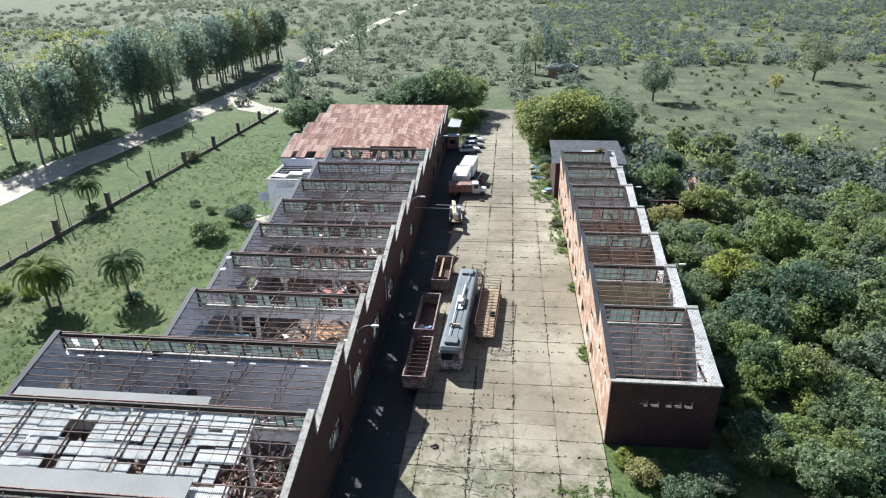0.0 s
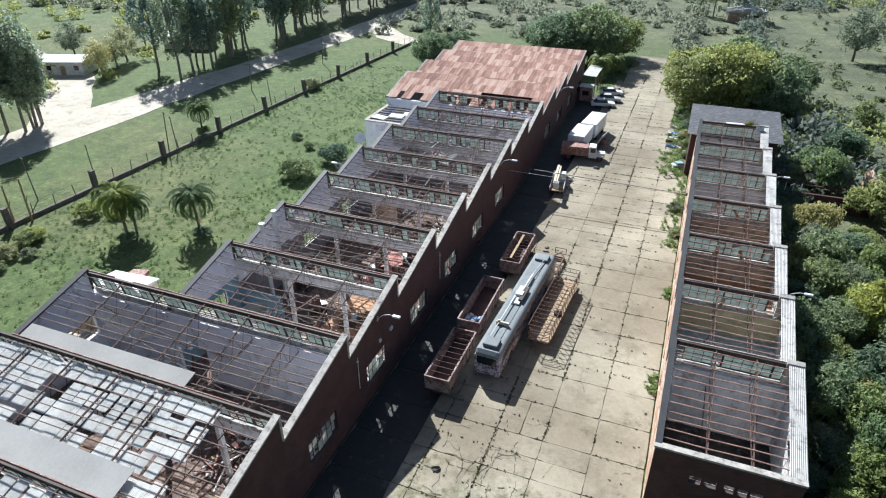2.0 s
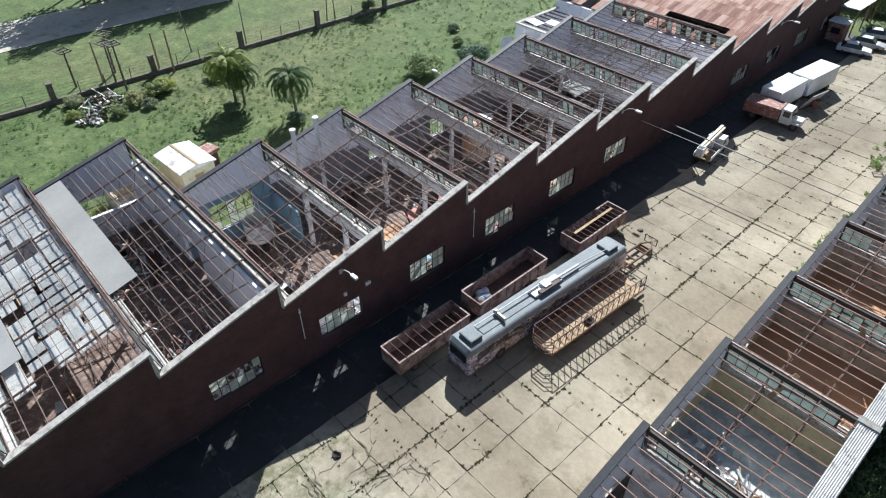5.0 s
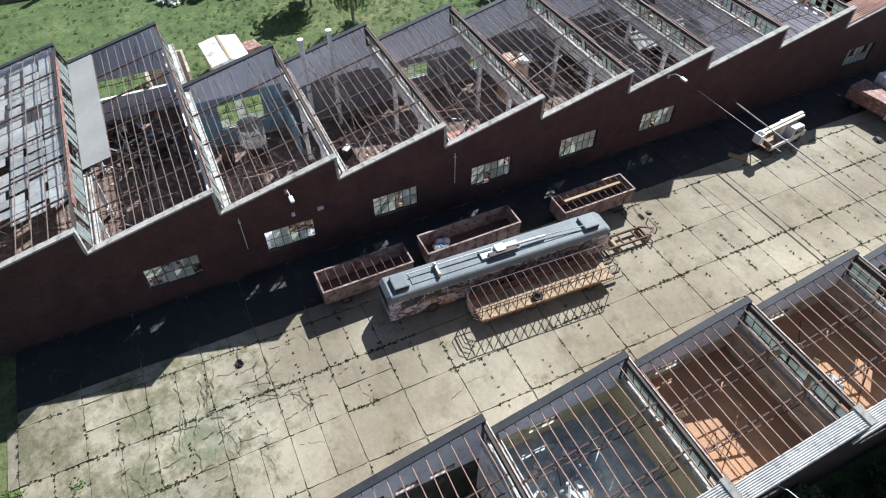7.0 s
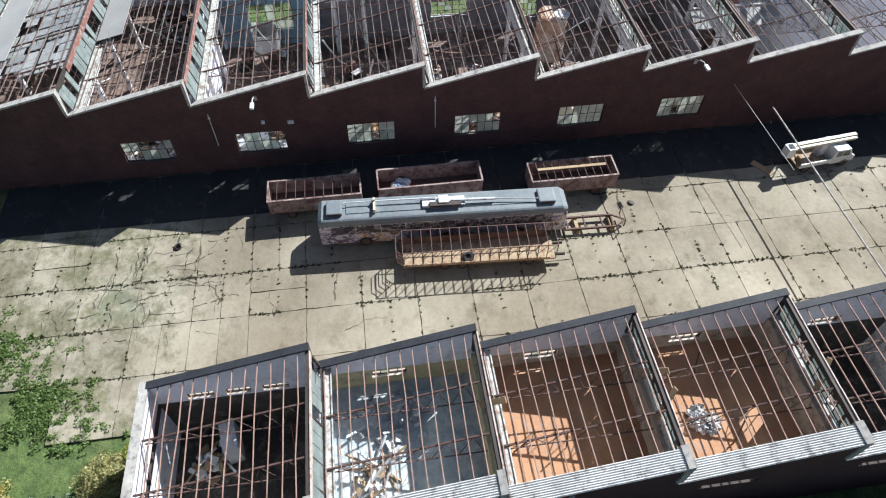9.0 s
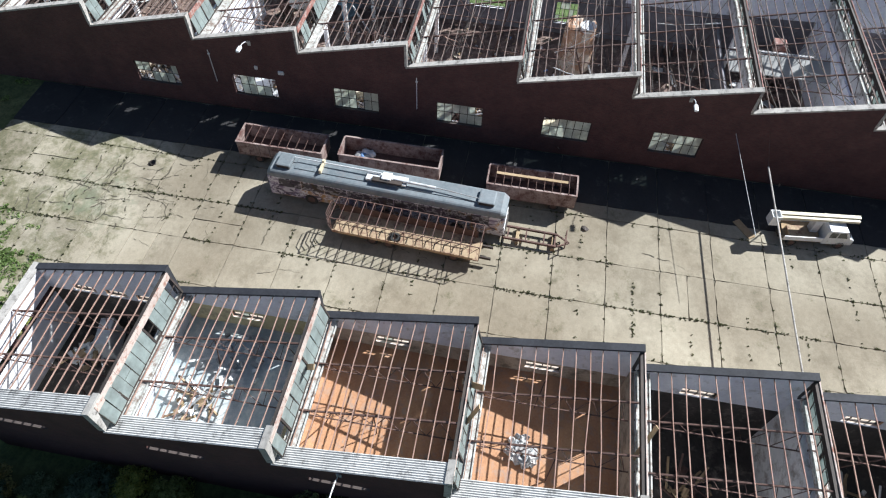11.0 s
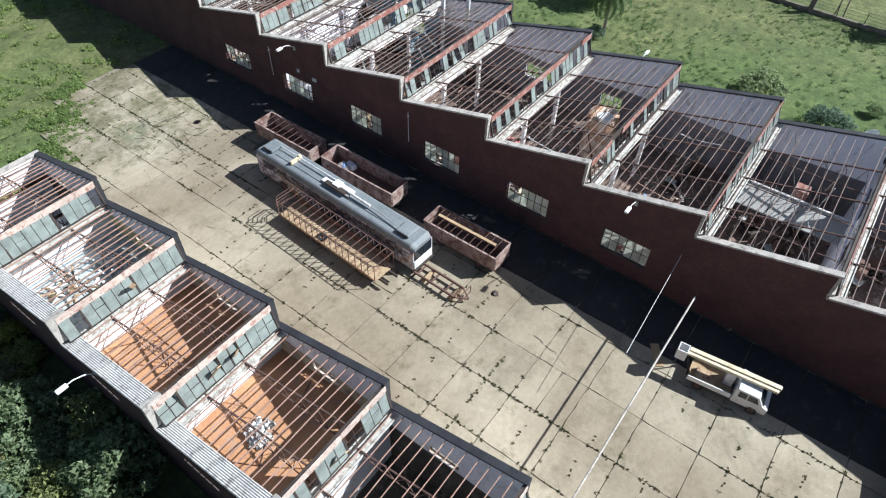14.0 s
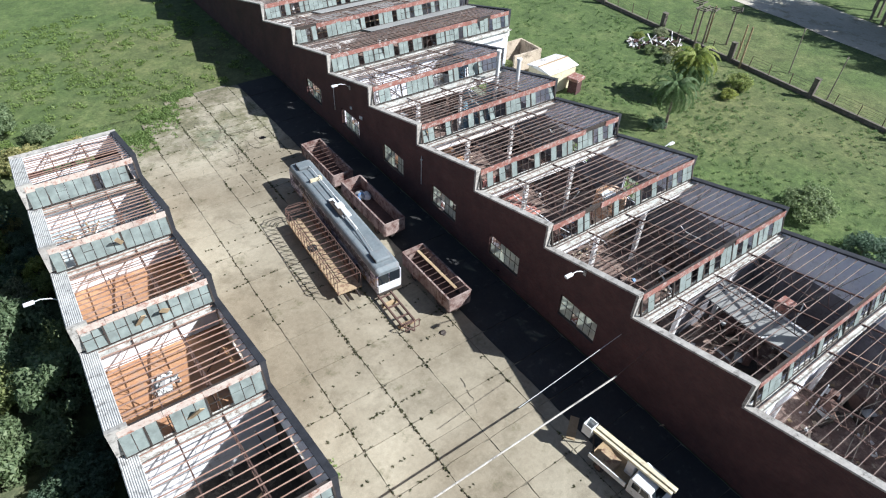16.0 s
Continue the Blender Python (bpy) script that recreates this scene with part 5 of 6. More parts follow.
part("roof", rb, grey_paint, bus, "dull grey rounded roof", smooth=False)
part("roof_walkway", Build().box((-0.5, -6.8, HB), (0.45, 6.9, HB + 0.05)), grey_paint, bus)
for y, l in ((-7.6, 1.1), (7.3, 1.2)):
    pod = part("roof_pod", Build().box((-0.65, y - l / 2, HB), (0.65, y + l / 2, HB + 0.3)), grey_paint, bus, bevel=0.1)
    part("grille", Build().box((0.5, y - l / 2 + 0.1, HB + 0.06), (0.665, y + l / 2 - 0.1, HB + 0.22)), dark_steel, pod)
basep = part("pole_base", Build().box((-0.45, -1.5, HB + 0.05), (0.35, 1.5, HB + 0.22)), light_paint, bus, bevel=0.04)
part("spring_box", Build().box((0.1, -1.0, HB + 0.22), (0.5, 1.2, HB + 0.36)), dark_steel, basep, bevel=0.03)
part("insulator", Build().box((-0.4, -0.35, HB + 0.22), (0.3, 0.35, HB + 0.46)), white_paint, basep, bevel=0.05)
part("trolley_pole", Build().tube((-0.3, -0.5, HB + 0.32), (-0.35, -7.0, HB + 0.3), 0.06, 0.035), light_paint, bus)
part("trolley_pole", Build().tube((0.05, 0.5, HB + 0.35), (0.1, 3.6, HB + 0.3), 0.1, 0.1), light_paint, bus)
part("trolley_pole", Build().tube((0.05, 3.6, HB + 0.28), (0.3, 6.8, HB + 0.26), 0.045, 0.03), galvanised, bus)
part("pole_hook", Build().box((-0.6, -4.9, HB + 0.03), (0.55, -4.75, HB + 0.36)).box((-0.5, -4.9, HB + 0.36), (-0.3, -4.75, HB + 0.5)), cream_paint, bus)
for sx in (-1, 1):
    for i in range(9):
        y = -7.9 + 1.74 * i
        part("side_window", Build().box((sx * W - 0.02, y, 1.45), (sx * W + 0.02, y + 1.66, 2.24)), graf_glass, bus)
    for y in (-5.6, 5.4, 0.2):
        wheel(bus, sx * (W - 0.12), y, 0.5)
part("windscreen", Build().box((-0.95, L2 - 0.03, 1.35), (-0.04, L2 + 0.04, 2.32)), dark_glass, bus)
part("windscreen", Build().box((0.04, L2 - 0.03, 1.35), (0.95, L2 + 0.04, 2.32)), dark_glass, bus)
part("front_panel", Build().box((-1.02, L2, 0.5), (1.02, L2 + 0.07, 1.3)), light_paint, bus, bevel=0.03)
part("rear_window", Build().box((-0.85, -L2 - 0.04, 1.5), (0.85, -L2 + 0.02, 2.25)), dark_glass, bus)
part("bumper", Build().box((-1.05, L2 + 0.05, 0.35), (1.05, L2 + 0.2, 0.55)), dark_steel, bus)
for sx in (-0.75, 0.75):
    part("headlight", Build().tube((sx, L2 + 0.06, 0.85), (sx, L2 + 0.11, 0.85), 0.11, 0.11, 10), white_paint, bus)

# open cage trailer beside it
tan_panel = surface("tan_rusted_panel", (0.29, 0.21, 0.13), (0.44, 0.33, 0.21), 0.7, 5, 0.85, stain=(0.16, 0.08, 0.055), amount=0.4)
cage = thing("cage_trailer", pose(11.25, 19.2, 0, 0, 0, -3.2), "rusty open cage trailer with tan panels", "trailer")
CW, CL = 1.0, 5.3
part("floor", Build().box((-CW, -CL, 0.72), (CW, CL, 0.82)), tan_panel, cage)
for sx in (-1, 1):
    part("side_panel", Build().box((sx * CW - 0.03, -CL, 0.82), (sx * CW + 0.03, CL - 0.4, 1.0 if sx > 0 else 1.5)), tan_panel if sx > 0 else rust, cage)
    part("chassis_rail", Build().box((sx * 0.5 - 0.06, -CL, 0.5), (sx * 0.5 + 0.06, CL + 0.8, 0.72)), dark_steel, cage)
    part("top_rail", Build().bar((sx * CW, -CL, 2.3), (sx * CW, CL, 2.3), 0.05), rust, cage)
    lat = Build()
    for i in range(16):
        y = -CL + 2 * CL * i / 16
        lat.bar((sx * CW, y, 1.4), (sx * CW, y + 2 * CL / 16, 2.3), 0.025)
    part("lattice", lat, rust, cage)
for i in range(17):
    y = -CL + 2 * CL * i / 16
    h = Build()
    h.bar((-CW, y, 0.8), (-CW, y, 2.3), 0.045).bar((CW, y, 0.8), (CW, y, 2.3), 0.045).bar((-CW, y, 2.3), (CW, y, 2.3), 0.045)
    part("hoop", h, rust, cage)
for j in range(5):
    b = Build()
    pts = [(-CW, -CL, 0.95 + 0.3 * j), (-0.6, -CL - 0.45, 0.95 + 0.3 * j), (0.6, -CL - 0.45, 0.95 + 0.3 * j), (CW, -CL, 0.95 + 0.3 * j)]
    for p, q in zip(pts, pts[1:]):
        b.bar(p, q, 0.04)
    part("end_rail", b, rust, cage)
for sx in (-0.75, 0.75):
    for y in (-2.4, -1.2, 3.5):
        wheel(cage, sx, y, 0.4, 0.22)
tyre = thing("loose_tyre", pose(11.75, 18.4, 0.83, 0, 0, 0), "worn black tyre lying in the cage trailer", "tyre")
tb = Build()
for a in range(16):
    a0, a1 = a * math.pi / 8, (a + 1) * math.pi / 8
    tb.bar((0.3 * math.cos(a0), 0.3 * math.sin(a0), 0.1), (0.3 * math.cos(a1), 0.3 * math.sin(a1), 0.1), 0.2)
part("tread", tb, rubber, tyre)

# three open box trailers in the wall's shade
pink_panel = surface("rusted_pinkish_panel", (0.22, 0.155, 0.14), (0.4, 0.32, 0.29), 0.6, 5, 0.8, stain=(0.11, 0.05, 0.042), amount=0.5)


def box_trailer(x, y, w, l, z0, z1, label, bars, mat, turn=0.0):
    t = thing("box_trailer", pose(x, y, 0, 0, 0, turn), label, "trailer", "trailers beside the trolleybus")
    part("floor", Build().box((-w, -l, z0), (w, l, z0 + 0.08)), rust, t)
    for sx in (-1, 1):
        s = part("side_panel", Build().box((sx * w - 0.04, -l, z0 + 0.08), (sx * w + 0.04, l, z1)), mat, t)
        for i in range(9):
            yy = -l + 0.1 + (2 * l - 0.2) * i / 8
            part("rib", Build().box((sx * (w + 0.07) - 0.035, yy - 0.04, z0 + 0.1), (sx * (w + 0.07) + 0.035, yy + 0.04, z1 - 0.04)), mat, s)
        part("rim", Build().box((sx * w - 0.07, -l - 0.05, z1), (sx * w + 0.07, l + 0.05, z1 + 0.07)), pink_panel, t)
        for yy in (-l * 0.55, l * 0.55):
            wheel(t, sx * (w - 0.2), yy, 0.38, 0.22)
    for sy in (-1, 1):
        part("end_panel", Build().box((-w + 0.04, sy * l - 0.04, z0 + 0.08), (w - 0.04, sy * l + 0.04, z1)), mat, t)
        part("rim", Build().box((-w + 0.07, sy * l - 0.06, z1), (w - 0.07, sy * l + 0.06, z1 + 0.07)), pink_panel, t)
    for i in range(bars):
        yy = -l + 2 * l * (i + 1) / (bars + 1)
        part("cross_bar", Build().bar((-w, yy, z1 + 0.1), (w, yy, z1 + 0.1), 0.035), rust, t)
    part("chassis", Build().box((-0.4, -l, z0 - 0.2), (0.4, l, z0)), dark_steel, t)
    return t


b1 = box_trailer(4.9, 8.05, 1.0, 3.35, 0.75, 2.05, "rusty box trailer with bars across its top", 9, pink_panel)
b2 = box_trailer(4.75, 16.55, 1.0, 3.85, 0.75, 2.1, "pale pinkish open box trailer holding rubbish", 0, pink_panel)
b3 = box_trailer(5.3, 27.4, 1.0, 3.3, 0.6, 1.95, "rusty box trailer with a plank across bars", 10, pink_panel)
pl = thing("long_plank", pose(5.2, 27.4, 2.07), "long weathered plank lying on trailer bars", "plank")
part("board", Build().box((-0.12, -2.7, 0), (0.12, 2.6, 0.05)), timber, pl)
bag_cols = [white_paint, surface("blue_plastic_sack", (0.1, 0.2, 0.4), (0.2, 0.35, 0.6), 1, 5, 0.5), floor_grey]
for i in range(9):
    bx, by = 4.75 + rng.uniform(-0.7, 0.7), 13.4 + rng.uniform(0, 2.2)
    t = thing("rubbish_sack", pose(bx, by, 0.83, 0, 0, rng.uniform(0, 360)), "crumpled plastic rubbish sack in a trailer", "sack", "rubbish sacks")
    bm = bmesh.new()
    bmesh.ops.create_icosphere(bm, subdivisions=2, radius=0.34)
    for v in bm.verts:
        v.co *= 1 + 0.35 * noise.noise(v.co * 4 + Vector((i, 0, 0)))
        v.co.z = v.co.z * 0.75 + 0.26
    me = bpy.data.meshes.new("sack")
    bm.to_mesh(me)
    bm.free()
    part("sack", me, bag_cols[i % 3], t)

# ladder chassis on the ground
ch = thing("drawbar_chassis", pose(9.35, 28.1, 0, 0, 0, -2), "bare rusty drawbar chassis lying by trolleybus", "chassis")
for sx in (-0.55, 0.55):
    part("rail", Build().box((sx - 0.06, -2.2, 0.3), (sx + 0.06, 1.6, 0.48)), rust, ch)
    part("drawbar", Build().bar((sx, 1.6, 0.39), (0, 2.5, 0.39), 0.1), rust, ch)
for yy in (-1.9, -0.6, 0.7, 1.5):
    part("cross_member", Build().box((-0.49, yy - 0.05, 0.3), (0.49, yy + 0.05, 0.42)), rust, ch)
for yy in (-1.2, 1.4):
    part("stand", Build().box((-0.7, yy - 0.12, 0), (0.7, yy + 0.12, 0.3)), timber, ch)
part("upright_frame", Build().bar((-0.6, 2.2, 0.4), (-0.6, 2.2, 1.1), 0.06).bar((0.6, 2.2, 0.4), (0.6, 2.2, 1.1), 0.06).bar((-0.6, 2.2, 1.1), (0.6, 2.2, 1.1), 0.06).bar((-0.6, 2.2, 0.4), (0.6, 2.2, 0.4), 0.06), rust, ch)

# bucket truck
bt = thing("bucket_truck", pose(5.25, 47.5, 0, 0, 0, 6.5), "small white truck with a cream lifting boom", "truck")
cabp = [(0.95, 0.45), (3.1, 0.45), (3.1, 1.0), (2.75, 1.15), (2.35, 1.85), (1.05, 1.9), (0.95, 1.7)]
part("cab", Build().prism(cabp, -0.85, 0.85), white_paint, bt, "white cab", bevel=0.05)
part("windscreen", Build().prism([(2.42, 1.78), (2.8, 1.14), (2.83, 1.16), (2.45, 1.8)], -0.72, 0.72), dark_glass, bt)
for sx in (-1, 1):
    part("side_window", Build().prism([(1.2, 1.2), (1.7, 1.2), (1.7, 1.72), (1.2, 1.72)], sx * 0.85 - 0.015, sx * 0.85 + 0.015), dark_glass, bt)
    part("side_window", Build().prism([(1.78, 1.2), (2.5, 1.2), (2.25, 1.72), (1.78, 1.72)], sx * 0.85 - 0.015, sx * 0.85 + 0.015), dark_glass, bt)
    part("bed_side", Build().box((sx * 0.9 - 0.03, -1.9, 0.75), (sx * 0.9 + 0.03, 0.85, 1.15)), white_paint, bt)
    for yy in (-1.1, 2.3):
        wheel(bt, sx * 0.75, yy, 0.36, 0.2)
part("bed", Build().box((-0.87, -1.9, 0.65), (0.87, 0.85, 0.78)), timber, bt)
part("bed_box", Build().box((-0.2, -1.5, 0.78), (0.8, -0.2, 1.1)), tan_panel, bt)
part("chassis", Build().box((-0.4, -2.0, 0.42), (0.4, 2.9, 0.6)), dark_steel, bt)
part("turret", Build().box((-0.5, 0.2, 0.78), (0.1, 0.75, 2.0)), light_paint, bt, bevel=0.05)
part("boom", Build().box((-0.45, -2.4, 2.05), (-0.15, 3.3, 2.3)), cream_paint, bt, "cream steel boom", bevel=0.03)
part("boom", Build().box((-0.12, -2.5, 2.0), (0.1, 3.2, 2.2)), cream_paint, bt, "cream steel boom", bevel=0.03)
bk = Build().box((-0.4, -3.1, 1.5), (0.3, -2.45, 1.55)).box((-0.4, -3.1, 1.55), (-0.35, -2.45, 2.4)).box((0.25, -3.1, 1.55), (0.3, -2.45, 2.4)).box((-0.35, -3.1, 1.55), (0.25, -3.05, 2.4)).box((-0.35, -2.5, 1.55), (0.25, -2.45, 2.4))
part("bucket", bk, white_paint, bt, "white worker's bucket")
part("outrigger", Build().bar((-0.9, -1.8, 0.6), (-0.3, -2.3, 1.9), 0.08).bar((0.5, -1.8, 0.7), (0.0, -2.4, 1.9), 0.08), dark_steel, bt)
scrapb = thing("fallen_board", pose(5.3, 43.4, 0.02, 0, 0, 35), "bleached board lying beside the truck", "board")
part("board", Build().box((-0.9, -0.3, 0), (0.9, 0.3, 0.06)), timber, scrapb)

# red lorry and white van bodies further on
red_lorry = thing("red_lorry", pose(6.4, 60.0, 0, 0, 0, -84), "red-bodied lorry with a white bonneted cab", "truck")
part("cargo_box", Build().box((-1.1, -3.3, 0.8), (1.1, 0.6, 2.1)), red_paint, red_lorry)
part("cab", Build().prism([(0.7, 0.5), (2.0, 0.5), (2.0, 1.3), (1.75, 2.15), (0.8, 2.2), (0.7, 2.0)], -0.9, 0.9), white_paint, red_lorry, bevel=0.06)
part("bonnet", Build().box((-0.6, 2.0, 0.55), (0.6, 3.1, 1.25)), white_paint, red_lorry, bevel=0.12)
part("windscreen", Build().prism([(1.79, 2.1), (2.02, 1.36), (2.05, 1.38), (1.82, 2.12)], -0.75, 0.75), dark_glass, red_lorry)
for sx in (-1, 1):
    part("side_window", Build().box((sx * 0.9 - 0.015, 0.95, 1.35), (sx * 0.9 + 0.015, 1.7, 2.0)), dark_glass, red_lorry)
    for yy in (-2.2, 2.4):
        wheel(red_lorry, sx * 0.8, yy, 0.45)
    part("mudguard", Build().box((sx * 0.78 - 0.2, 1.95, 0.75), (sx * 0.78 + 0.2, 2.9, 0.95)), white_paint, red_lorry, bevel=0.05)
for x, y, w, l, h, a in ((5.0, 64.2, 1.25, 2.9, 2.9, -4), (5.9, 70.6, 1.25, 3.2, 2.9, -6)):
    v = thing("van_body", pose(x, y, 0, 0, 0, a), "white box body of an old van", "van", "white van bodies")
    part("box", Build().box((-w, -l, 0.7), (w, l, h)), white_paint, v, bevel=0.08)
    part("chassis", Build().box((-0.4, -l, 0.4), (0.4, l + 0.5, 0.7)), dark_steel, v)
    part("rear_door", Build().box((-w + 0.1, -l - 0.03, 0.8), (w - 0.1, -l + 0.02, h - 0.2)), light_paint, v)
    for sx in (-1, 1):
        for yy in (-l * 0.6, l * 0.6):
            wheel(v, sx * (w - 0.15), yy, 0.4, 0.22)
pn = thing("leaning_panel", pose(7.4, 66.6, 0, 0, 28, -10), "pale panel leaning against a van body", "panel")
part("board", Build().box((-0.05, -1.5, 0), (0.05, 1.5, 2.3)), light_paint, pn)
dr = thing("rusty_drum", pose(8.2, 66.9, 0), "rusty red drum beside the vans", "drum")
part("drum", Build().tube((0, 0, 0), (0, 0, 0.95), 0.5, 0.5, 14), red_paint, dr)
part("lid", Build().tube((0, 0, 0.95), (0, 0, 0.99), 0.45, 0.45, 14), rust, dr)


def car(x, y, a, mat, label):
    t = thing("car", pose(x, y, 0, 0, 0, a), label, "car", "cars by the gatehouse")
    part("body", Build().prism([(-2.1, 0.3), (2.1, 0.3), (2.15, 0.7), (1.3, 0.85), (-1.9, 0.88), (-2.15, 0.7)], -0.82, 0.82), mat, t, bevel=0.06)
    cb = Build()
    cb.add([(-0.75, 0.95, 0.84), (0.75, 0.95, 0.84), (0.75, -1.7, 0.86), (-0.75, -1.7, 0.86), (-0.6, 0.3, 1.38), (0.6, 0.3, 1.38), (0.6, -1.1, 1.4), (-0.6, -1.1, 1.4)], [(0, 1, 5, 4), (1, 2, 6, 5), (2, 3, 7, 6), (3, 0, 4, 7), (3, 2, 1, 0)])
    part("glasshouse", cb, dark_glass, t)
    part("roof", Build().box((-0.61, -1.12, 1.38), (0.61, 0.32, 1.43)), mat, t, bevel=0.02)
    for sx in (-0.72, 0.72):
        for yy in (-1.3, 1.3):
            wheel(t, sx, yy, 0.31, 0.18)
        part("headlight", Build().box((sx * 0.8 - 0.15, 2.08, 0.5), (sx * 0.8 + 0.15, 2.16, 0.65)), white_paint, t)


car(5.0, 86.5, -75, light_paint, "dusty white old saloon car")
car(5.6, 90.0, -80, galvanised, "dusty silver old saloon car")
car(5.4, 94.2, -70, light_paint, "dusty white old saloon car")
porch = thing("gatehouse_porch", pose(0, 0, 0), "lean-to porch with sheet roof on posts", "porch")
part("roof", Build().prism([(91.5, 3.9), (100.5, 3.9), (100.5, 4.0), (91.5, 4.0)], 0.0, 2.6), galvanised, porch)
for yy in (92, 96, 100):
    part("post", Build().box((2.3, yy - 0.08, -0.1), (2.46, yy + 0.08, 3.9)), timber, porch)
booth = thing("gate_booth", pose(1.3, 89.6, 0), "small red and cream gate booth", "booth")
part("wall", Build().box((-1.1, -1.0, -0.1), (1.1, 1.0, 2.6)), red_paint, booth)
part("roof", Build().box((-1.3, -1.2, 2.6), (1.3, 1.2, 2.75)), light_paint, booth, bevel=0.03)
part("window", Build().box((-0.6, -1.03, 1.1), (0.6, -0.98, 1.9)), dark_glass, booth)

# scrap by the store
for i in range(10):
    t = thing("scrap_part", pose(18.6 + rng.uniform(-1.4, 1.6), 74 + rng.uniform(-6, 5), 0.02, 0, 0, rng.uniform(0, 360)), "bent scrap metal part on the ground", "scrap", "scrap by the store")
    b = Build()
    b.box((-0.7, -0.2, 0), (0.7, 0.2, 0.3)).bar((-0.5, 0, 0.25), (0.6, 0.5, 0.55), 0.1)
    part("metal", b, rng.choice((light_paint, galvanised, rust, bag_cols[1])), t)
for x, y, s in ((8.9, 56.9, 0.3), (7.6, -2.0, 0.2), (7.6, 31.7, 0.18)):
    t = thing("rubbish_heap", pose(x, y, 0.0), "small dark heap of rubbish on concrete", "rubbish")
    bm = bmesh.new()
    bmesh.ops.create_icosphere(bm, subdivisions=2, radius=s * 1.6)
    for v in bm.verts:
        v.co *= 1 + 0.4 * noise.noise(v.co * 6)
        v.co.z = max(0, v.co.z * 0.5)
    me = bpy.data.meshes.new("heap")
    bm.to_mesh(me)
    bm.free()
    part("mound", me, dark_steel, t)


# ---- inside the bays ----
def rubble(x, y, r, h, mats, n, label, name="rubble_pile", longs=0.3, z=0.0):
    """A heap of broken bricks, boards and bent steel; one uncountable mass for each material."""
    t = thing(name, pose(x, y, z + 0.03), label, "rubble")
    for q, m in enumerate(mats):
        b = Build()
        for _ in range(n // len(mats)):
            a, d = rng.uniform(0, 6.28), r * rng.random() ** 0.6
            up = h * max(0, 1 - d / r) * rng.random()
            px, py = math.cos(a) * d, math.sin(a) * d
            mm = pose(px, py, up + 0.1, rng.uniform(-40, 40), rng.uniform(-40, 40), rng.uniform(0, 360))
            if rng.random() < longs:
                l = rng.uniform(0.6, 1.7)
                b.box((-l, -0.06, -0.04), (l, 0.06, 0.04), mm)
            else:
                s = rng.uniform(0.07, 0.26)
                b.box((-s, -s * rng.uniform(0.4, 1), -0.08), (s, s * rng.uniform(0.4, 1), 0.1), mm)
        o = part("debris", b, m, t)
        o["kind"] = "stuff"
    return t


def machine(x, y, a, label):
    t = thing("old_machine", pose(x, y, 0.03, 0, 0, a), label, "machine", "machines in the hall")
    part("base", Build().box((-0.8, -0.5, 0), (0.8, 0.5, 0.7)), dark_steel, t, bevel=0.04)
    part("column", Build().box((-0.3, -0.3, 0.7), (0.2, 0.3, 1.8)), rust, t, bevel=0.04)
    part("flywheel", Build().tube((0.2, 0.5, 1.3), (0.2, 0.65, 1.3), 0.55, 0.55, 16), rust, t)
    part("table", Build().box((-0.9, -0.45, 1.0), (-0.35, 0.45, 1.1)), galvanised, t)


lump = [rust, cream_floor, timber, dark_steel, red_paint, limewash, tan_panel]
for k in range(-3, 7):
    y = BAY * k
    w = -back_x(k)
    for q in range(5 if k >= -1 else 2):
        x = -rng.uniform(1.6, 6.0)
        rubble(x, y + rng.uniform(1.3, 7), rng.uniform(0.7, 1.5), rng.uniform(0.3, 0.9), rng.sample(lump, 3), 60, "heap of broken timber, plaster and bent steel")
    for q in range(3):
        machine(-rng.uniform(3, w - 2), y + rng.uniform(1.6, 6.6), rng.uniform(0, 360), "rusted machine abandoned in the hall")
    for q in range(4):
        x, yy = -rng.uniform(2, w - 4), y + rng.uniform(1, 7)
        t = thing("fallen_beam", pose(x, yy, 0.1, 0, 0, 0), "rusted steel beam fallen from the roof", "beam", "fallen beams")
        part("beam", Build().bar((0, 0, 0), (rng.uniform(-3, 3), rng.uniform(-2.5, 2.5) * (1 if 1.8 < yy - y < 6 else 0.3), rng.uniform(0.8, 4.2)), 0.1, 0.14), rng.choice((rust, light_paint, rust)), t)
for k in range(-1, 7):
    t = thing("scattered_debris", pose(0, BAY * k, 0.05), "scattered plaster, paper and splintered boards", "debris", "", "stuff")
    for m_ in (limewash, cream_floor, rust, timber, bag_cols[1]):
        b = Build()
        for _ in range({limewash: 50, cream_floor: 60, bag_cols[1]: 6}.get(m_, 80)):
            s = rng.uniform(0.05, 0.19)
            b.box((-s, -s * rng.uniform(0.2, 0.9), 0), (s, s * rng.uniform(0.2, 0.9), 0.05), pose(-0.7 - (-back_x(k) - 1.5) * rng.random() ** 2.6, rng.uniform(0.7, 7.7), rng.random() ** 3 * 0.5, rng.uniform(-25, 25), rng.uniform(-25, 25), rng.uniform(0, 360)))
        part("debris", b, m_, t)["kind"] = "stuff"
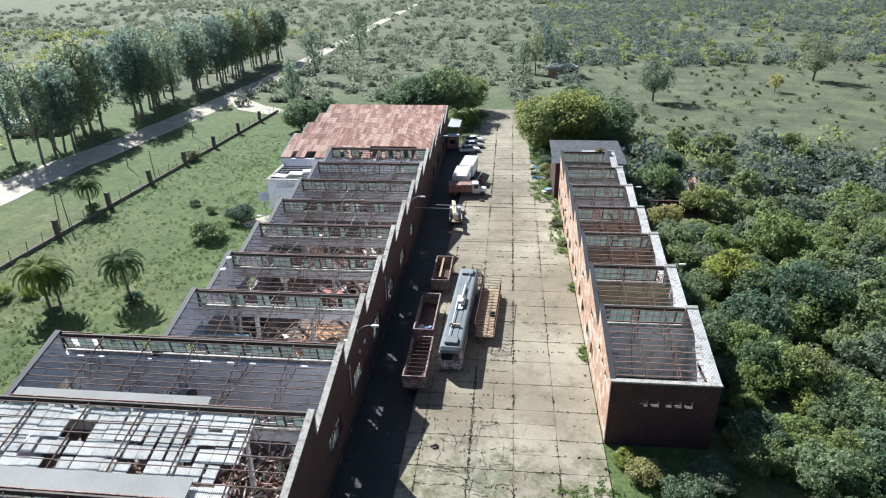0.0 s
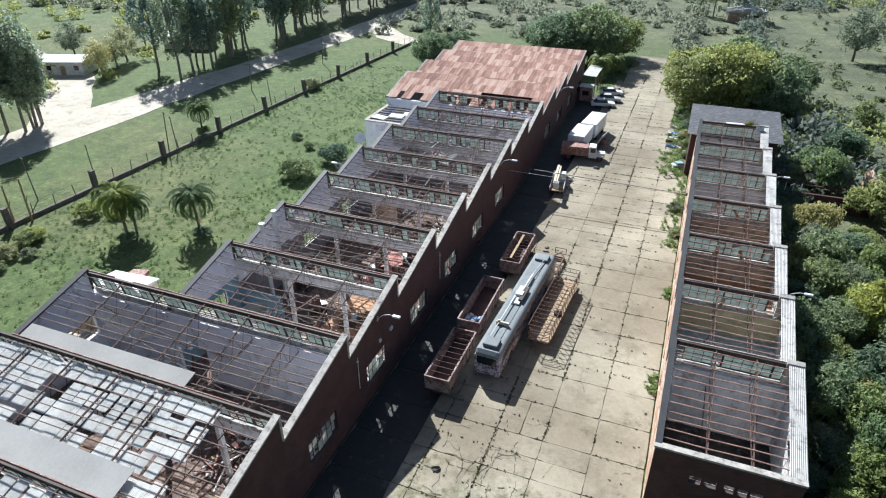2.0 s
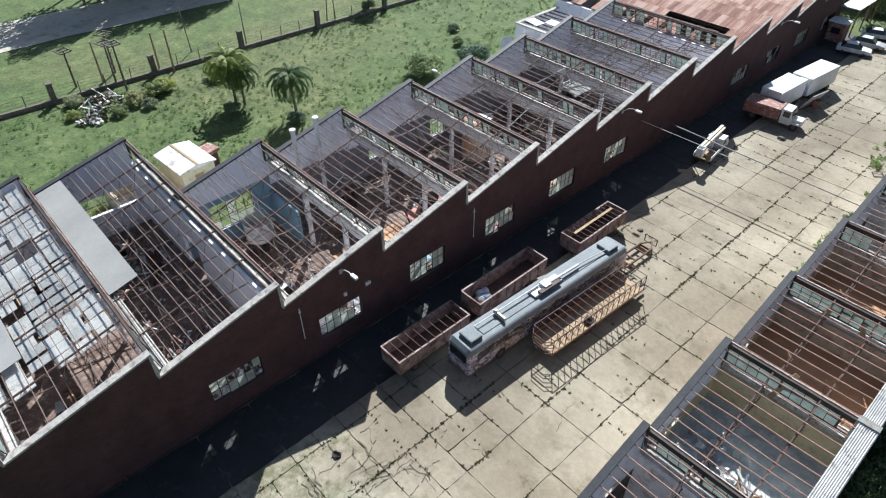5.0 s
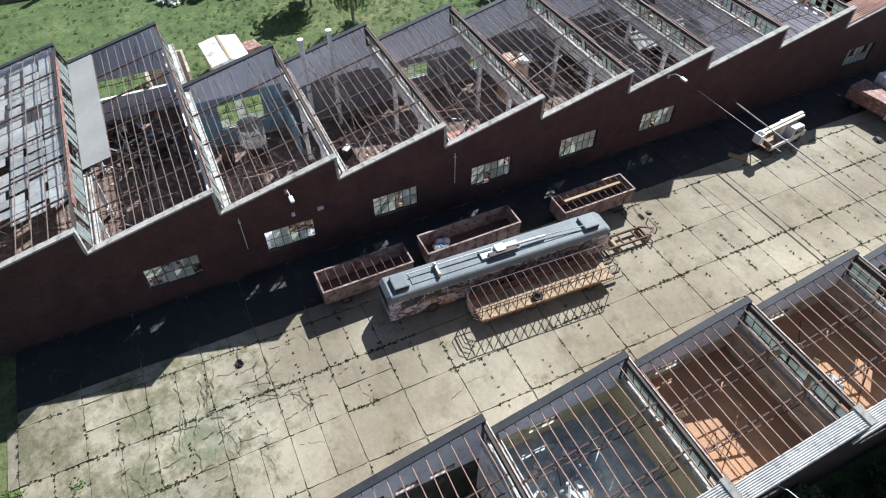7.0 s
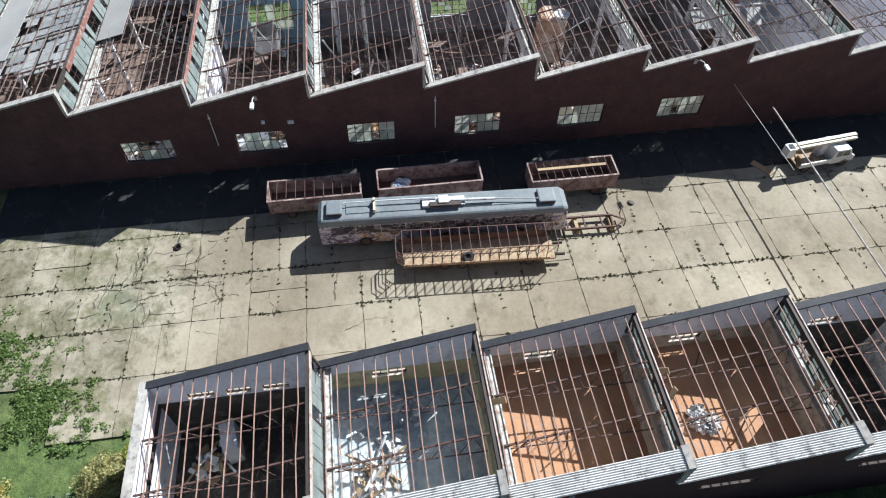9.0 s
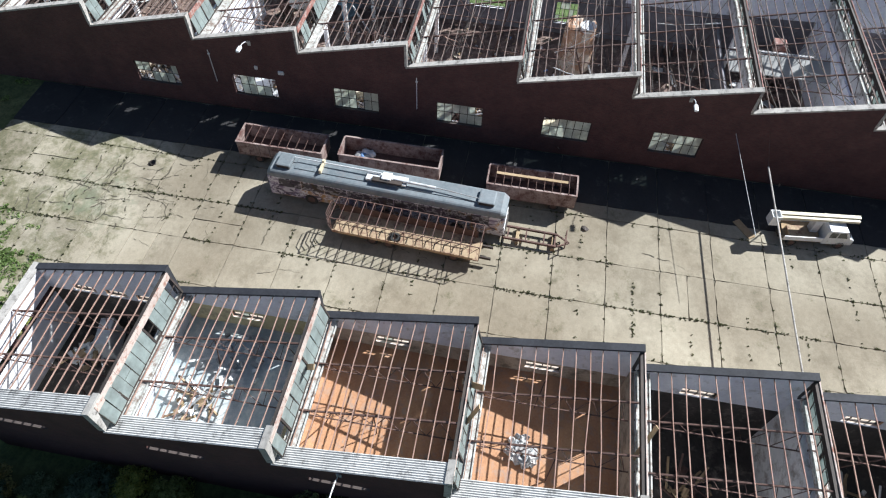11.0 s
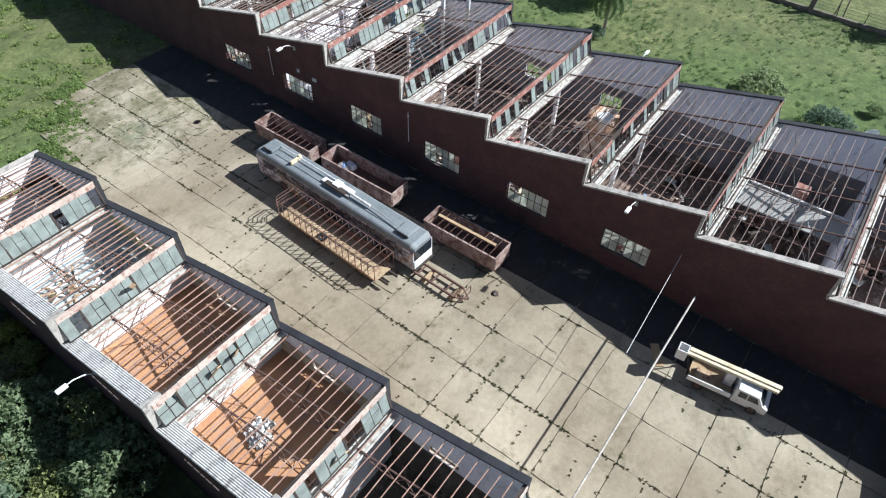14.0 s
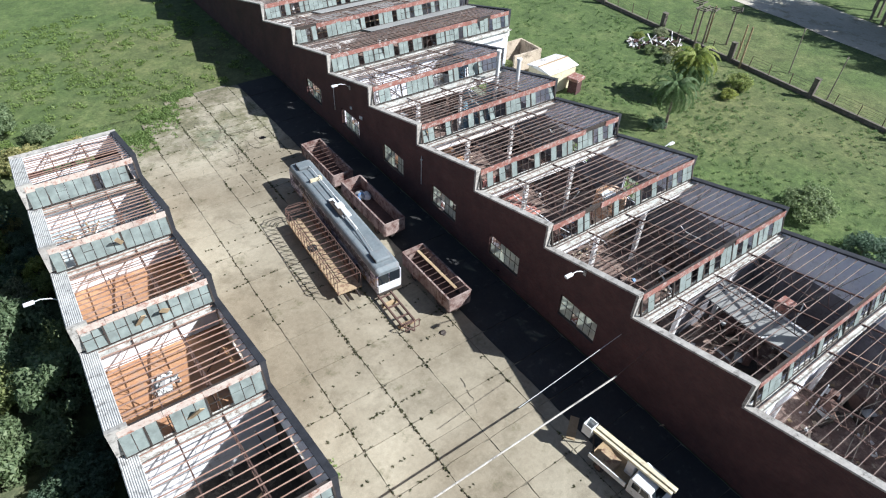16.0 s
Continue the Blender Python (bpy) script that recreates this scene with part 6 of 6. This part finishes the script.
def cable(points, r, material, label):
    t = thing("cable", pose(*points[0]), label, "cable", "loose cables in the hall")
    o = Vector(points[0])
    d = (Vector(points[-1]) - o).normalized()
    side = d.cross(Vector((0, 0, 1))).normalized() * r * 0.5
    lift = side.cross(d).normalized() * r * 0.5
    v = [Vector(p) - o + a * side + c * lift for p in points for a, c in ((1, 1), (-1, 1), (-1, -1), (1, -1))]
    f = [(4 * i + j, 4 * i + (j + 1) % 4, 4 * i + 4 + (j + 1) % 4, 4 * i + 4 + j) for i in range(len(points) - 1) for j in range(4)]
    part("strand", Build().add(v, f + [(3, 2, 1, 0), tuple(4 * (len(points) - 1) + j for j in range(4))]), material, t)


def hung(p, q, sag, n=8):
    p, q = Vector(p), Vector(q)
    return [tuple(p.lerp(q, i / n) + Vector((rng.uniform(-0.06, 0.06), rng.uniform(-0.06, 0.06), -sag * 4 * (i / n) * (1 - i / n)))) for i in range(n + 1)]


def lying_cabinet(x, y, a, w, l, h, material, label):
    t = thing("steel_cabinet", pose(x, y, 0.06, 0, 0, a), label, "cabinet", "cabinets in the hall")
    part("body", Build().box((-w, -l, 0), (w, l, h)), material, t, bevel=0.03)
    part("door", Build().box((-w + 0.05, -l + 0.05, h), (w - 0.05, -0.02, h + 0.03)), material, t)
    part("door", Build().box((-w + 0.05, 0.02, h), (w - 0.05, l - 0.05, h + 0.03)), material, t)


for k in range(-1, 7):
    y, w = BAY * k, -back_x(k)
    top = lambda yy: LOW + (HIGH - LOW) * (yy - y) / BAY
    for q in range(5):
        ya, yb = y + rng.uniform(1.0, 7.2), y + rng.uniform(1.0, 7.2)
        cable(hung((-0.45, ya, top(ya) - 0.25), (-w + 0.35, yb, top(yb) - 0.25), rng.uniform(0.2, 1.1)), 0.035, dark_steel, "black cable sagging across the open bay")
    for q in range(3):
        x, ya = -rng.uniform(1.5, w - 5), y + rng.uniform(1.2, 6.8)
        cable(hung((x, ya, top(ya) - 0.3), (x - rng.uniform(2, 4.5), y + rng.uniform(1.2, 6.8), rng.uniform(2.0, 5.0)), 0.15, 3), 0.06, rng.choice((light_paint, rust, thin_rust)), "bent conduit hanging from the roof steel")
for x, y, a, w, l, h, m_, lab in ((-2.6, 3.4, 20, 0.6, 0.9, 0.8, light_paint, "dusty white steel cabinet lying flat"), (-4.6, 5.9, -10, 0.5, 0.8, 1.1, cream_paint, "dented cream steel cabinet on the floor"), (-3.2, 11.6, 15, 0.55, 1.1, 0.9, cream_paint, "dented cream steel cabinet on the floor"), (-2.2, 14.2, 40, 0.5, 0.5, 0.7, blue_wall, "small blue steel locker on the floor"), (-3.0, 20.4, -20, 0.5, 1.0, 0.6, red_paint, "faded red steel cabinet lying flat"), (-2.4, 28.6, 10, 0.6, 1.2, 0.7, cream_paint, "dented cream steel cabinet on the floor"), (-4.0, 31.2, 60, 0.5, 0.9, 0.6, light_paint, "dusty white steel cabinet lying flat"), (-3.4, 37.2, 5, 0.6, 1.0, 0.7, timber, "weathered timber chest on the floor"), (-3.6, -3.2, 30, 0.6, 0.9, 0.7, light_paint, "dusty white steel cabinet lying flat")):
    lying_cabinet(x, y, a, w, l, h, m_, lab)
rubble(-18.5, -4.5, 3.0, 1.0, [limewash, beige, brick], 110, "broken masonry from a fallen partition", longs=0.1)
rubble(-6, -6.2, 2.6, 1.3, [rust, red_paint, limewash], 120, "tangle of red and rusty scrap steel", longs=0.7)
tank = thing("steel_tank", pose(-11.7, 4.4, 2.9), "round galvanised tank on a steel stand", "tank")
for sx, sy in ((-0.7, -0.7), (0.7, -0.7), (0.7, 0.7), (-0.7, 0.7)):
    part("leg", Build().bar((sx, sy, -2.87), (sx, sy, 0.02), 0.09), rust, tank)
b = Build()
b.tube((0, 0, 0), (0, 0, 1.7), 1.1, 1.1, 20, False).tube((0, 0, 0), (0, 0, 1.7), 1.04, 1.04, 20, False).tube((0, 0, 0), (0, 0, 0.05), 1.1, 1.1, 20)
part("shell", b, galvanised, tank)
part("hoop", Build().tube((0, 0, 1.66), (0, 0, 1.74), 1.13, 1.13, 20, False), light_paint, tank)
silo = thing("brick_kiln", pose(-11.8, 29.8, 0.03), "round brown brick kiln in the bay", "kiln")
part("drum", Build().tube((0, 0, 0), (0, 0, 4.2), 1.5, 1.35, 18), brick_pale, silo)
part("hood", Build().tube((0.9, 0.5, 4.2), (0.9, 0.5, 4.7), 0.55, 0.7, 14), white_paint, silo)
chair = thing("red_hoist", pose(-12, 46.4, 0.03), "faded red hoist on a steel mast", "hoist")
part("mast", Build().bar((0, 0, 0), (0.3, 0, 4.6), 0.12), rust, chair)
part("winch", Build().box((-0.5, -0.5, 4.0), (0.7, 0.5, 4.7)), red_paint, chair, bevel=0.06)
# annex rooms
rubble(26.4, 28.5, 0.8, 0.35, [floor_grey, limewash, edge_metal], 54, "heap of pale crumpled sheeting on tiles", z=4.0, longs=0.0)
rubble(27.2, 11.0, 1.0, 0.6, [timber, tan_panel, white_paint], 36, "broken wooden furniture and boards", z=3.7, longs=0.5)
rubble(24.2, 12.2, 1.9, 0.12, [white_paint, floor_grey], 36, "scattered pale paper and plaster", z=3.7, longs=0.1)
rubble(24, 2.0, 1.2, 0.7, [white_paint, timber], 40, "household rubbish on the dark floor", z=0.6, longs=0.2)
rubble(26, 38, 1.5, 0.5, [timber, rust], 40, "broken boards on the room floor", z=0.5, longs=0.6)
rubble(25, 47, 1.6, 0.6, [timber, limewash], 40, "broken boards on the room floor", longs=0.5)
for k in range(7):
    for q in range(2):
        x, y = rng.uniform(22.6, 28.4), BAY * k + rng.uniform(1.2, 7)
        t = thing("fallen_lath", pose(x, y, UP.get(k, 0.03) + 0.05), "thin rusty truss piece hanging into room", "lath", "fallen laths")
        b = Build().bar((0, 0, 0), (rng.uniform(-1, 1), rng.uniform(-0.8, 0.8), RL - 0.5 - UP.get(k, 0.03)), 0.06)
        part("lath", b, rust, t)
cab = thing("white_cupboard", pose(23.2, 3.2, 0.6, 0, 0, 12), "white metal cupboard with open shelf", "cupboard")
part("body", Build().box((-0.9, -0.4, 0), (0.9, 0.4, 1.9)), white_paint, cab, bevel=0.02)
part("door", Build().box((-0.85, -0.44, 0.1), (0.0, -0.4, 1.8)), light_paint, cab)

tuft = thing("roof_plant", pose(27.6, 58.8, RH - 0.1), "yellow-green plant rooted on the annex roof", "plant")
part("stem", Build().tube((0, 0, -0.1), (0.1, 0, 0.35), 0.03, 0.015, 5), bark, tuft)
part("foliage", quad_mesh("foliage", crown_quads(gen, (0, 0, 0.35), (0.95, 0.5, 0.45), 14, 40, 0.08, 0.35, 0.8), straw), None, tuft)

# rusted sheets and a pipe run out among the scrub behind the annex
hoarding = thing("rusted_hoarding", pose(43.4, 58.4, 0, 0, 0, 4), "leaning rusted sheet-iron hoarding in the scrub", "fence")
for q in range(4):
    o = part("sheet", corrugated(1.0, 3.2, rust_sheet), None, hoarding)
    o.matrix_basis = pose(0.1 * q, -2.0 + 1.02 * q, 0, 0, 0, 90) @ pose(0, 0, 0, 82 - 4 * q, 0, 0)
for q in (-1.9, 2.0):
    part("post", Build().bar((0.25, q, -0.2), (0.25, q, 3.3), 0.1), timber, hoarding)
pr = thing("scrub_pipe", pose(0, 0, 0), "rusty pipe on props behind the annex", "pipe")
part("tube", Build().tube((31.8, 57.3, 1.6), (42.9, 57.6, 1.4), 0.12, 0.12, 8), rust, pr)
for q in (33.5, 38, 42):
    part("prop", Build().bar((q, 57.4, -0.2), (q, 57.4, 1.5), 0.1), rust, pr)
far_house = thing("field_hut", pose(31, 184, 0), "low hut with a pale roof in the field", "hut")
part("wall", Build().box((-5, -3, -0.2), (5, 3, 2.6)), brick_pale, far_house)
part("roof", Build().prism_y([(-5.6, 2.6), (5.6, 2.6), (5.6, 2.75), (0, 3.9), (-5.6, 2.75)], -3.5, 3.5), edge_metal, far_house)
part("door", Build().box((-0.5, -3.06, 0), (0.5, -3.0, 2.0)), timber, far_house)
part("window", Build().box((1.8, -3.05, 1.0), (3.2, -3.0, 2.0)), dark_glass, far_house)

# derelict pole platforms and a rubble pit at the fence
def platform_pole(x, y, h, a, deck):
    t = thing("transformer_pole", pose(x, y, 0, 0, 0, a), "weathered post with a pale frame on top" if deck else "bare weathered timber post beside the fence", "post", "posts at the fence")
    part("post", Build().tube((0, 0, -0.3), (0.12, 0.05, h), 0.14, 0.1, 8), timber if not deck else bark, t)
    part("stay", Build().bar((0.1, 0, h * 0.45), (0.7, 0, h * 0.62), 0.05), rust, t)
    if deck:
        f = Build()
        for s in (-0.75, 0, 0.75):
            f.bar((0.1 + s, -0.7, h), (0.1 + s, 0.7, h), 0.12)
        f.bar((-0.75, -0.7, h + 0.1), (0.95, -0.7, h + 0.1), 0.12).bar((-0.75, 0.7, h + 0.1), (0.95, 0.7, h + 0.1), 0.12)
        part("platform", f, concrete_post, t)


for x, y, h, a, deck in ((-57.6, 4.3, 4.6, 10, True), (-56.8, 7.4, 5.2, 0, False), (-54.6, 8.3, 5.4, 15, True), (-52.1, 8.6, 6.0, 5, True), (-54.6, 14.0, 5.2, 0, False), (-53.4, 15.4, 5.6, 0, False), (-58.6, 9.6, 5.0, 30, True)):
    platform_pole(x, y, h, a, deck)
rubble(-50.6, 5.2, 2.6, 0.9, [dark_steel, rust, limewash], 70, "burnt rubbish and broken slabs beside the fence", longs=0.35)
rubble(-47.2, 2.6, 1.6, 0.5, [limewash, brick], 40, "broken pale masonry in the weeds", longs=0.1)
for x, y, r, m_ in ((-48.2, 8.2, 0.9, olive), (-46.8, 5.6, 0.7, green), (-52.6, 2.4, 0.8, olive), (-49.4, 1.2, 0.6, fresh), (-27.4, -3.4, 0.8, fresh), (-26.6, -1.6, 0.6, green), (-48.6, 11, 1.0, green)):
    bush(x, y, r, m_, "weedy shrub growing among the rubble", 0, 0.8)
# clutter by the store
crate = thing("plastic_crate", pose(19.9, 61.6, 0.02, 0, 0, 20), "blue and white plastic crates by the store", "crate")
part("tray", Build().box((-0.9, -0.5, 0), (0.7, 0.5, 0.45)), light_paint, crate, bevel=0.04)
part("lid", Build().box((-0.5, -0.45, 0.454), (0.6, 0.45, 0.75), pose(0, 0, 0, 0, 4, 12)), blue_wall, crate, "blue lid", bevel=0.04)
bench = thing("bent_frame", pose(19.2, 57.3, 0.02, 0, 0, 35), "bent tubular steel frame lying on the slabs", "frame")
for p_, q_ in (((-0.9, -0.4, 0.05), (0.9, -0.4, 0.05)), ((-0.9, 0.4, 0.05), (0.9, 0.4, 0.3)), ((-0.9, -0.4, 0.05), (-0.9, 0.4, 0.05)), ((0.9, -0.4, 0.05), (0.9, 0.4, 0.3)), ((0, -0.4, 0.05), (0, 0.4, 0.2))):
    part("tube", Build().tube(p_, q_, 0.04, 0.04, 6), dark_steel, bench)
# ---- yard slabs: cast concrete in lanes, last because they are many ----
XS = [0.15, 5.05, 6.35, 10.4, 14.0, 17.6, 21.4]
yard = tagged(new("pavement"), "cracked concrete yard of large cast slabs", "pavement", kind="structure")
joint_soil = surface("joint_soil", (0.1, 0.088, 0.064), (0.26, 0.23, 0.175), 0.5, 6, 0.95)
crack_soil = surface("dark_crack_soil", (0.05, 0.043, 0.03), (0.15, 0.13, 0.095), 1.2, 6, 0.95)
EDGE = (-14.6, -15.6, -16.6, -13.6, -11.5, -6.5)
for i in range(6):
    part("joint_bed", Build().box((XS[i] - 0.05, EDGE[i] + 0.6, -0.3), (XS[i + 1] - 0.05, (92, 106, 129, 129, 129, 81)[i], -0.055)), joint_soil, yard)
slab_mesh = {}


def slab(x, y, w, ln, mat_=concrete):
    key = (mat_.name, round(w, 1), round(ln, 1), rng.randrange(3))
    if key not in slab_mesh:
        bite = lambda q: (rng.uniform(0.0, 0.012) if rng.random() < 0.74 else rng.uniform(0.01, 0.06)) + (rng.uniform(0.0, 0.07) if q == 0 else 0)
        m_ = 6
        poly = [(w * q / m_ + (bite(q) if q == 0 else 0), bite(q)) for q in range(m_)]
        poly += [(w - bite(q), ln * q / m_ + (bite(q) if q == 0 else 0)) for q in range(m_)]
        poly += [(w - w * q / m_ - (bite(q) if q == 0 else 0), ln - bite(q)) for q in range(m_)]
        poly += [(bite(q), ln - ln * q / m_ - (bite(q) if q == 0 else 0)) for q in range(m_)]
        n = len(poly)
        b = Build().add([(px, py, 0) for px, py in poly] + [(px, py, -0.12) for px, py in poly], [tuple(range(n))] + [((q + 1) % n, q, n + q, n + (q + 1) % n) for q in range(n)])
        slab_mesh[key] = b.mesh("slab")
        slab_mesh[key].materials.append(mat_)
    s = part("slab", slab_mesh[key], None, yard)
    s.matrix_basis = pose(x, y, rng.uniform(-0.01, 0.01), rng.uniform(-0.12, 0.12), rng.uniform(-0.12, 0.12), rng.uniform(-0.12, 0.12))


for i in range(6):
    for j in range(40):
        y0 = -15.4 + 3.75 * j
        if y0 + 2 < EDGE[i] or y0 > 127 or (i == 5 and y0 > 78) or (i == 0 and y0 > 92) or (i == 1 and y0 > 104):
            continue
        w, ln = XS[i + 1] - XS[i] - 0.018, 3.73
        x = XS[i] + 0.01
        if i == 5 and y0 > 56:
            w -= 0.9
        if y0 < 62 and 0 < i < 6 and rng.random() < (0.6 if y0 < 8 else 0.1):
            if rng.random() < 0.8:
                slab(x, y0, w, ln / 2 - 0.008)
                slab(x, y0 + ln / 2 + 0.008, w, ln / 2 - 0.008)
            else:
                slab(x, y0, w / 2 - 0.015, ln)
                slab(x + w / 2 + 0.015, y0, w / 2 - 0.015, ln)
        else:
            # the lane beside the hall gets slabs with the wall's shade painted in
            slab(x, y0, w, ln, wall_shade if i == 0 else concrete)


def cracks():
    """Wandering broken cracks filled with dark soil, clustered where the slabs are most broken."""
    b = Build()
    for q in range(98):
        if q < 84:
            x, y = 10.4 + rng.gauss(0, 2.9), -4.5 + rng.gauss(0, 5)
        else:
            x, y = rng.uniform(6.6, 20), rng.uniform(-8, 62)
        a = rng.choice((0, math.pi / 2, math.pi / 2, math.pi)) + rng.uniform(-0.35, 0.35)
        home = a
        w = rng.uniform(0.012, 0.04)
        for _ in range(rng.randrange(5, 15)):
            l = rng.uniform(0.12, 0.34)
            nx, ny = x + math.cos(a) * l, y + math.sin(a) * l
            v = w * rng.uniform(0.5, 1.6)
            if not 6.6 < nx < 20.6 or ny < -10.5:
                break
            if rng.random() < 0.82:
                d = Vector((-math.sin(a), math.cos(a)))
                b.add([(x - d.x * w, y - d.y * w, 0.021), (nx - d.x * v, ny - d.y * v, 0.021), (nx + d.x * v, ny + d.y * v, 0.021), (x + d.x * w, y + d.y * w, 0.021)], [(0, 1, 2, 3)])
            x, y, w = nx, ny, min(v, 0.055)
            a = home + 0.3 * (a - home) + rng.uniform(-0.6, 0.6)
    return part("cracks", b, crack_soil, yard)


cracks()["kind"] = "stuff"
